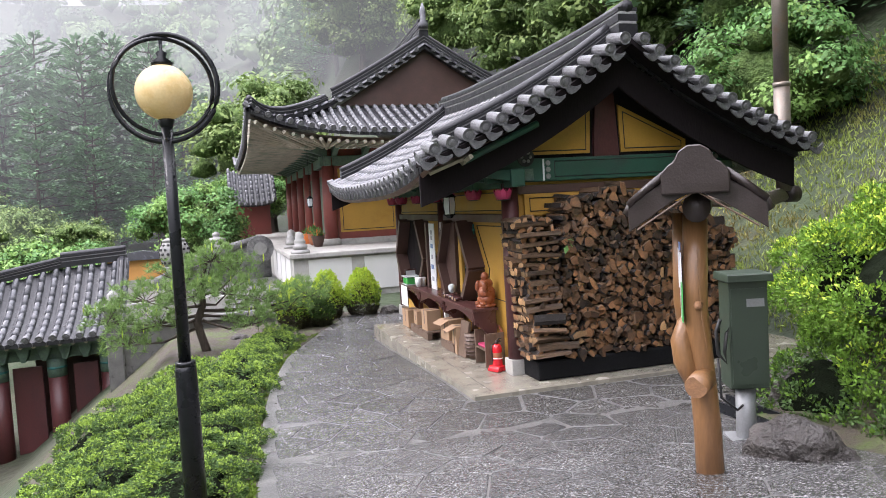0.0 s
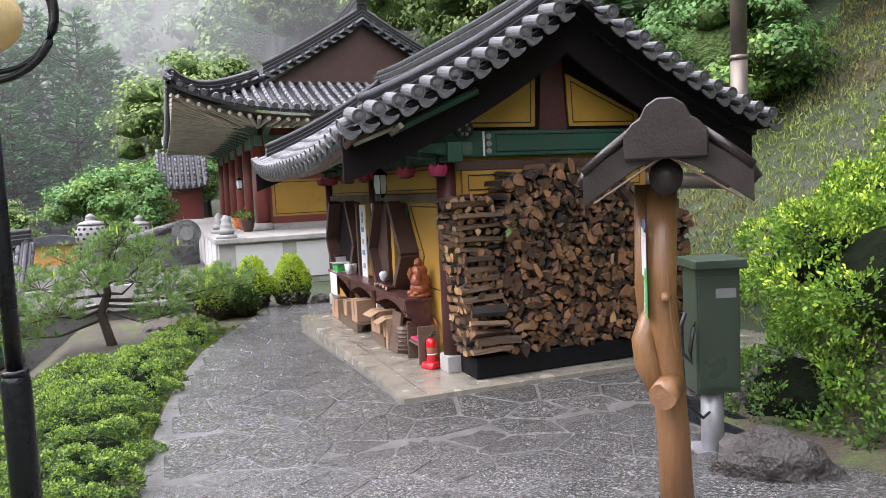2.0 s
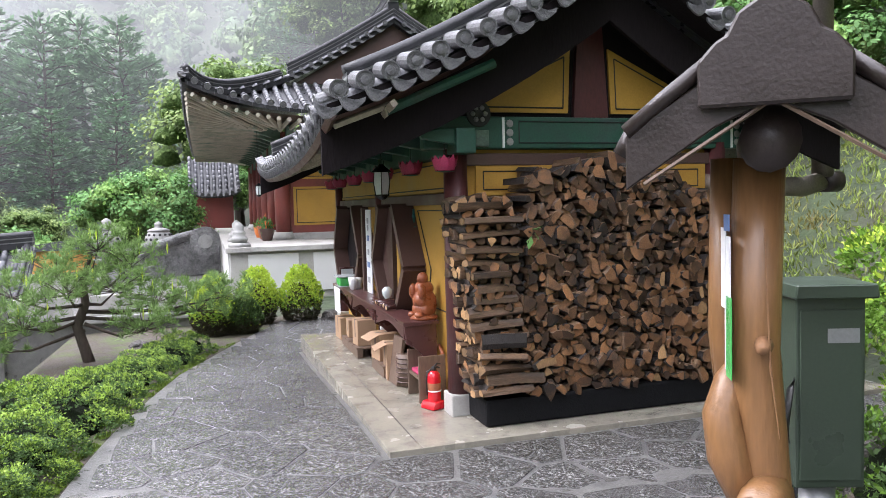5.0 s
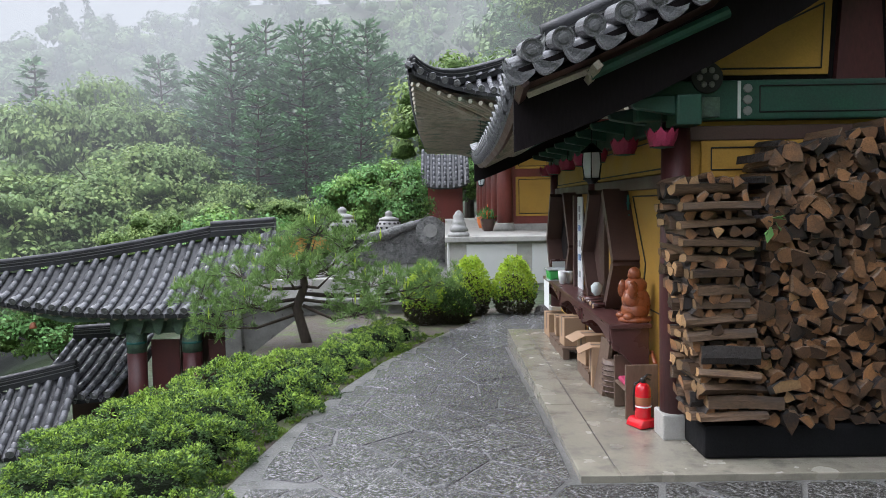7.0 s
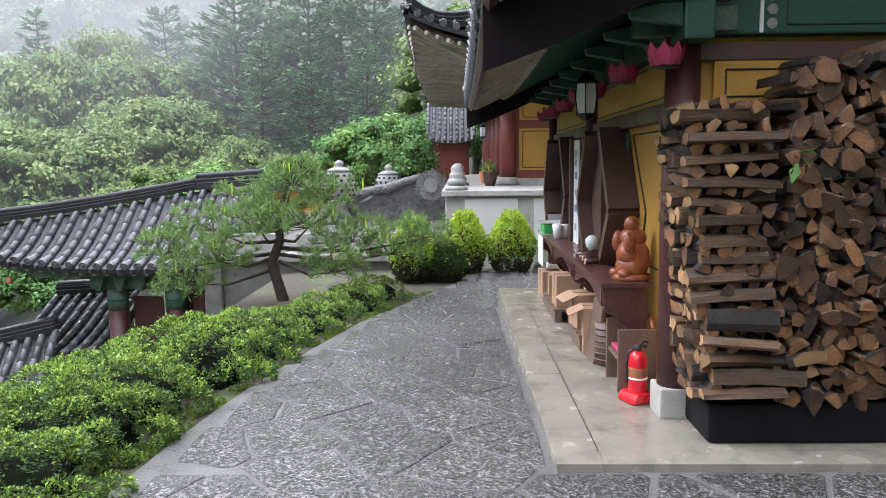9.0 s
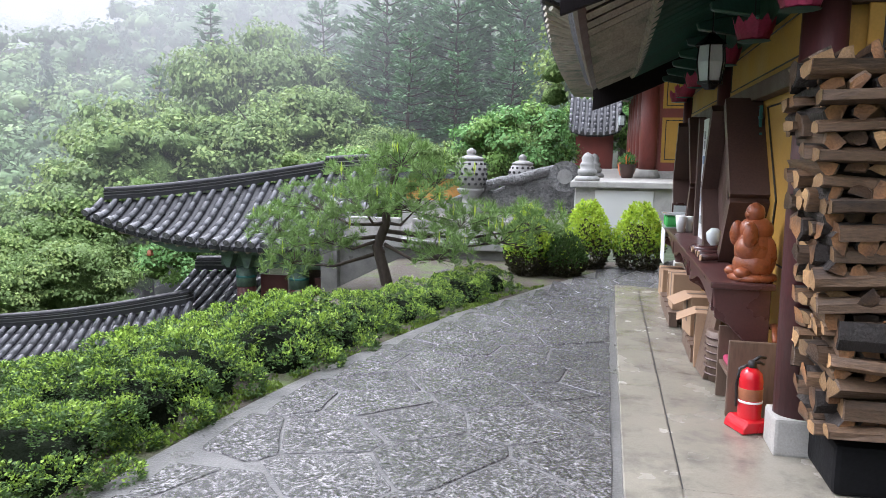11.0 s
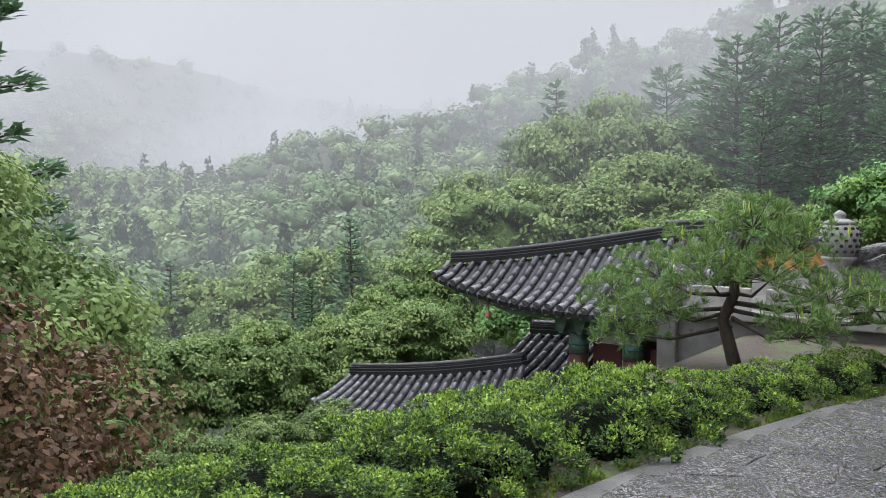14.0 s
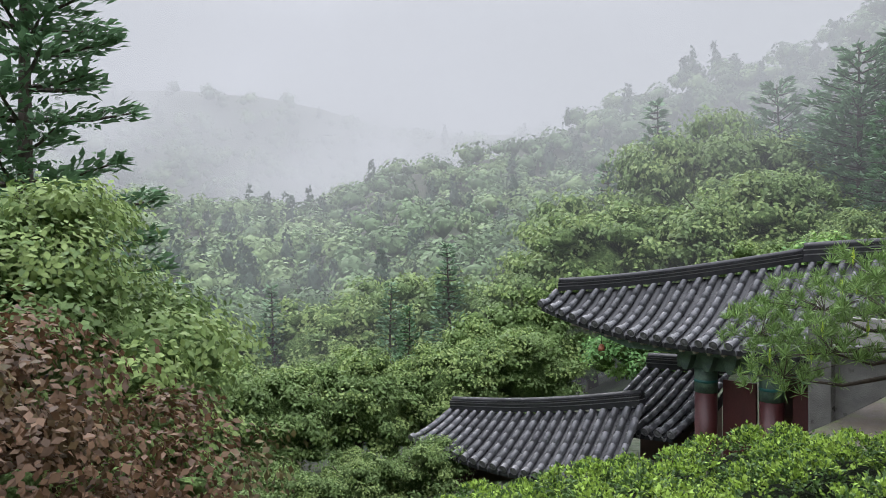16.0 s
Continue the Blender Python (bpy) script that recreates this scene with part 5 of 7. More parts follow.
# mist: haze put in as glowing see-through sheets over the valley beyond the near trees
def mist(R, strength, h0, h1, seed):
    m = bpy.data.materials.new("mist")
    m.use_nodes = True
    n, l = m.node_tree.nodes, m.node_tree.links
    n.clear()
    out = n.new("ShaderNodeOutputMaterial")
    mix = n.new("ShaderNodeMixShader")
    tr = n.new("ShaderNodeBsdfTransparent")
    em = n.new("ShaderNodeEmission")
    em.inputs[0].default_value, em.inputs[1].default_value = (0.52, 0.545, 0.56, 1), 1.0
    tc = n.new("ShaderNodeTexCoord")
    sp = n.new("ShaderNodeSeparateXYZ")
    l.new(tc.outputs["Object"], sp.inputs[0])
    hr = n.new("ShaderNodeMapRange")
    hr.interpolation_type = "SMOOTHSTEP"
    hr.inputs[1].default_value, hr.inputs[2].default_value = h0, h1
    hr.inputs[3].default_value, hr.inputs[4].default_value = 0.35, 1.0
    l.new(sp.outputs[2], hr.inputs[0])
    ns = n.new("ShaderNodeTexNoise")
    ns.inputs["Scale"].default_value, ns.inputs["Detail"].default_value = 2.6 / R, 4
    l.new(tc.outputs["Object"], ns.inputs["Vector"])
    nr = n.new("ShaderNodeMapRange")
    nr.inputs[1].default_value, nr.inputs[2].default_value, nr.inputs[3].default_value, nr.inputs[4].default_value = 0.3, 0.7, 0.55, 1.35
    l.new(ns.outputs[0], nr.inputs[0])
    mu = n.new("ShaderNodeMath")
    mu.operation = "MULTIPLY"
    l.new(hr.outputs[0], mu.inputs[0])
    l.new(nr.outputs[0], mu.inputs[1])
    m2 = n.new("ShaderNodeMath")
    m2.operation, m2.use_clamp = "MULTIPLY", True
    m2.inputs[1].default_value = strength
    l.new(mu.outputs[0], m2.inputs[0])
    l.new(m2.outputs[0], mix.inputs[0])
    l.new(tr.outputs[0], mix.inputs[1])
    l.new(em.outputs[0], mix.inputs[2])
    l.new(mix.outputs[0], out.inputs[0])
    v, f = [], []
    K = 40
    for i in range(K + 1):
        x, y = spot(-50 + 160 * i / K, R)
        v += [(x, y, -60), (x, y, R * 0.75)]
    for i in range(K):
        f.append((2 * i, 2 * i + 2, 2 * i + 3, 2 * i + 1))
    ob = tagged(new("mist", mesh_of("mist", v, f, m, smooth=True)), "glowing see-through sheet that stands in for rain mist over the valley", "mist", kind="structure")
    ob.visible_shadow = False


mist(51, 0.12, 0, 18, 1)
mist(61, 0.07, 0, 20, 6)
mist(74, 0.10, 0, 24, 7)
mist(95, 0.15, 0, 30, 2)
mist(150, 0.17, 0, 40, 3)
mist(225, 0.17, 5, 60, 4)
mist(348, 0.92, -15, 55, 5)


# the clipped hedge along the path
def bush_mesh(name, seed, rx, ry, h, sprigs, per, size, mats, tip=0.3, low=0.0, core=True, squash=2.4):
    """A dense shrub of short leafy sprigs, to go over a core coloured near black for shade."""
    rng = np.random.default_rng(seed)
    pads = 30
    c = unit(rng.normal(size=(pads * 6, 3)))
    if low == 0:
        c[:, 2] = np.abs(c[:, 2])
    keep = []
    for p in c:
        if all(np.dot(p, k) < 0.87 for k in keep):
            keep.append(p)
    c = np.array(keep[:pads])
    c = c / (np.abs(c) ** squash).sum(axis=1, keepdims=True) ** (1 / squash)
    pr = rng.uniform(0.22, 0.34, len(c))
    pick = rng.integers(0, len(c), sprigs)
    u = unit(rng.normal(size=(sprigs, 3)) + 0.9 * unit(c[pick]) + np.array([0, 0, 0.25]))
    sh = c[pick] * rng.uniform(0.68, 0.86, (len(c), 1))[pick] + u * pr[pick][:, None] * rng.uniform(0.82, 1.06, size=(sprigs, 1))
    P = sh * np.array([rx, ry, h])
    # Paler leaves favour upward sprigs: lit tops put in along with new growth.
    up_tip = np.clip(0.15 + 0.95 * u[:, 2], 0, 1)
    base = np.repeat(P, per, axis=0)
    out = np.repeat(unit(u * np.array([1, 1, 1.3])), per, axis=0)
    D = out * 0.9 + rng.normal(size=base.shape) * 0.6 + np.array([0, 0, 0.35])
    base = base + rng.normal(size=base.shape) * size * 0.5
    sz = size * rng.uniform(0.6, 1.35, len(base))
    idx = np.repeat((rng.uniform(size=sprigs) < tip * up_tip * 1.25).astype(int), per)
    return quads(name, leaf_quads(base, D, sz, sz * 0.55, rng, out * 0.6 + np.array([0, 0, 0.4])), mats, idx)


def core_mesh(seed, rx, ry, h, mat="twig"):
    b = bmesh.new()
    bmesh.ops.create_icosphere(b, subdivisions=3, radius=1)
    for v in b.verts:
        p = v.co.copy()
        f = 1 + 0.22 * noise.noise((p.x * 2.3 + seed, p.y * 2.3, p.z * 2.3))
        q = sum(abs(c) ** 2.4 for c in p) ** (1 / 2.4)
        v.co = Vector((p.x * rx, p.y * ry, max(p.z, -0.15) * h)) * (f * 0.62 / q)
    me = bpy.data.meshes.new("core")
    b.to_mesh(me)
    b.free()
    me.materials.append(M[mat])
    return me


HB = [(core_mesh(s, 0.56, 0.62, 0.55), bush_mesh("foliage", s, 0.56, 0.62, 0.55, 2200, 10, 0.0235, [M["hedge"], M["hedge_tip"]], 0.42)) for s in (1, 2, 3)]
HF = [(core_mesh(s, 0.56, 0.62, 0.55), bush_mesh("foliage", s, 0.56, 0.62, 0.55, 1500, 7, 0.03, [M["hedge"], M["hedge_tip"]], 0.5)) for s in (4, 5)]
hr = random.Random(9)
y = 3.2
row = 0
while y < 16.3:
    for off, dz in ((0.6, 0), (1.36, -0.14), (2.1, -0.05)) if y < 11 else (((0.6, 0), (1.36, -0.14)) if y < 12.6 else ((0.6, 0),)):
        x = path_left(y) - off + hr.uniform(-0.08, 0.08)
        if y < 6.4 and off < 1:
            continue
        yy = y + hr.uniform(-0.12, 0.12) + (0.3 if off > 1 else 0)
        s = hr.uniform(0.9, 1.08) * (1.0 if y < 12 else 0.8)
        c, f = (HB if 5.5 < y < 9.3 and off < 2 else HF)[hr.randrange(3 if 5.5 < y < 9.3 and off < 2 else 2)]
        e = thing("hedge_bush", x, yy, terrain(x, yy) + dz, hr.uniform(0, 360), "low rounded dark green hedge bush beside the path", "hedge", "hedge along the path")
        e.scale = (s * 1.05, s * 1.05, s * hr.uniform(0.68, 0.84) * (1.0 if y < 9.5 else 1.2))
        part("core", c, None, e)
        part("foliage", f, None, e)
    y += 0.82


# round dwarf cypresses at the path's end
def topiary(x, y, z, r, h, seed, label, tipness=0.95, leafy="topi"):
    e = thing("topiary_bush", x, y, z, 0, label, "shrub", "round bushes at the path's end")
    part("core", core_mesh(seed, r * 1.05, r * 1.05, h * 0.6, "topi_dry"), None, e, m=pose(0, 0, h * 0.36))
    rng = np.random.default_rng(seed)
    n = 3800
    u = unit(rng.normal(size=(n, 3)))
    t = 0.5 + 0.5 * u[:, 2]
    wid = r * np.sin(np.clip(0.5 + 2.5 * t, 0, 3.06)) ** 0.75 * (1 + 0.1 * np.sin(7 * np.arctan2(u[:, 1], u[:, 0]) + 9 * t + seed))
    a = np.arctan2(u[:, 1], u[:, 0])
    P = np.stack([np.cos(a) * wid, np.sin(a) * wid, h * t], axis=1) * rng.uniform(0.88, 1.04, size=(n, 1))
    D = np.stack([np.cos(a) * 0.5, np.sin(a) * 0.5, np.full(n, 0.55)], axis=1) + rng.normal(size=(n, 3)) * 0.45
    base, D = np.repeat(P, 3, axis=0), np.repeat(D, 3, axis=0) + rng.normal(size=(3 * n, 3)) * 0.25
    sz = 0.055 * rng.uniform(0.7, 1.3, 3 * n)
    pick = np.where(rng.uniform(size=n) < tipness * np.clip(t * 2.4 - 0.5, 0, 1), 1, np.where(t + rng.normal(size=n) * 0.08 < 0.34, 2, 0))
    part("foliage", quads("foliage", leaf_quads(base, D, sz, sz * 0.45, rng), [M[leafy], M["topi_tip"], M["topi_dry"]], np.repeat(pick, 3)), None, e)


for brg, dist, top in ((44, 20, -4.2), (48.5, 19, -4.4), (53, 18, -4.2), (57, 17, -4.0), (61, 18, -3.2), (65, 16, -3.0), (50, 24, -4.6), (55, 23, -4.4), (60, 22, -3.8), (41, 24, -4.2)):
    x, y = spot(brg, dist)
    z = terrain(x, y) - 1.0
    plant("young_tree", BROAD[wood.randrange(4)], x, y, z, wood.uniform(0, 360), max(2.6, top - z) / 12.0, "young broad-leaved tree thicket below the hedge", "tree", "thicket below the hedge")
topiary(1.45, 17.2, -0.28, 0.37, 1.16, 71, "bright yellow-green rounded cypress bush, brown below")
topiary(2.38, 18.3, -0.28, 0.40, 1.2, 72, "bright yellow-green rounded cypress bush, brown below")
topiary(3.28, 18.35, -0.28, 0.42, 1.18, 73, "bright green round clipped cypress bush")
topiary(2.02, 17.3, -0.28, 0.36, 0.72, 74, "low dark green clipped bush", 0.05, "hedge")


# the trained red pine
pine = thing("ornamental_pine", -0.55, 15.4, terrain(-0.55, 15.4), 0, "trained red pine with a leaning trunk and needle tufts", "tree")
pr = np.random.default_rng(81)
b = bmesh.new()
tube([(0.15, 0.1, -0.3), (0.02, 0.05, 0.25), (-0.06, 0.0, 0.6), (0.08, 0.0, 0.95), (0.05, 0.05, 1.35), (0.2, 0.1, 1.75)], [0.10, 0.085, 0.08, 0.07, 0.05, 0.025], 10, b)
tufts = []
pads = [((-1.35, -0.1, 0.35), 0.55), ((-0.75, -0.3, 0.72), 0.5), ((-1.0, 0.2, 1.15), 0.65), ((-0.35, 0.1, 1.5), 0.6), ((0.3, 0.0, 1.85), 0.45), ((0.55, -0.2, 1.2), 0.55), ((1.15, 0.2, 0.95), 0.6), ((0.95, -0.3, 0.55), 0.45), ((1.75, 0.25, 0.75), 0.5), ((-0.1, -0.45, 1.2), 0.5), ((-1.7, 0.1, 0.8), 0.45), ((0.75, 0.3, 1.55), 0.45), ((2.2, 0.4, 0.95), 0.45)]
for (px_, py_, pz_), pr_ in pads:
    root = Vector((0.05, 0.02, min(1.3, 0.35 + 0.5 * pz_)))
    mid = along(root, (px_, py_, pz_ - 0.1), 0.55) + Vector((0, 0, -0.1))
    tube([root, mid, (px_, py_, pz_ - 0.06)], [0.035, 0.022, 0.01], 6, b)
    for i in range(60):
        a, q = pr.uniform(0, 6.28), pr.uniform(0, 1) ** 0.5
        c = np.array([px_ + 1.1 * pr_ * q * math.cos(a), py_ + pr_ * q * math.sin(a), pz_ + pr.uniform(-0.2, 0.26) + 0.16 * (1 - q)])
        tufts.append(c)
        if i % 3 == 0:
            tube([(px_, py_, pz_ - 0.06), tuple(c)], [0.008, 0.004], 3, b, False)
part("trunk", b, M["trunk"], pine, "dark twisted trunk and boughs", smooth=True)
T = np.repeat(np.array(tufts), 34, axis=0)
D = pr.normal(size=T.shape) * 0.7 + np.array([0, 0, 0.85])
part("needles", quads("needles", leaf_quads(T, D, pr.uniform(0.09, 0.17, len(T)), 0.011, pr), M["needle"]), None, pine, "long green needle tufts")
C = np.array([[px_ + pr.normal() * 0.3, py_ + pr.normal() * 0.2, pz_ + 0.12] for (px_, py_, pz_), pr_ in pads for k in range(3)])
tagged(part("candle", quads("candle", leaf_quads(np.repeat(C, 3, axis=0), np.tile((0, 0.05, 1.0), (3 * len(C), 1)), 0.22, 0.018, pr), M["topi_tip"]), None, pine, "pale upright new shoots"), kind="stuff")

# the big bright shrub on the bank
shrub = thing("flowering_shrub", 5.35, 4.4, 0.35, 0, "large bright green shrub spilling over the bank", "shrub")
for i, (x, y, z, rx, ry, h) in enumerate(((0.35, 0.3, 1.05, 0.95, 1.1, 0.9), (1.0, -0.7, 1.15, 1.0, 1.1, 1.15), (0.55, 1.3, 1.1, 0.8, 0.8, 0.75), (0.25, -0.95, 0.75, 0.62, 0.8, 0.7), (0.75, 0.6, 0.45, 0.5, 0.9, 0.7), (0.7, -0.9, 0.15, 0.55, 1.0, 0.75), (0.3, -1.9, 0.6, 0.8, 0.9, 1.1), (1.4, 1.1, 1.5, 0.9, 0.9, 0.9))):
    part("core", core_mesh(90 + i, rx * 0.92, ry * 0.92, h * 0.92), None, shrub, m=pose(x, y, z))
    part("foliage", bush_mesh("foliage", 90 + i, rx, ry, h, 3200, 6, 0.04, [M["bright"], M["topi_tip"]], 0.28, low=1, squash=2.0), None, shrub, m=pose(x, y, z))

# Filler foliage in the darker hedge leaf for the shade under the shrub.
under = thing("shade_undergrowth", 5.12, 4.4, 0.3, 0, "dark green leafy undergrowth added for the shade at the foot of the bank", "shrub")
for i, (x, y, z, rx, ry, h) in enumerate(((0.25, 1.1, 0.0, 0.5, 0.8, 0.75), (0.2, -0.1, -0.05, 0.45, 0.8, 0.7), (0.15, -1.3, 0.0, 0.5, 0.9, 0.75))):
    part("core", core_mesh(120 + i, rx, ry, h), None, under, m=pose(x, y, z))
    part("foliage", bush_mesh("foliage", 120 + i, rx, ry, h, 1500, 5, 0.045, [M["hedge"], M["bright"]], 0.5, low=1, squash=2.0), None, under, m=pose(x, y, z))

# ground cover by the lamp and along the paving's edge
gc = np.random.default_rng(15)
Y = gc.uniform(4.2, 16.0, 3400)
X = np.array([path_left(v) for v in Y]) - np.abs(gc.normal(size=len(Y))) * 0.13 - 0.015
near_lamp = gc.uniform(size=len(Y)) < 0.35
Y[near_lamp] = gc.uniform(4.4, 6.6, near_lamp.sum())
X[near_lamp] = gc.uniform(-0.75, 0.12, near_lamp.sum())
keep = np.array([noise.noise((a * 3, c * 3, 1)) > -0.05 for a, c in zip(X, Y)])
X, Y = X[keep], Y[keep]
Pg = np.stack([X, Y, [terrain(a, c) + 0.01 for a, c in zip(X, Y)]], axis=1)
Pg = np.repeat(Pg, 4, axis=0)
Dg = gc.normal(size=Pg.shape) * 0.6 + np.array([0, 0, 0.6])
tagged(new("ground_cover", quads("ground_cover", leaf_quads(Pg, Dg, gc.uniform(0.02, 0.05, len(Pg)), 0.018, gc), M["grass"])), "low yellow-green ground cover at the path's edge", "plant", kind="stuff")

# grass on the cut slope above the hall
hg = np.random.default_rng(44)
GX, GY = hg.uniform(8.8, 20, 9000), hg.uniform(3, 16, 9000)
Pg = np.stack([GX, GY, [terrain(a, c) - 0.01 for a, c in zip(GX, GY)]], axis=1)
Pg = np.repeat(Pg, 4, axis=0) + hg.normal(size=(36000, 3)) * np.array([0.07, 0.07, 0])
tagged(new("slope_grass", quads("slope_grass", leaf_quads(Pg, hg.normal(size=Pg.shape) * 0.4 + np.array([0, 0, 0.8]), hg.uniform(0.09, 0.2, len(Pg)), 0.03, hg), M["hill_grass"])), "rough yellow-green grass on the hillside", "grass", kind="stuff")

# ================= details of the shop hall =================
def outline(parent, pts, axis_x, w=0.012, at=0.0):
    """Thin black painted lines along a closed run of points; on an x-facing or a y-facing wall."""
    for (a, z0), (c, z1) in zip(pts, pts[1:] + pts[:1]):
        p, q = (Vector((at, a, z0)), Vector((at, c, z1))) if axis_x else (Vector((a, at, z0)), Vector((c, at, z1)))
        part("painted_line", tube([p, q], w / 2, 4), M["black"], parent)


# upper band panels of the front
for y0, y1 in ((9.58, 12.4), (12.7, 15.7)):
    part("yellow_panel", box(3.775, y0, 2.27, 3.825, y1, 2.61, 0.006), M["yellow"], hall, "yellow frieze panel with black lines")
    outline(hall, [(y0 + 0.06, 2.31), (y1 - 0.06, 2.31), (y1 - 0.06, 2.565), (y0 + 0.06, 2.565)], True, 0.014, 3.772)
# gable end: frieze behind the wood and outlines of the gable panels
part("yellow_panel", box(4.0, 9.38, 2.22, 6.7, 9.41, 2.52, 0.006), M["yellow"], hall, "yellow panel with black lines")
outline(hall, [(4.08, 2.28), (6.6, 2.28), (6.6, 2.46), (4.08, 2.46)], False, 0.014, 9.376)
for sg in (-1, 1):
    outline(hall, [(RX + sg * 0.31, 3.1), (RX + sg * 1.24, 3.1), (RX + sg * 1.24, 3.18), (RX + sg * 0.29, 3.62)], False, 0.016, 9.385)
for x in (4.02, 7.2):
    for a in range(6):
        ang = a * math.pi / 3
        part("rosette_petal", lathe([(0.026, 0), (0.023, 0.012), (0.008, 0.018)], 10), M["pale_stone"], hall, m=pose(x + 0.065 * math.cos(ang), 9.30, 3.02 + 0.065 * math.sin(ang), 90, 0, 0))
    part("rosette", lathe([(0.13, 0), (0.125, 0.012), (0.02, 0.016)], 20), M["black"], hall, "round painted rosette", m=pose(x, 9.315, 3.02, 90, 0, 0))
    part("beam_block", box(x - 0.09, 9.27, 2.7, x + 0.09, 9.33, 2.86, 0.01), M["green_pale"], hall)
for x in (4.28, 7.0):
    part("beam_stripe", box(x - 0.012, 9.31, 2.69, x + 0.012, 9.325, 2.99), M["white"], hall)
    for k in range(3):
        part("beam_flower", lathe([(0.04, 0), (0.035, 0.008), (0.01, 0.01)], 8), M["pale_stone"], hall, m=pose(x + 0.07, 9.318, 2.75 + 0.09 * k, 90, 0, 0))
outline(hall, [(4.45, 2.74), (6.85, 2.74), (6.85, 2.95), (4.45, 2.95)], False, 0.014, 9.317)
# brackets under the front eave
for i in range(9):
    y = 9.2 + 0.82 * i
    part("eave_bracket", prism([(0, 0.08), (0.34, 0.14), (0.36, 0.2), (0.15, 0.24), (0, 0.24)], 0.08, None, pose(3.72, y, 2.62, 0, 0, 180), 0.01), M["green"], hall, "green painted bracket")
# the six-sided windows and the doorway
for near, far, lo, hi in ((10.68, 12.35, 0.9, 2.14), (13.32, 15.5, 0.9, 2.14)):
    mid = 1.42
    near_top, far_top = near + 0.5, far - 0.45
    # A flat dark panel stands in for the unlit inside of the window.
    part("window_recess", prism([(near + 0.1, mid), (near_top, hi), (far_top, hi), (far, mid), (far_top, lo), (near_top, lo)], 0.05, None, Matrix.Translation((3.84, 0, 0)) @ Matrix.Rotation(radians(90), 4, "Z") @ Matrix.Diagonal((1, 1, 1, 1))), M["dark_wood"], hall, "dark panel for the unlit six-sided window opening")
    for (a, z0), (c, z1) in (((near_top, hi), (near, mid)), ((near, mid), (near_top - 0.08, lo)), ((far_top, hi), (far, mid)), ((far, mid), (far_top + 0.08, lo))):
        d = Vector((0, c - a, z1 - z0))
        nrm = Vector((0, -d.z, d.y)).normalized() * 0.05
        b = bmesh.new()
        vs = [b.verts.new((x, p[0] + s * nrm.y, p[1] + s * nrm.z)) for x in (3.56, 3.84) for p in ((a, z0), (c, z1)) for s in (-1, 1)]
        for f in ((0, 1, 3, 2), (4, 6, 7, 5), (0, 4, 5, 1), (2, 3, 7, 6), (0, 2, 6, 4), (1, 5, 7, 3)):
            b.faces.new([vs[i] for i in f])
        bmesh.ops.recalc_face_normals(b, faces=b.faces[:])
        part("window_board", b, M["brown"], hall, "slanting dark window board")
    for k in range(5):
        part("lattice_bar", box(3.785, near + 0.3 + 0.11 * k, 0.95, 3.805, near + 0.325 + 0.11 * k, 2.1), M["teal"], hall, "teal lattice bar")
    for k in range(9):
        part("lattice_bar", box(3.783, near + 0.26, 1.0 + 0.125 * k, 3.803, near + 0.8, 1.022 + 0.125 * k), M["teal"], hall, "teal lattice bar")
part("yellow_strip", box(3.74, 11.52, 0.9, 3.80, 11.66, 2.13, 0.004), M["yellow"], hall)
part("door_leaf", box(3.70, 11.72, 0.06, 3.76, 12.3, 2.13, 0.006), M["brown"], hall, "dark brown door leaf")
part("door_post", box(3.66, 12.36, 0.06, 3.74, 12.42, 2.13), M["white"], hall, "pale door post")
part("door_leaf", box(3.6, 13.12, 0.06, 3.66, 13.22, 2.12, 0.006), M["brown"], hall, "dark brown board")
part("banner", box(3.64, 12.74, 0.85, 3.655, 13.08, 2.1), M["paper"], hall, "white printed hanging banner")
for z, w, mt in ((1.95, 0.1, "ink"), (1.85, 0.08, "ink"), (1.7, 0.14, "blue_ink"), (1.5, 0.1, "ink"), (1.32, 0.16, "blue_ink"), (1.1, 0.12, "ink")):
    part("print", box(3.632, 12.91 - w / 2, z - 0.05, 3.636, 12.91 + w / 2, z + 0.03), M[mt], hall)
outline(hall, [(9.62, 1.0), (10.55, 1.0), (10.42, 1.42), (10.9, 2.08), (9.62, 2.08)], True, 0.014, 3.822)


# ---- firewood ----
pile = thing("firewood_pile", label="tall stack of split firewood against the gable wall", category="firewood")
fr = random.Random(21)


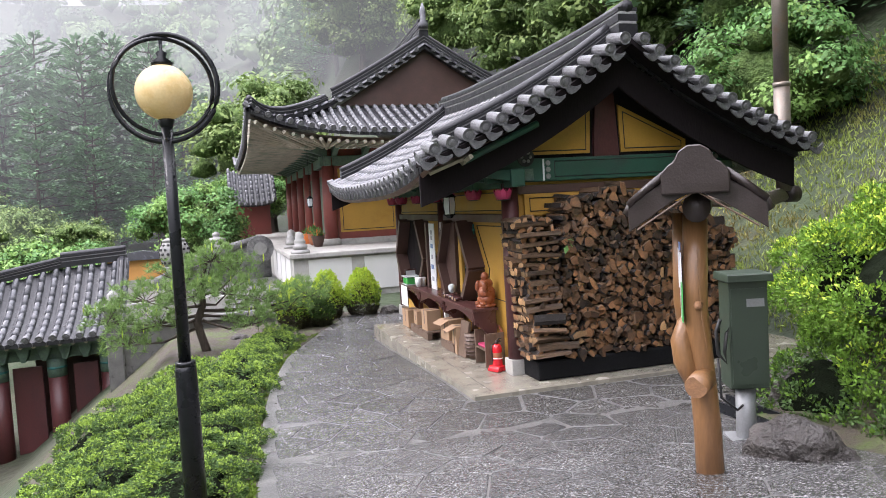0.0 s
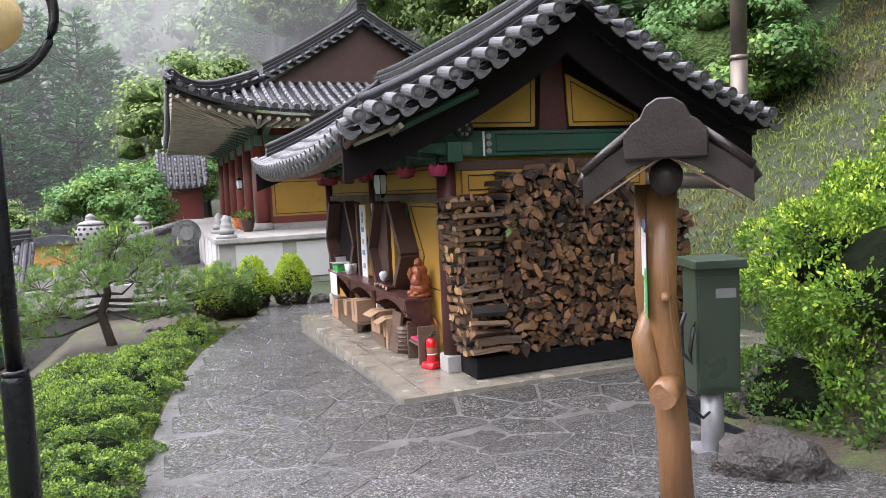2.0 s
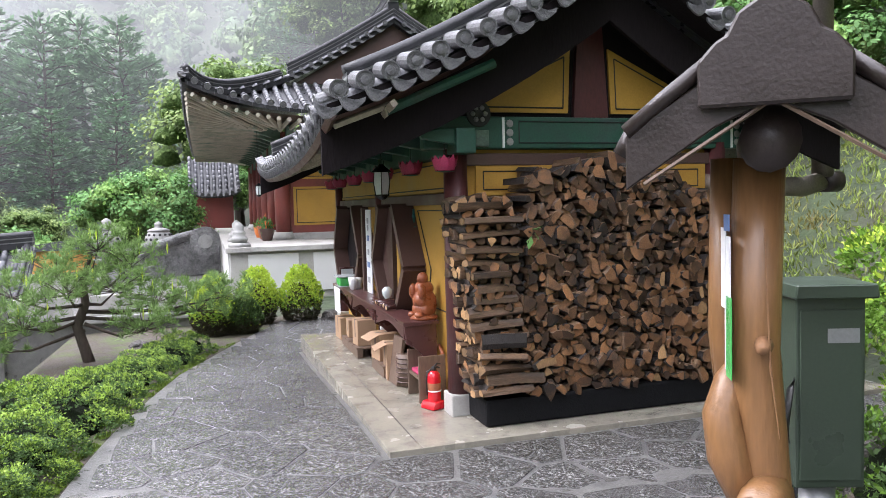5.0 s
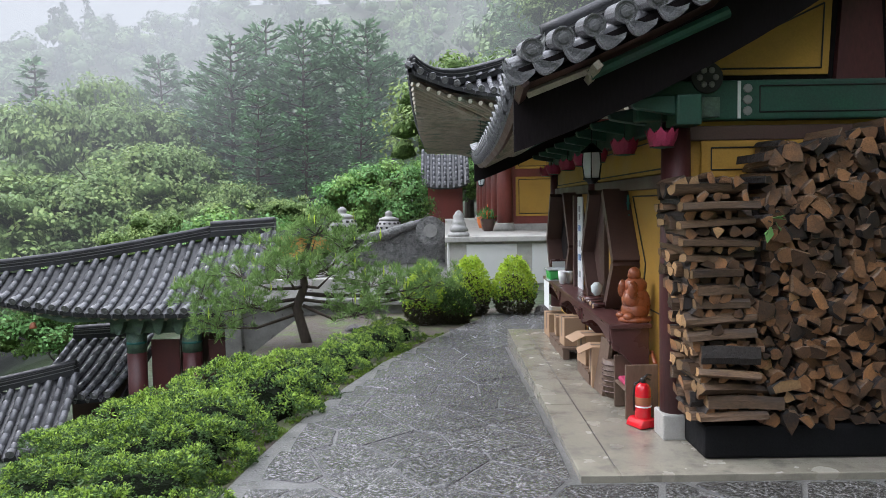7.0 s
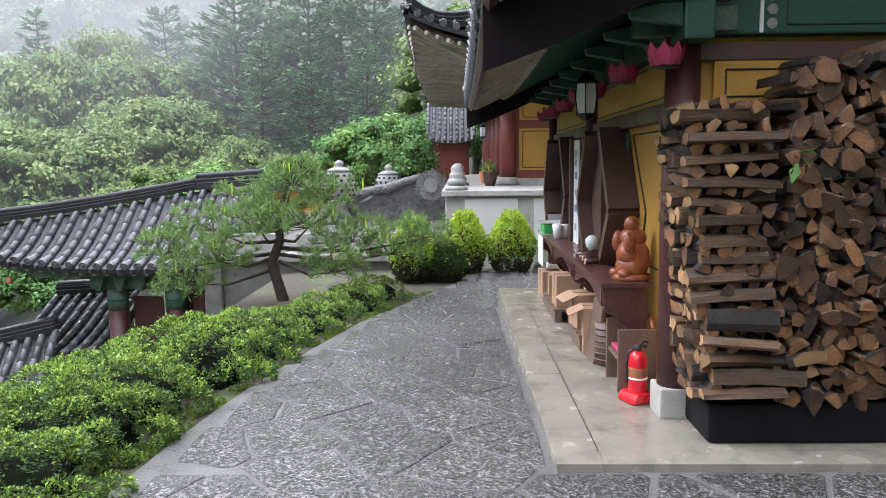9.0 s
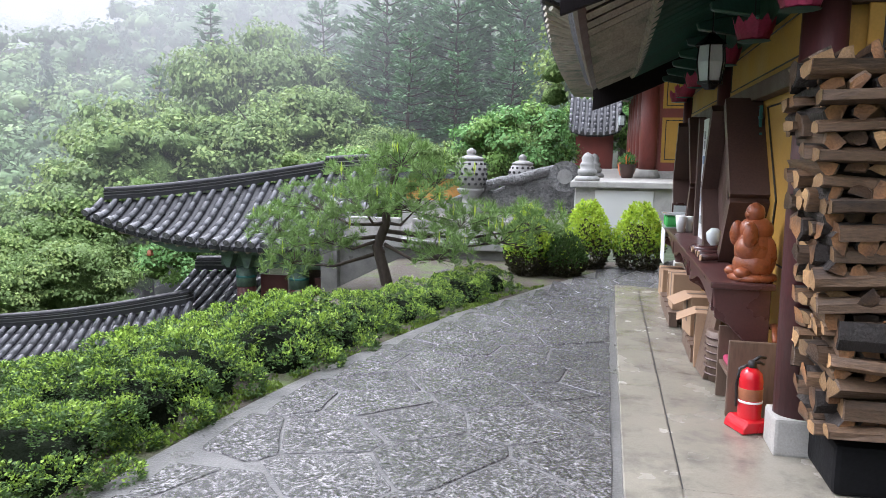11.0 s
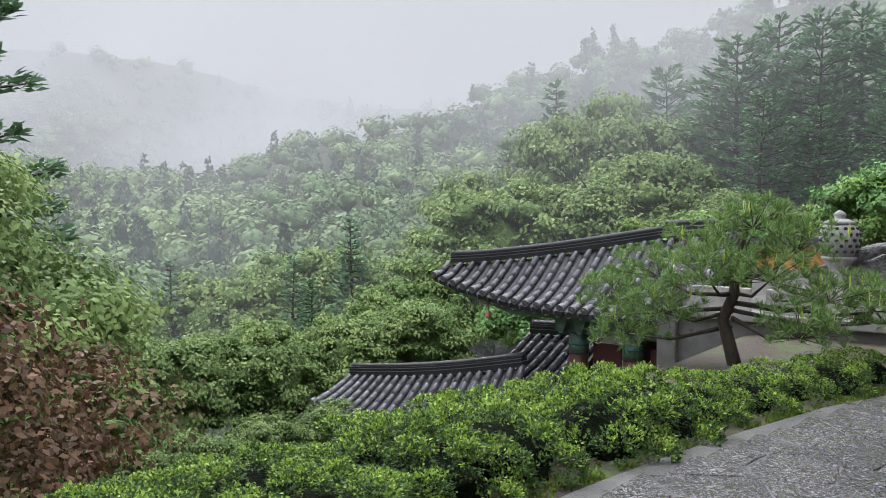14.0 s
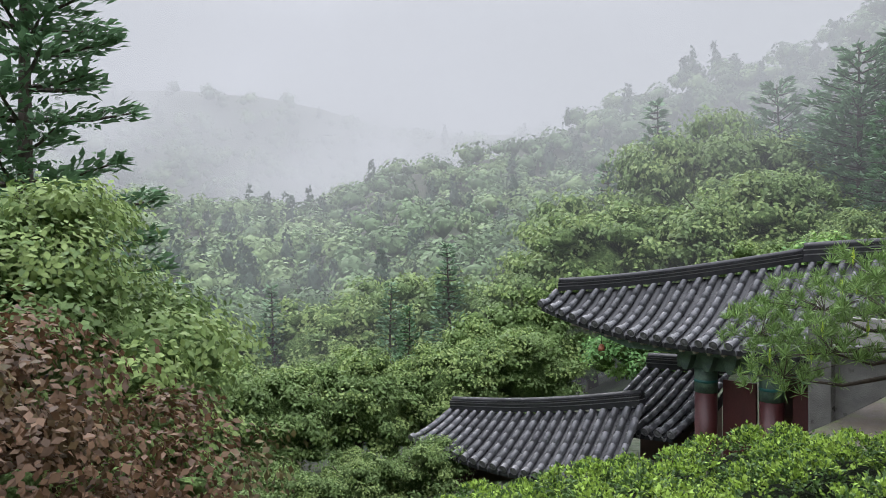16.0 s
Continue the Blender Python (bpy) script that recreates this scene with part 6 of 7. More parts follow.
def log_mesh(seed, kind, r, L):
    """A split log along y: quarter, slab, half or round section with rough faces and a sawn end."""
    q = random.Random(seed)
    if kind == 0:
        sec = [(-0.95, -0.75), (0.1, -0.9), (1.1, -0.6), (0.95, 0.1), (0.45, 0.75), (-0.35, 0.95), (-0.9, 0.5)]
    elif kind == 1:
        sec = [(1.2 * math.cos(a), 1.15 * math.sin(a) - 0.4) for a in [math.pi * k / 5 for k in range(6)]]
    elif kind == 2:
        sec = [(0, -1.15), (0.6, -0.35), (1.15, 0.4), (0.55, 0.85), (-0.2, 0.95), (-0.8, 0.65), (-0.75, -0.05)]
    else:
        sec = [(-1.25, -0.5), (0.2, -0.6), (1.25, -0.42), (1.2, 0.3), (0.5, 0.58), (-0.6, 0.5), (-1.2, 0.28)]
    sec = [(r * x * q.uniform(0.78, 1.15), r * z * q.uniform(0.78, 1.15)) for x, z in sec]
    n = len(sec)
    v = []
    for y, k in ((0, 0.97), (0.008, 1.0), (L * 0.5, 0.99), (L, 0.94)):
        tw, tz = q.uniform(-0.012, 0.012), q.uniform(-0.006, 0.006)
        v += [(x * k * q.uniform(0.94, 1.06) + tw, y + q.uniform(-0.004, 0.004), z * k * q.uniform(0.94, 1.06) + tz) for x, z in sec]
    f, ix = [tuple(range(n))[::-1]], [1]
    for j in range(3):
        for k in range(n):
            f.append((j * n + k, j * n + (k + 1) % n, (j + 1) * n + (k + 1) % n, (j + 1) * n + k))
            ix.append(0 if k > n // 2 else 2)
    f.append(tuple(3 * n + k for k in range(n)))
    ix.append(1)
    return v, f, ix


def pile_top(x):
    t = (x - 3.5) / 3.45
    return 2.08 + 0.55 * math.sin(math.pi * min(1, max(0, t * 1.05))) ** 0.8 - 0.16 * t


LOGS = [log_mesh(i, (2, 0, 1, 2, 3, 0)[i % 6], 0.054, 0.5) for i in range(30)]
LOGM = [mesh_of("log", v, f, [M["log_bark"], M["log_fresh" if k % 7 == 3 else "log_end"], M["log_side"]], ix) for k, (v, f, ix) in enumerate(LOGS)]
jv, jf, ji = [], [], []
made = 0
z, rowi = 0.36, 0
while z < 2.75:
    x = 4.28 + (0.05 if rowi % 2 else 0)
    while x < 6.95:
        if z < pile_top(x) - 0.03:
            s = fr.choice((0.6, 0.75, 0.85, 0.95, 1.05, 1.2, 1.5))
            i = fr.randrange(30)
            m = pose(x, 8.79 + fr.uniform(-0.05, 0.07), z + fr.uniform(-0.025, 0.025), fr.uniform(-3, 3), fr.uniform(0, 360), fr.uniform(-5, 5)) @ Matrix.Diagonal((s, 1, s, 1))
            if made < 95 and x < 6.2 and fr.random() < 0.4:
                part("log", LOGM[i], None, pile, m=m)
                made += 1
            else:
                o = len(jv)
                v, f, ix = LOGS[i]
                jv += [tuple(m @ Vector(p)) for p in v]
                jf += [tuple(o + k for k in face) for face in f]
                ji += ix
            x += 0.098 * (0.35 + 0.65 * s)
        else:
            x += 0.1
    z += 0.083
    rowi += 1
tagged(part("stacked_log", mesh_of("stacked_log", jv, jf, [M["log_bark_j"], M["log_end_j"], M["log_side"]], ji), None, pile, "split logs with sawn ends, darkened for eave shade"), kind="stuff")
# the cribbed end: courses laid crosswise in turn
z, rowi = 0.37, 0
LONG = []
for i in range(14):
    v, f, ix = log_mesh(50 + i, (3, 3, 2, 0, 3, 1)[i % 6], 0.06, 0.62)
    LONG.append(mesh_of("log", v, f, [M["log_bark" if i % 3 == 0 else "log_side"], M["log_fresh" if i % 3 else "log_end"], M["log_side"]], ix))
while z < 2.17:
    lean = 0.22 * (1 - (z - 0.3) / 1.9)
    if rowi % 2 == 0:
        for k in range(6):
            flat = fr.choice((-8, 0, 6, 180, 172))
            part("log", LONG[fr.randrange(14)], None, pile, "pale split log end", m=pose(3.60 + lean + fr.uniform(-0.07, 0.06), 8.81 + 0.094 * k + fr.uniform(-0.025, 0.02), z + fr.uniform(-0.014, 0.014), fr.uniform(-4, 4), flat + fr.uniform(-9, 9), -90 + fr.uniform(-8, 8)) @ Matrix.Diagonal((fr.uniform(0.85, 1.2), fr.uniform(0.6, 0.95), fr.uniform(0.85, 1.3), 1)))
    else:
        for k in range(5):
            part("log", LOGM[fr.randrange(30)], None, pile, m=pose(3.66 + lean + 0.104 * k + fr.uniform(-0.03, 0.03), 8.78 + fr.uniform(-0.03, 0.05), z + fr.uniform(-0.01, 0.01), 0, fr.uniform(0, 360), fr.uniform(-6, 6)) @ Matrix.Diagonal((fr.uniform(0.75, 1.05), 1.08, fr.uniform(0.7, 1.0), 1)))
    z += 0.062
    rowi += 1
part("tarpaulin", box(3.84, 8.81, 0.05, 6.98, 9.36, 0.31, 0.03), M["tar"], pile, "black sheet round the stack's foot")
part("back_fill", box(4.25, 8.95, 0.3, 6.9, 9.36, 2.05), M["log_bark_j"], pile)
twig = thing("green_sprig", 4.28, 8.7, 1.86, 0, "small green sprig stuck in the firewood", "plant")
tg = np.random.default_rng(4)
part("leaves", quads("leaves", leaf_quads(np.zeros((5, 3)) + tg.normal(size=(5, 3)) * 0.02, tg.normal(size=(5, 3)) * 0.6 + np.array([0.1, -0.6, -0.2]), 0.13, 0.07, tg), M["maple"]), None, twig)
part("stem", tube([(0, 0.1, 0.02), (0, 0, 0)], 0.005, 4), M["trunk"], twig)

# ---- the counter and what stands on it ----
counter = thing("shop_counter", label="long dark red-brown lacquered counter along the hall front", category="counter")
part("top", box(3.38, 10.02, 0.855, 3.78, 14.65, 0.90, 0.012), M["counter"], counter)
for y in (10.06, 11.6, 13.1, 14.5):
    part("bracket", prism([(0, 0), (0.36, 0), (0.36, -0.55), (0.28, -0.5), (0.2, -0.34), (0.1, -0.24), (0.02, -0.2)], 0.05, None, Matrix.Translation((3.4, y, 0.855)), 0.006), M["counter"], counter, "curved bracket board")
for y in (10.1, 11.65, 13.15):
    pts = [(0, 0), (1.35, 0), (1.35, -0.16)] + [(1.35 - 1.35 * k / 8, -0.16 + 0.11 * math.sin(math.pi * k / 8)) for k in range(1, 8)] + [(0, -0.16)]
    part("apron", prism(pts, 0.03, None, Matrix.Translation((3.43, y, 0.855)) @ Matrix.Rotation(radians(90), 4, "Z")), M["counter"], counter, "scalloped apron")
for y in (10.9, 12.4, 14.2):
    part("leg", box(3.68, y, 0.05, 3.76, y + 0.08, 0.855, 0.006), M["counter"], counter)
cloth = solid("white_cloth", box(3.365, 13.9, 0.48, 3.375, 14.4, 0.87, 0.003), M["white"], "white paper sheet hung from the counter's edge", "cloth")

b = bmesh.new()


def blob(x, y, z, rx, ry, rz, bm):
    o = bmesh.new()
    bmesh.ops.create_icosphere(o, subdivisions=3, radius=1, matrix=Matrix.Translation((x, y, z)) @ Matrix.Diagonal((rx, ry, rz, 1)))
    return join(bm, o)


for a in ((0, 0, 0.1, 0.13, 0.13, 0.11), (0, 0, 0.2, 0.125, 0.12, 0.15), (-0.05, -0.03, 0.21, 0.09, 0.09, 0.09), (0.01, 0, 0.33, 0.11, 0.105, 0.09), (-0.01, -0.01, 0.44, 0.062, 0.06, 0.07), (-0.06, -0.01, 0.43, 0.02, 0.025, 0.025), (-0.09, 0.06, 0.3, 0.05, 0.04, 0.09), (-0.08, -0.09, 0.3, 0.05, 0.04, 0.09), (-0.1, -0.06, 0.05, 0.06, 0.05, 0.04), (-0.1, 0.06, 0.05, 0.06, 0.05, 0.04), (0.05, -0.07, 0.16, 0.07, 0.05, 0.14), (0.05, 0.07, 0.16, 0.07, 0.05, 0.14)):
    blob(*a, b)
join(b, lathe([(0.15, -0.005), (0.16, 0.01), (0.15, 0.035), (0.12, 0.045)], 16))
for v in b.verts:
    v.co += v.co.normalized() * 0.006 * noise.noise(v.co * 34)
solid("carved_statue", b, M["statue"], "small red-brown carved wooden statue on the counter", "statue", m=pose(3.66, 10.2, 0.905, 0, 0, 20), smooth=True)
sticks = random.Random(2)
for i in range(5):
    e = thing("bamboo_clapper", 3.56, 11.0 + 0.14 * i, 0.925 + 0.012 * (i % 2), 0, "dark brown split bamboo clapper on the counter", "clapper", "bamboo clappers")
    d = sticks.uniform(-12, 12)
    part("cane", tube([(0, 0, 0.01), (0.12, 0.02, 0.012), (0.26, 0.05, 0.015)], [0.03, 0.028, 0.03], 10), M["counter"], e, smooth=True, m=pose(-0.14, 0, 0, 0, 0, d))
    part("end", tube([(-0.145, 0, 0.01), (-0.138, 0, 0.01)], 0.024, 10), M["card"], e, m=pose(0, 0, 0, 0, 0, d))
vase = thing("glass_ornament", 3.62, 11.75, 0.902, 0, "small clear glass ornament on the counter", "ornament")
part("foot", lathe([(0.05, 0), (0.05, 0.02), (0.02, 0.04)], 12), M["glass_pale"], vase, smooth=True)
part("bowl", lathe([(0.02, 0.04), (0.06, 0.09), (0.07, 0.16), (0.03, 0.2)], 12), M["glass_pale"], vase, smooth=True)
tray = thing("plastic_tray", 3.5, 14.05, 0.902, 0, "clear plastic box of bright green packets", "box")
part("lid", box(-0.16, -0.2, 0.15, 0.16, 0.2, 0.165, 0.006), M["glass_pale"], tray)
part("rim", box(-0.15, -0.19, 0.0, 0.15, 0.19, 0.012, 0.004), M["glass_pale"], tray)
for i in range(3):
    part("packet", box(-0.13, -0.17 + 0.115 * i, 0.012, 0.13, -0.065 + 0.115 * i, 0.148, 0.03), M["green_plastic"], tray, "bright green packet", smooth=True)
cups = thing("cup_stack", 3.55, 13.5, 0.902, 0, "stack of white cups in a plastic bag", "cups")
for x, y in ((-0.05, -0.06), (0.05, 0.0), (-0.04, 0.08)):
    part("cup", lathe([(0.04, 0), (0.055, 0.1), (0.06, 0.17), (0.035, 0.175)], 12), M["white"], cups, smooth=True, m=pose(x, y, 0))
fr_ = thing("framed_notice", 3.6, 14.5, 0.902, 0, "dark framed notice standing on the counter", "notice")
part("frame", box(-0.12, -0.02, 0, 0.12, 0.02, 0.26, 0.01), M["counter"], fr_)
part("sheet", box(-0.1, -0.024, 0.03, 0.1, -0.02, 0.23), M["paper"], fr_)


def carton(x, y, z, w, d, h, rz, flaps=True):
    e = thing("cardboard_box", x, y, z, rz, "worn brown cardboard box under the counter", "box", "boxes under the counter")
    part("body", box(-w / 2, -d / 2, 0, w / 2, d / 2, h, 0.006), M["card"], e)
    part("tape", box(-w / 2 - 0.002, -0.025, h * 0.3, w / 2 + 0.002, 0.025, h + 0.002), M["plank"], e)
    if flaps:
        part("flap", box(0, -d / 2, 0, 0.16, d / 2, 0.006), M["card"], e, m=pose(-w / 2, 0, h, 0, 155, 0))
        part("flap", box(-0.16, -d / 2, 0, 0, d / 2, 0.006), M["card"], e, m=pose(w / 2, 0, h, 0, -145, 0))
    return e


def pallet(x, y, w, d, rz=0):
    e = thing("wooden_crate", x, y, 0.053, rz, "low dark wooden crate on the platform", "crate", "crates under the counter")
    for i in range(4):
        part("slat", box(-w / 2, -d / 2 + i * d / 4, 0.12, w / 2, -d / 2 + (i + 0.85) * d / 4, 0.145, 0.004), M["plank"], e)
    for s in (-1, 1):
        part("runner", box(s * (w / 2 - 0.05) - 0.04, -d / 2, 0, s * (w / 2 - 0.05) + 0.04, d / 2, 0.12, 0.004), M["plank"], e)


pallet(3.5, 13.05, 0.34, 1.2)
carton(3.5, 12.72, 0.2, 0.27, 0.3, 0.36, 3, False)
carton(3.52, 13.45, 0.2, 0.26, 0.32, 0.26, -4, False)
carton(3.5, 14.2, 0.053, 0.26, 0.42, 0.34, 2, False)
pallet(3.55, 11.5, 0.3, 0.7)
carton(3.55, 11.62, 0.2, 0.28, 0.34, 0.34, 6)
carton(3.56, 11.15, 0.053, 0.26, 0.3, 0.44, -5)
solid("leaning_board", box(-0.02, -0.16, 0, 0.02, 0.16, 0.56, 0.004), M["plank"], "grey-brown board leaning under the counter", "board", m=pose(3.46, 10.85, 0.053, 0, 9, 4))
basket = thing("woven_basket", 3.6, 10.7, 0.053, 0, "dark woven basket under the counter", "basket")
part("body", lathe([(0.11, 0), (0.13, 0.15), (0.14, 0.38), (0.12, 0.38)], 16), M["plank"], basket, smooth=True)
for k in range(6):
    part("band", tube([(0.142 * math.cos(a * math.pi / 8), 0.142 * math.sin(a * math.pi / 8), 0.06 + 0.055 * k) for a in range(17)], 0.008, 5), M["brown"], basket)
chair = thing("low_chair", 3.64, 10.1, 0.053, 0, "low dark wooden seat with board sides", "chair")
for y in (-0.24, 0.2):
    part("side_board", box(-0.15, y, 0, 0.15, y + 0.03, 0.5, 0.008), M["plank"], chair, "rounded grey-brown side board")
part("seat", box(-0.14, -0.21, 0.24, 0.14, 0.2, 0.265, 0.005), M["plank"], chair)
part("cushion", box(-0.12, -0.19, 0.266, 0.12, 0.18, 0.31, 0.02), M["pink"], chair, "faded red cushion", smooth=True)
part("back", tube([(0.13, -0.2, 0.5), (0.16, 0, 0.56), (0.13, 0.2, 0.5)], 0.02, 8), M["statue"], chair, smooth=True)


def extinguisher(x, y, z, s=1.0):
    e = thing("fire_extinguisher", x, y, z, 25, "red fire extinguisher on a red stand", "extinguisher", "extinguishers")
    e.scale = (s, s, s)
    part("stand", prism([(-0.11, 0), (0.11, 0), (0.1, 0.04), (0.075, 0.075), (-0.075, 0.075), (-0.1, 0.04)], 0.2, None, Matrix.Translation((0, -0.1, 0)), 0.008), M["ext_red"], e, "flared red plastic stand")
    part("cylinder", lathe([(0.068, 0.06), (0.07, 0.08), (0.07, 0.31), (0.06, 0.355), (0.035, 0.38), (0.022, 0.385)], 24), M["ext_red"], e, smooth=True)
    part("label_band", lathe([(0.0708, 0.19), (0.0715, 0.192), (0.0715, 0.26), (0.0708, 0.262)], 24), M["ceramic"], e, "printed label", smooth=True)
    part("strap", lathe([(0.072, 0.172), (0.0735, 0.174), (0.0735, 0.184), (0.072, 0.186)], 24), M["white"], e, smooth=True)
    valve = part("valve", lathe([(0.022, 0.385), (0.026, 0.39), (0.026, 0.42), (0.012, 0.43)], 12), M["rubber"], e, smooth=True)
    part("handle", tube([(0, 0, 0.42), (0.05, 0, 0.45), (0.09, 0, 0.44)], 0.01, 6), M["rubber"], valve, smooth=True)
    part("lever", tube([(0, 0, 0.41), (0.05, 0, 0.415), (0.08, 0, 0.4)], 0.009, 6), M["rubber"], valve, smooth=True)
    part("hose", tube([(0.0, 0.02, 0.4), (-0.05, 0.05, 0.37), (-0.078, 0.03, 0.28), (-0.08, 0.02, 0.14)], 0.009, 6), M["rubber"], valve, smooth=True)


extinguisher(3.6, 9.68, 0.053)
extinguisher(5.95, 22.9, TZ, 1.0)


# lotus lanterns under the eave
def lotus(x, y, z, r):
    e = thing("lotus_lantern", x, y, z, 37 * y, "crimson paper lotus lantern hung under the eave", "lantern", "lotus lanterns")
    part("body", lathe([(r * 0.35, -0.55 * r), (r * 0.8, -0.35 * r), (r * 0.95, 0), (r * 0.75, 0.4 * r), (r * 0.3, 0.6 * r)], 16), M["pink"], e, smooth=True)
    for k, (n, rr, z0, tilt) in enumerate(((9, 0.8, -0.45, 0.55), (9, 0.92, -0.15, 0.25))):
        for i in range(n):
            a = 2 * math.pi * (i + 0.5 * k) / n
            b = bmesh.new()
            row = [(-0.28, 0), (0, -0.05), (0.28, 0)], [(-0.34, 0.45), (0, 0.4), (0.34, 0.45)], [(0, 0.95)]
            vs = [[b.verts.new((x_ * r, (rr + 0.12 * j - 0.06 * abs(x_)) * r, (z0 + zz) * r)) for x_, zz in q] for j, q in enumerate(row)]
            for p, q in ((0, 1), (1, 2)):
                b.faces.new((vs[0][p], vs[0][q], vs[1][q], vs[1][p]))
                b.faces.new((vs[1][p], vs[1][q], vs[2][0]))
            part("petal", b, M["pink"], e, m=pose(0, 0, 0, 0, 0, math.degrees(a)))
    part("cord", tube([(0, 0, 0.6 * r), (0, 0, 0.34)], 0.005, 4), M["black"], e)
    part("leaf", lathe([(r * 0.3, -0.62 * r), (r * 0.9, -0.55 * r), (r * 0.3, -0.5 * r)], 12), M["green"], e, "green paper calyx")


for y in (10.35, 11.65, 12.45, 13.6, 14.9, 15.7):
    lotus(3.6, y, 2.54, 0.12)
lotus(3.62, 9.2, 2.52, 0.115)


def glass_lantern(x, y, z, cord=0.3):
    e = thing("glass_lantern", x, y, z, 15, "six-sided white glass eave lantern with a dark frame", "lantern", "glass lanterns")
    part("glass", lathe([(0.085, -0.14), (0.105, 0.0), (0.095, 0.12)], 6), M["glass_pale"], e, "pale glass")
    part("cap", lathe([(0.13, 0.12), (0.12, 0.135), (0.05, 0.19), (0.02, 0.22)], 6), M["iron"], e)
    part("base", lathe([(0.1, -0.16), (0.1, -0.14), (0.04, -0.2)], 6), M["iron"], e)
    for i in range(6):
        a = math.pi * i / 3
        part("bar", tube([(0.088 * math.cos(a), 0.088 * math.sin(a), -0.14), (0.108 * math.cos(a), 0.108 * math.sin(a), 0), (0.098 * math.cos(a), 0.098 * math.sin(a), 0.12)], 0.007, 4), M["iron"], e)
    part("chain", tube([(0, 0, 0.2), (0, 0, 0.2 + cord)], 0.006, 4), M["iron"], e)


glass_lantern(3.42, 11.0, 2.42)
glass_lantern(3.0, 25.9, 2.75, 1.6)

# ---- things along the path ----
lamp = thing("street_lamp", -0.33, 5.72, terrain(-0.33, 5.72), 0, "black iron garden lamp with a cream globe and rings", "lamp")
lz = terrain(-0.33, 5.72)
part("base", tube([(0, 0, -0.2), (0, 0, 1.33 - lz), (0, 0, 1.38 - lz)], [0.085, 0.078, 0.068], 16), M["iron"], lamp, smooth=True)
part("collar", tube([(0, 0, 1.37 - lz), (0, 0, 1.40 - lz)], 0.074, 16), M["iron"], lamp, smooth=True)
part("pole", tube([(0, 0, 1.38 - lz), (0, 0, 3.16 - lz)], [0.045, 0.04], 14), M["iron"], lamp, smooth=True)
part("cup", lathe([(0.045, 0), (0.05, 0.02), (0.06, 0.05), (0.05, 0.06)], 16), M["iron"], lamp, smooth=True, m=pose(0, 0, 3.12 - lz))
b = bmesh.new()
bmesh.ops.create_uvsphere(b, u_segments=32, v_segments=20, radius=0.2)
part("globe", b, M["globe"], lamp, "cream glass globe", smooth=True, m=pose(0, 0, 3.37 - lz))
part("finial", lathe([(0.07, 0.19), (0.08, 0.21), (0.03, 0.25), (0.04, 0.28), (0.012, 0.3), (0.012, 0.4)], 14), M["iron"], lamp, smooth=True, m=pose(0, 0, 3.37 - lz))
for r, w, tilt, dz in ((0.385, 0.02, 0, 0.02), (0.345, 0.016, 26, 0.03)):
    pts = [(r * math.cos(2 * math.pi * k / 40), 0, r * math.sin(2 * math.pi * k / 40)) for k in range(41)]
    part("ring", tube(pts, w, 8, None, False), M["iron"], lamp, "black iron hoop", smooth=True, m=pose(0, 0, 3.38 + dz - lz, 0, 0, -14 + tilt))

sp_z = path_level(4.96)
post = thing("notice_post", 3.40, 4.70, sp_z + 0.05, -38, "varnished log signpost under a small dark tiled hood", "signpost")
post_pts = [(0.03, 0, -0.35), (0.01, 0, 0.35), (-0.02, 0, 0.8), (-0.05, 0, 1.25), (-0.03, 0, 1.95)]
part("log", tube(post_pts, [0.108, 0.1, 0.096, 0.092, 0.09], 18), M["post"], post, "varnished peeled log", smooth=True)
part("side_log", tube([(-0.12, 0.06, 0.9), (-0.15, 0.1, 1.3), (-0.14, 0.1, 1.96)], [0.05, 0.062, 0.06], 14), M["post"], post, "thinner second stem", smooth=True)
stub = part("stub", tube([(0, -0.04, 0.72), (-0.05, -0.24, 0.70)], [0.09, 0.085], 14), M["post"], post, "sawn branch stub", smooth=True)
part("stub_end", tube([(-0.05, -0.24, 0.70), (-0.051, -0.246, 0.70)], 0.08, 14), M["post_end"], stub)
part("burl", tube([(-0.06, -0.06, 0.62), (-0.14, -0.05, 0.85), (-0.16, -0.03, 1.0), (-0.13, 0.02, 1.12), (-0.1, 0.04, 1.2)], [0.05, 0.08, 0.075, 0.06, 0.03], 12), M["post"], post, "bulging knot", smooth=True)
part("knot", tube([(-0.02, -0.09, 1.28), (-0.03, -0.14, 1.27)], [0.035, 0.02], 10), M["post_end"], post, smooth=True)
part("crack", tube([(0.03, -0.123, 0.95), (0.0, -0.122, 1.2), (-0.02, -0.118, 1.7)], [0.002, 0.004, 0.002], 5), M["post_end"], post, "long drying crack")
for y, z, h, mt in ((-0.03, 1.42, 0.5, "paper"), (0.03, 1.55, 0.3, "paper"), (-0.05, 1.3, 0.3, "green_plastic"), (-0.03, 1.72, 0.06, "blue_ink")):
    part("notice", box(-0.150 - 0.003 * (z > 1.5), y - 0.045, z - h / 2, -0.146 - 0.003 * (z > 1.5), y + 0.045, z + h / 2), M[mt], post, "faded printed notice", m=pose(0, 0, 0, 0, 0, 10))
HOOD = Matrix.Translation((0.02, 0, -0.015)) @ Matrix.Diagonal((0.88, 1, 1, 1))
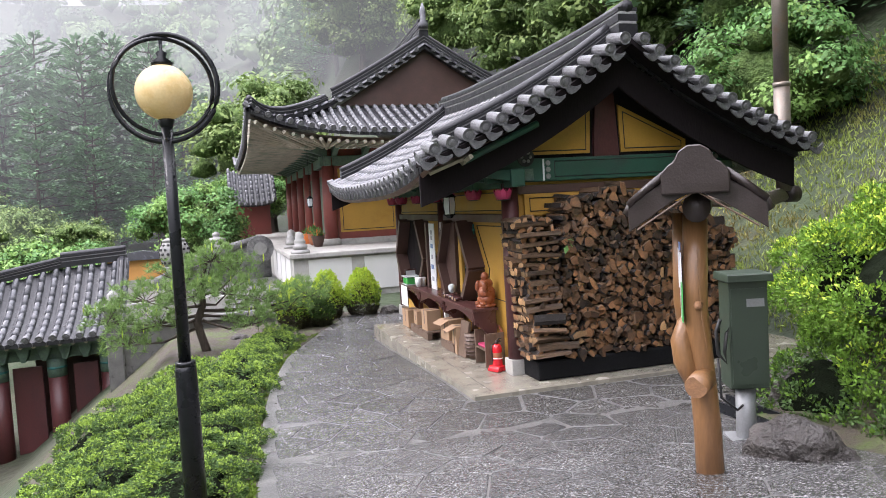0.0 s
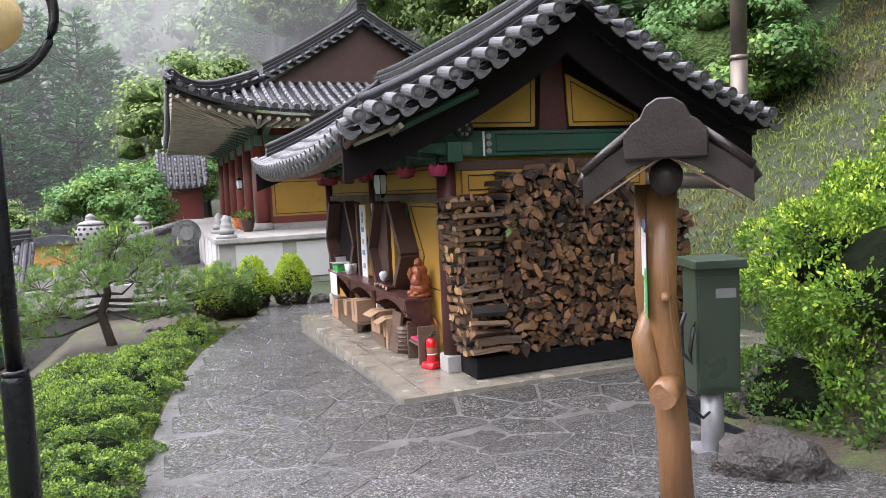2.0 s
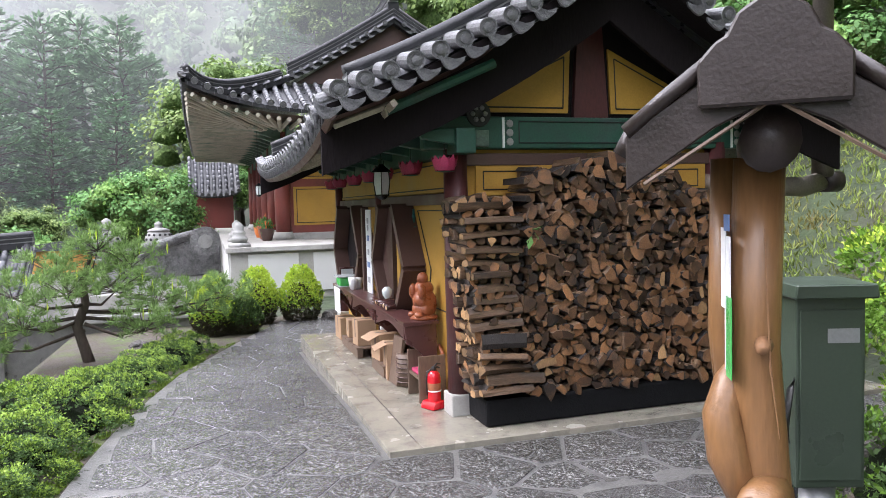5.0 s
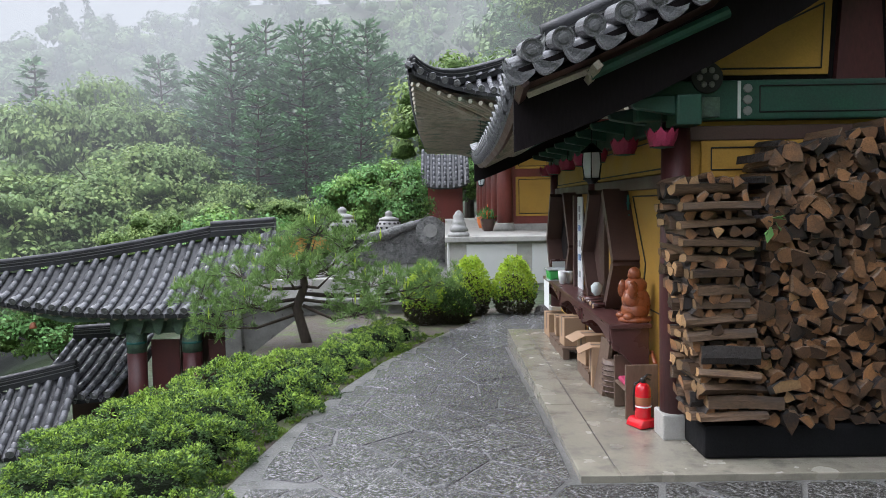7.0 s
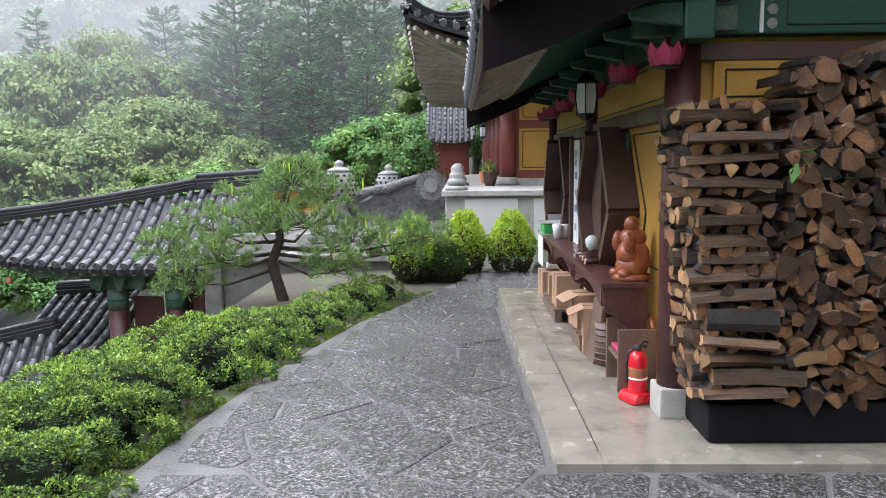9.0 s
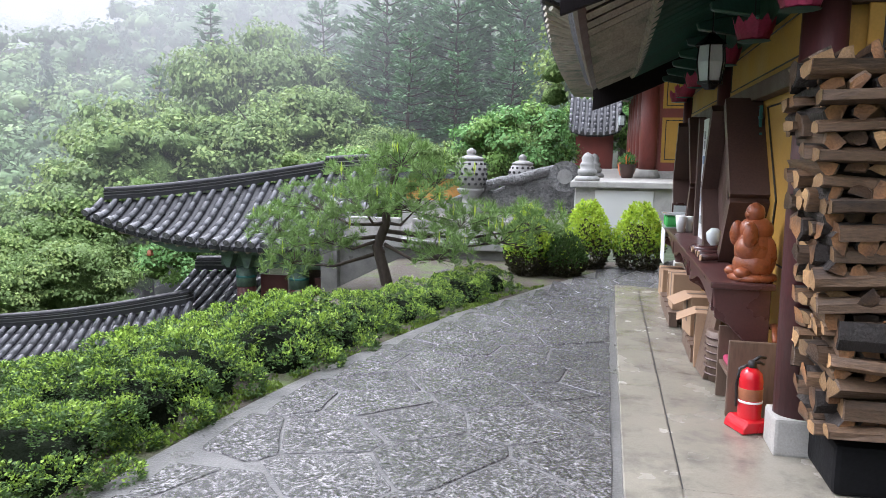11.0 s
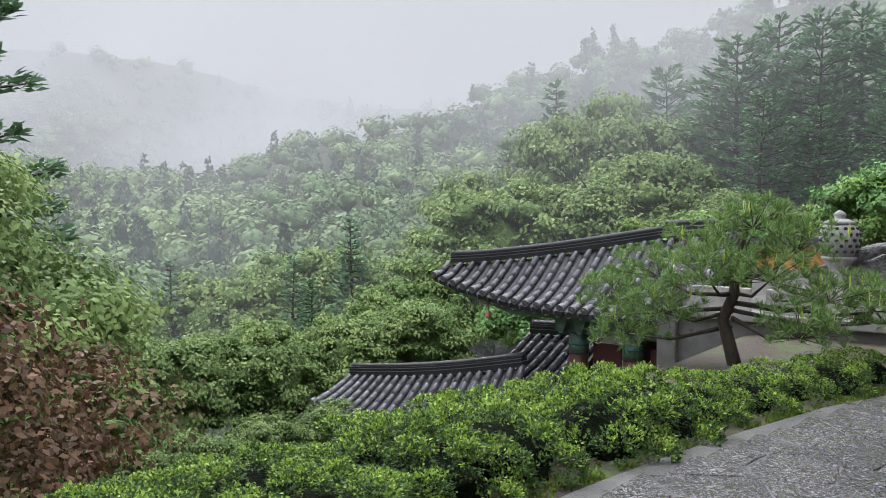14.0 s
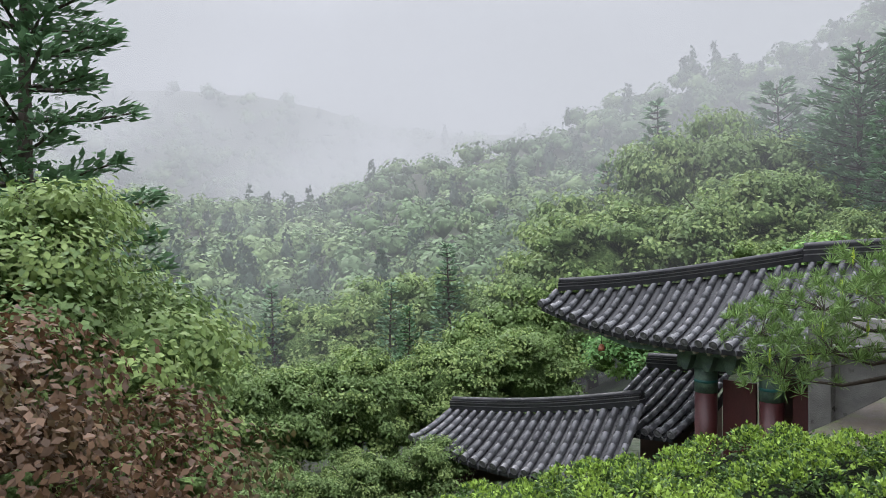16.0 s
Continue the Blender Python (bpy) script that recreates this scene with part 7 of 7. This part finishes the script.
for s in (-1, 1):
    pts = [(0.0, 2.36), (s * 0.2, 2.27), (s * 0.52, 2.06), (s * 0.52, 2.0), (s * 0.2, 2.19), (0, 2.28)]
    part("hood_slope", prism(pts, 0.60, None, Matrix.Translation((-0.03, -0.28, 0)), 0.005), M["hood"], post, "dark wet hood slope", m=HOOD)
    part("fascia", prism([(s * 0.03, 2.3), (s * 0.2, 2.24), (s * 0.53, 2.05), (s * 0.53, 1.86), (s * 0.2, 2.06), (s * 0.03, 2.13)], 0.035, None, Matrix.Translation((-0.03, -0.32, 0)), 0.005), M["hood"], post, "dark face board", m=HOOD)
    part("hood_edge", tube([(s * 0.53 - 0.03, -0.31, 2.06), (s * 0.38 - 0.03, -0.31, 2.17), (s * 0.23 - 0.03, -0.31, 2.27)], 0.03, 8), M["hood"], post, smooth=True, m=HOOD)
    for k in range(4):
        part("hood_tile", tube([(s * 0.5 - 0.03, -0.24 + 0.16 * k, 2.07), (s * 0.55 - 0.03, -0.24 + 0.16 * k, 1.98)], [0.04, 0.045], 8), M["hood"], post, smooth=True, m=HOOD)
    part("brace", tube([(s * 0.02 - 0.03, -0.33, 2.13), (s * 0.46 - 0.03, -0.33, 1.88)], 0.008, 5), M["plank"], post, "thin edge strip", m=HOOD)
part("hood_face", prism([(-0.26, 2.12), (0.26, 2.12), (0.26, 2.27), (0.2, 2.33), (0.16, 2.35), (0.12, 2.42), (0.05, 2.46), (-0.05, 2.46), (-0.12, 2.42), (-0.16, 2.35), (-0.2, 2.33), (-0.26, 2.27)], 0.05, None, Matrix.Translation((-0.03, -0.37, 0)), 0.01), M["hood"], post, "rounded hood end board", m=HOOD)
part("ridge", tube([(-0.03, -0.32, 2.34), (-0.03, 0.30, 2.34)], 0.085, 12), M["hood"], post, smooth=True, m=HOOD)
part("crossbeam", tube([(-0.03, -0.24, 2.02), (-0.03, 0.26, 2.02)], 0.11, 14), M["hood"], post, "dark log beam under the hood", smooth=True, m=HOOD)

ez = path_level(5.4)
ebox = thing("electric_cabinet", 4.34, 5.42, ez, -20, "olive green steel electric cabinet on a steel pole", "cabinet")
part("pole", tube([(0, 0, -0.2), (0, 0, 0.5)], 0.085, 18), M["galv"], ebox, "grey steel pole", smooth=True)
part("base_plate", box(-0.16, -0.16, -0.02, 0.16, 0.16, 0.015, 0.004), M["galv"], ebox)
body = part("body", box(-0.165, -0.14, 0.48, 0.165, 0.14, 1.42, 0.01), M["cabinet"], ebox)
cab_door = part("door", box(-0.148, -0.152, 0.52, 0.148, -0.138, 1.36, 0.004), M["cabinet"], ebox, "flat cabinet door")
part("lid", prism([(-0.2, 1.42), (0.2, 1.42), (0.19, 1.49), (-0.19, 1.49)], 0.4, None, Matrix.Translation((0, -0.21, 0)), 0.008), M["cabinet"], ebox, "overhanging cabinet lid")
part("label_plate", box(-0.02, -0.156, 1.2, 0.13, -0.152, 1.27), M["galv"], cab_door)
part("cable", tube([(-0.14, -0.1, 1.05), (-0.2, -0.16, 0.98), (-0.22, -0.16, 0.82), (-0.2, -0.15, 0.72), (-0.27, -0.14, 0.8), (-0.28, -0.14, 1.0), (-0.24, -0.13, 1.1)], 0.016, 6), M["rubber"], ebox, "loose black cable loop", smooth=True)
part("cable", tube([(-0.26, -0.1, 0.75), (-0.24, -0.1, 0.4), (-0.1, -0.08, 0.28), (0, -0.05, 0.35)], 0.012, 6), M["rubber"], ebox, "black cable", smooth=True)


def boulder(x, y, z, r, seed, sx=1.0, sy=1.0, sz=0.7, label="rough grey boulder at the path's edge"):
    b = bmesh.new()
    bmesh.ops.create_icosphere(b, subdivisions=4, radius=r)
    for v in b.verts:
        d = v.co.normalized()
        v.co *= 1 + 0.28 * noise.noise(d * 1.6 + Vector((seed, 0, 0))) + 0.1 * noise.noise(d * 4.5 + Vector((0, seed, 0))) + 0.03 * noise.noise(d * 14)
        v.co = Vector((v.co.x * sx, v.co.y * sy, v.co.z * sz))
    solid("boulder", b, M["rock"], label, "rock", m=pose(x, y, z, 0, 0, seed * 31), smooth=False, group="rocks")


boulder(4.25, 4.7, path_level(4.7) - 0.02, 0.3, 1, 0.85, 1.3, 1.0)
boulder(5.65, 6.1, 0.2, 0.3, 3, 1.0, 1.4, 1.2)
boulder(5.9, 7.1, 0.2, 0.35, 5)
boulder(3.9, 18.1, -0.2, 0.25, 6)
boulder(0.2, 16.6, -0.3, 0.22, 7)
grate = thing("drain_grate", 4.92, 5.2, path_level(5.2) - 0.05, 0, "dark iron drain grating beside the path", "drain")
part("frame", box(-0.14, -1.6, -0.05, -0.11, 1.4, 0.055), M["iron"], grate)
part("frame", box(0.11, -1.6, -0.05, 0.14, 1.4, 0.055), M["iron"], grate)
gm = bpy.data.meshes.new("bar")
b = box(-0.11, -0.008, -0.02, 0.11, 0.008, 0.05)
b.to_mesh(gm)
b.free()
gm.materials.append(M["iron"])
for i in range(42):
    part("bar", gm, None, grate, m=pose(0, -1.55 + 0.07 * i, -0.117 * (-1.55 + 0.07 * i)))
flue = thing("chimney_flue", 8.4, 9.45, 0, 0, "tall brushed steel stove flue beside the hall", "chimney")
part("pipe", tube([(0, 0, 2.35), (0, 0, 4.0)], 0.12, 20), M["chimney"], flue, "rust-stained lower pipe", smooth=True)
part("pipe", tube([(0, 0, 3.98), (0, 0, 7.2)], 0.112, 20), M["chimney"], flue, smooth=True)
part("collar", tube([(0, 0, 3.95), (0, 0, 4.02)], 0.128, 20), M["chimney"], flue, smooth=True)
part("elbow", tube([(0, 0, 2.45), (-0.05, 0, 2.3), (-0.3, -0.02, 2.24), (-1.7, -0.05, 2.3)], [0.12, 0.12, 0.115, 0.11], 16), M["chimney"], flue, smooth=True)
part("end_cap", tube([(0.0, 0, 2.3), (0.22, 0, 2.3)], 0.13, 16), M["hood"], flue, smooth=True)
part("stay", tube([(0, 0, 3.2), (-1.3, 0.2, 2.7)], 0.012, 5), M["iron"], flue)
stump = solid("log_marker", tube([(0, 0, -0.1), (0, 0, 0.11)], 0.045, 12), M["log_bark"], "short dark wooden stake by the paving", "stake", m=pose(0.0, 5.45, terrain(0.0, 5.45)))


def pot(x, y, z, s, mt, label):
    e = thing("flower_pot", x, y, z, 0, label, "flower pot", "pots by the main hall")
    e.scale = (s, s, s)
    part("pot", lathe([(0.16, 0), (0.22, 0.2), (0.25, 0.4), (0.27, 0.42), (0.22, 0.42)], 16), M[mt], e, smooth=True)
    q = np.random.default_rng(int(x * 10 + y))
    c = np.zeros((160, 3)) + np.array([0, 0, 0.42])
    part("plant", quads("plant", leaf_quads(c + q.normal(size=c.shape) * 0.08, q.normal(size=c.shape) * 0.6 + np.array([0, 0, 0.7]), 0.22, 0.05, q), [M["maple"], M["flower"]], (q.uniform(size=160) < 0.15).astype(int)), None, e, "leaves and flowers")


pot(3.25, 27.4, TZ, 1.0, "ceramic", "terracotta pot with a flowering plant")
pot(3.2, 26.0, TZ, 0.9, "brown", "dark pot with a leafy plant")
pot(3.2, 29.0, TZ, 0.9, "flower", "orange pot with a leafy plant")
small_roof = thing("far_hall_roof", label="dark tiled roof of a small hall further back", category="roof")
roof_field(small_roof, lambda s, q: (1.6 + 3.0 * q * 0 + 2.6 * s - 1.0, 47.5 - 2.0 * q, 5.0 - 2.0 * q + 0.25 * abs(2 * s - 1) ** 3), 0, 1, 0.12, 0.4, 0.1, singles=False)
part("wall", box(0.9, 46.2, -0.2, 2.9, 47.3, 3.2), M["red_hall"], small_roof)

# ================= the flagstones =================
def clip_poly(poly, n, d):
    """The part of a convex outline where n . p <= d."""
    out = []
    for (a, c) in zip(poly, poly[1:] + poly[:1]):
        da, dc = n[0] * a[0] + n[1] * a[1] - d, n[0] * c[0] + n[1] * c[1] - d
        if da <= 0:
            out.append(a)
        if da * dc < 0:
            t = da / (da - dc)
            out.append((a[0] + (c[0] - a[0]) * t, a[1] + (c[1] - a[1]) * t))
    return out


sr = random.Random(33)
seeds = []
tries = 0
while len(seeds) < 330 and tries < 30000:
    tries += 1
    y = sr.uniform(0.4, 17.5)
    x = sr.uniform(path_left(y) + 0.18, 4.7 if y < 6.5 else (8.3 if y < 8.3 else 2.7 if y < 14.8 else 4.5))
    if 8.3 <= y <= 14.9 and x > 2.66:
        continue
    r = 0.52 if y < 7 else 0.46
    if all((x - a) ** 2 + (y - c) ** 2 > r * r for a, c in seeds):
        seeds.append((x, y))
for i, (x, y) in enumerate(seeds):
    poly = [(x - 0.75, y - 0.7), (x + 0.75, y - 0.7), (x + 0.75, y + 0.7), (x - 0.75, y + 0.7)]
    near = sorted(seeds, key=lambda p: (p[0] - x) ** 2 + (p[1] - y) ** 2)[1:16]
    gap = sr.uniform(0.014, 0.034) if y > 7.0 and x > 2.9 else sr.uniform(0.003, 0.012)
    for a, c in near:
        dx, dy = a - x, c - y
        L = math.hypot(dx, dy)
        poly = clip_poly(poly, (dx / L, dy / L), (dx * (x + a) / 2 + dy * (y + c) / 2) / L - gap)
    lim = path_left(y) + 0.16
    poly = clip_poly(poly, (-1, 0), -lim)
    if y < 8.49:
        poly = clip_poly(poly, (0, 1), 8.46)
        poly = clip_poly(poly, (1, 0), 4.72 if y < 6.45 else 8.4)
    elif y < 14.8:
        poly = clip_poly(poly, (1, 0), 2.78)
    if len(poly) < 3:
        continue
    # soften the corners
    soft = []
    for (a, c) in zip(poly, poly[1:] + poly[:1]):
        for t in (0.07, 0.5, 0.93):
            w = 0.0 if t != 0.5 else sr.uniform(-0.012, 0.012)
            soft.append((a[0] + (c[0] - a[0]) * t + w, a[1] + (c[1] - a[1]) * t + w))
    cx, cy = sum(p[0] for p in soft) / len(soft), sum(p[1] for p in soft) / len(soft)
    n = len(soft)
    rise = sr.uniform(0.006, 0.012)
    v = [(px - cx, py - cy, path_level(py) + 0.002 - path_level(cy)) for px, py in soft]
    v += [((px - cx) * 0.97, (py - cy) * 0.97, path_level(py) + rise - path_level(cy)) for px, py in soft]
    v.append((0, 0, rise + 0.002))
    f = [(k, (k + 1) % n, n + (k + 1) % n, n + k) for k in range(n)] + [(n + k, n + (k + 1) % n, 2 * n) for k in range(n)]
    part("flagstone", mesh_of("flagstone", v, f, M["stone"]), None, pavement, m=pose(cx, cy, path_level(cy)))
# drain channel of cut stone across the paving
for k in range(7):
    a, c = along((4.36, 7.0, 0), (2.47, 4.36, 0), k / 7 + 0.004), along((4.36, 7.0, 0), (2.47, 4.36, 0), (k + 1) / 7 - 0.006)
    d = (c - a).normalized()
    nrm = Vector((-d.y, d.x, 0)) * 0.11
    za, zc = path_level(a.y) + 0.013, path_level(c.y) + 0.013
    v = [(a.x + nrm.x, a.y + nrm.y, za), (a.x - nrm.x, a.y - nrm.y, za), (c.x - nrm.x, c.y - nrm.y, zc), (c.x + nrm.x, c.y + nrm.y, zc)]
    v += [(p[0], p[1], p[2] - 0.05) for p in v]
    part("channel_stone", mesh_of("channel_stone", v, [(0, 1, 2, 3), (0, 4, 5, 1), (1, 5, 6, 2), (2, 6, 7, 3), (3, 7, 4, 0)], M["stone"]), None, pavement, "long cut channel stone")
